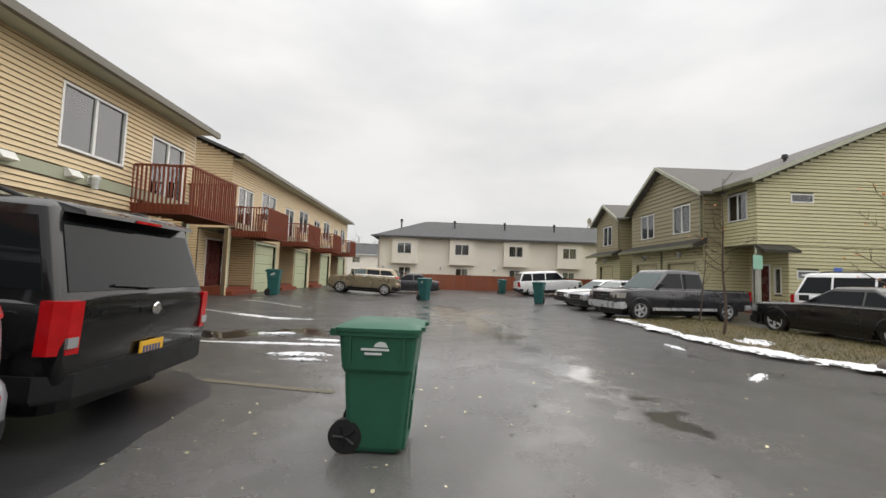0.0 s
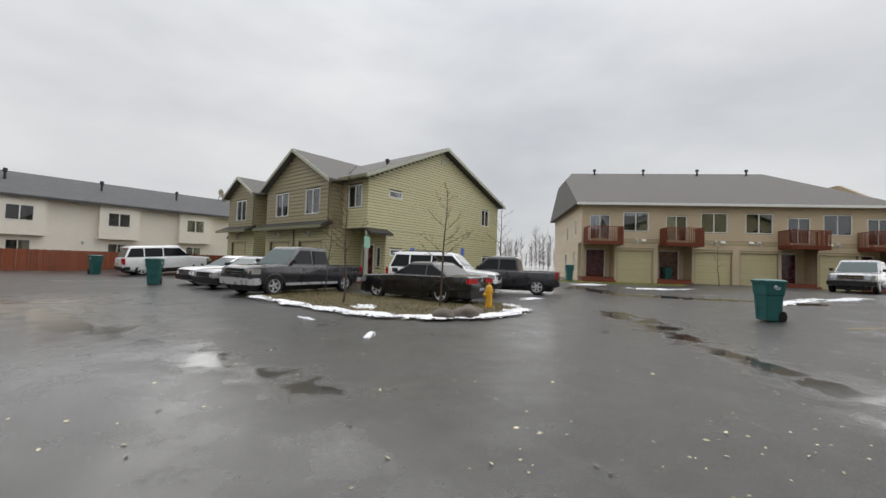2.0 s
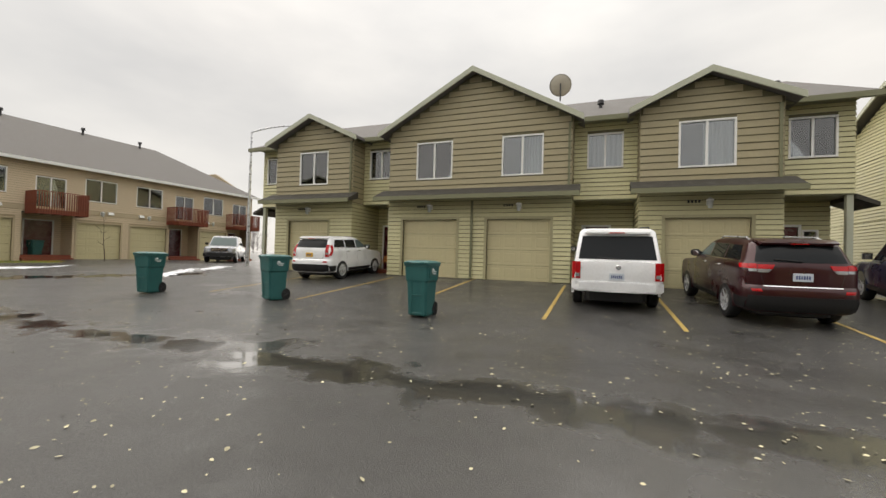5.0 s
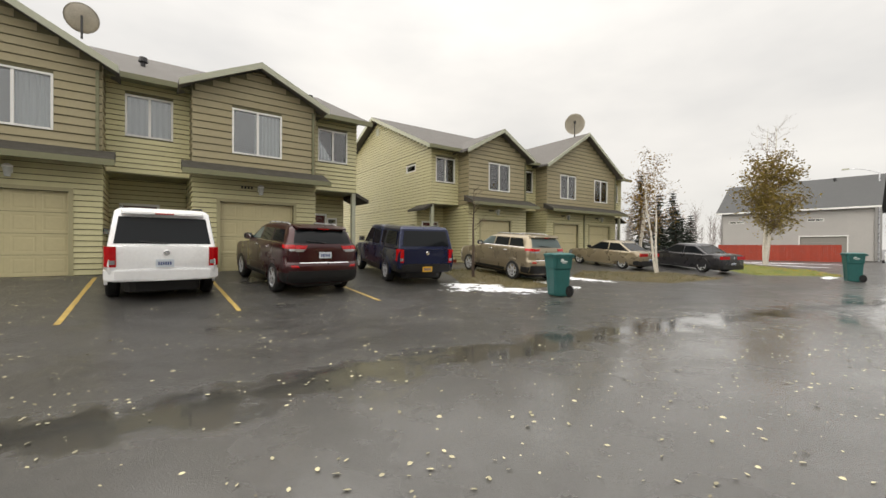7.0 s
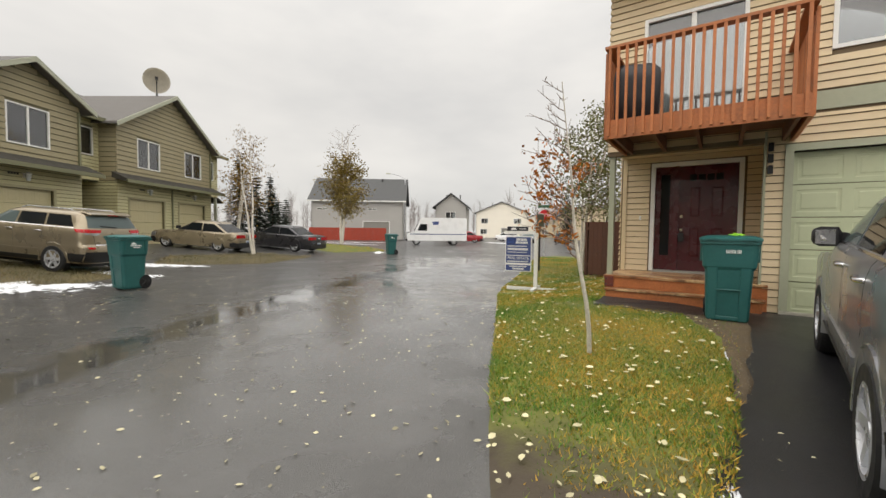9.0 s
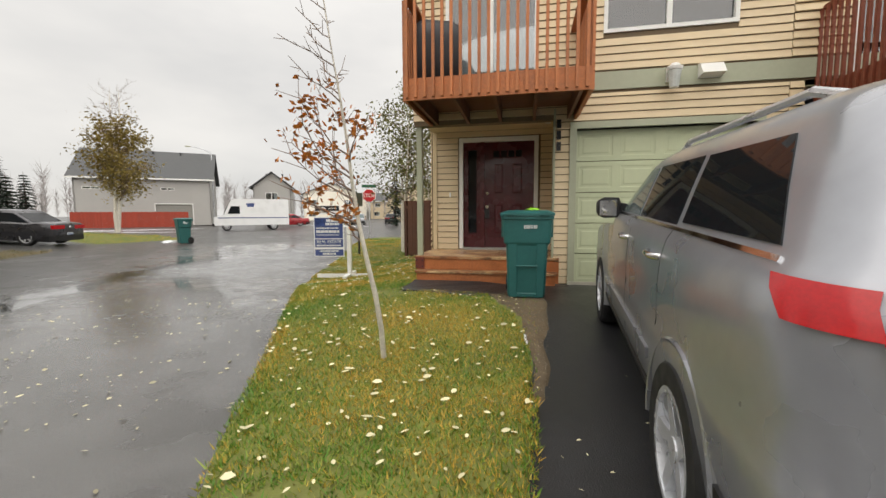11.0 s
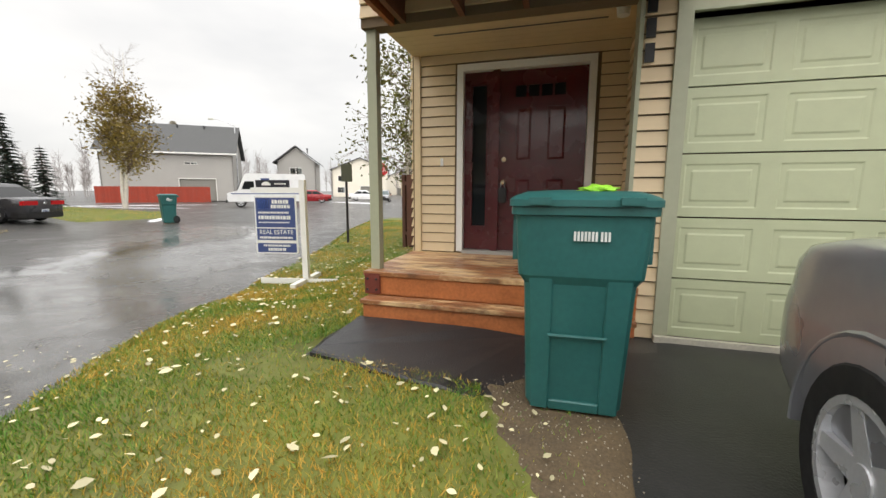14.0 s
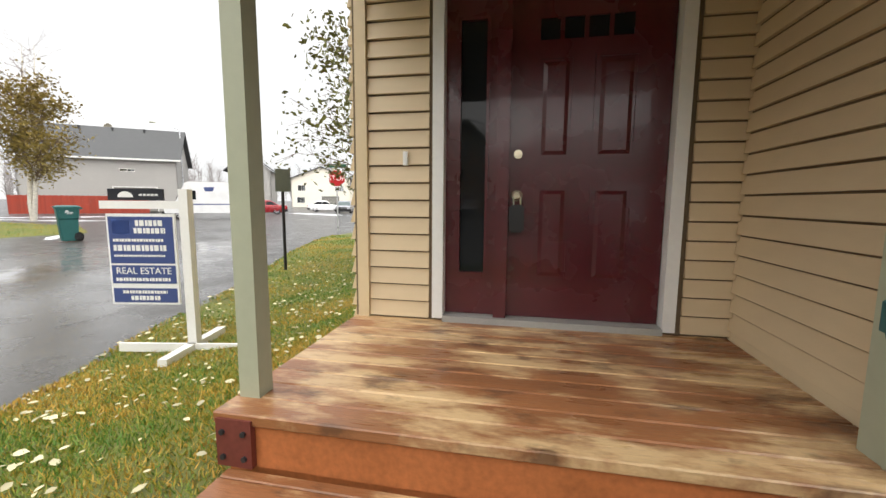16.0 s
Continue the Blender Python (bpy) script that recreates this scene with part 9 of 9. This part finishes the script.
tree(pose(30.32, 2.67, 0.2), "bare sapling before the tan row houses", 3.0, 0.03, BARK_D, None, 0, (0.2, 0.2), 1, 0.2, 8, 0.4, seed=39)


def spruce(m, label, h, w, seed):
    t = thing("spruce_tree", m, label, "spruce", "spruces")
    q = random.Random(seed)
    bm = bmesh.new()
    tube(bm, (0, 0, -0.05), (0, 0, h), 0.02 * h, 0.01, 8)
    part("trunk", bm, BARK_D, t)
    vs, fs = [], []
    levels = int(h * 4.2)
    for k in range(levels):
        f = k / levels
        z0 = h * (0.08 + 0.9 * f)
        for b in range(9):
            a, ln = q.uniform(0, 6.3), w * (1 - f) ** 0.85 * q.uniform(0.6, 1.1) + 0.05
            for g in range(6):
                s = ln * (g + 0.5) / 6
                c = Vector((math.cos(a) * s, math.sin(a) * s, z0 - 0.28 * s + 0.05 * s * s / max(ln, 0.1)))
                for _ in range(3):
                    u = Vector((math.cos(a) + q.uniform(-0.8, 0.8), math.sin(a) + q.uniform(-0.8, 0.8), q.uniform(-0.7, 0.1))) * 0.22 * (0.5 + 0.5 * (1 - f)) * 1.5
                    v = Vector((-math.sin(a), math.cos(a), q.uniform(-0.3, 0.3))) * 0.075
                    n = len(vs)
                    vs += [tuple(c - v), tuple(c + v), tuple(c + u)]
                    fs.append((n, n + 1, n + 2))
    me = bpy.data.meshes.new("needles")
    me.from_pydata(vs, [], fs)
    me.materials.append(NEEDLE)
    o = new("needles", me)
    o.parent = t


for i, (x, y, h) in enumerate(((-17.45, -29.53, 5.6), (-19.73, -31.05, 4.6), (-21.91, -33.56, 4.2), (-20.45, -37.53, 8.6), (-23.91, -38.06, 7.0), (-27.38, -40.58, 5.0), (-13.95, -33.02, 5.0), (-45.9, -14.82, 6.0))):
    spruce(pose(x, y, 0.0), "dark green spruce behind the parked cars", h, h * 0.24, 60 + i)

# far bare woods behind the houses, paled in colour to stand for haze
q = random.Random(11)
WOOD = mat("hazed_bare_woods", srgb(150, 144, 142), 0.9, var=0.25, scale=0.3, island=-0.5)
vs, fs = [], []
for i in range(520):
    az = radians(q.choice((q.uniform(95, 165), q.uniform(95, 165), q.uniform(-75, -45), q.uniform(-15, 25), q.uniform(-105, -80))))
    d = q.uniform(105, 165)
    bx, by, h = -math.sin(az) * d, math.cos(az) * d, q.uniform(6, 12)
    for k in range(70):
        z0 = h * q.uniform(0.15, 0.9) if k else 0
        a, ln = q.uniform(0, 6.3), h * q.uniform(0.12, 0.3)
        w = 0.035 if k else 0.06
        dx, dy = (math.cos(a) * ln * 0.6, math.sin(a) * ln * 0.6) if k else (0, 0)
        zt = z0 + ln * q.uniform(0.5, 1.2) if k else h
        n = len(vs)
        vs += [(bx - by / d * -w, by + bx / d * -w, z0), (bx + by / d * -w, by - bx / d * -w, z0), (bx + dx, by + dy, zt)]
        fs.append((n, n + 1, n + 2))
me = bpy.data.meshes.new("far_woods")
me.from_pydata(vs, [], fs)
me.materials.append(WOOD)
tagged(new("far_woods", me), "bare woods behind the far houses, haze mixed into their colour", "woods", kind="stuff")


# orange flowers on a porch
FP = thing("flower_pot", GREEN_1 @ pose(7.3, 1.35, 0.15), "pot of orange autumn flowers on a porch step", "flower pot")
bm = bmesh.new()
tube(bm, (0, 0, 0), (0, 0, 0.3), 0.15, 0.2, 14)
part("pot", bm, CEDAR_M, FP)
q = random.Random(5)
vs, fs = [], []
for i in range(420):
    d = Vector((q.gauss(0, 1), q.gauss(0, 1), abs(q.gauss(0, 1)))).normalized() * 0.36 * q.uniform(0.7, 1)
    u = Vector((q.uniform(-1, 1), q.uniform(-1, 1), q.uniform(-1, 1))).normalized()
    v = u.orthogonal().normalized()
    c, k = Vector((d.x, d.y, 0.36 + d.z)), len(vs)
    vs += [tuple(c - u * 0.04), tuple(c + v * 0.03), tuple(c + u * 0.04), tuple(c - v * 0.03)]
    fs.append((k, k + 1, k + 2, k + 3))
me = bpy.data.meshes.new("flowers")
me.from_pydata(vs, [], fs)
me.materials.append(LV_ORANGE)
o = new("flowers", me)
o.parent = FP
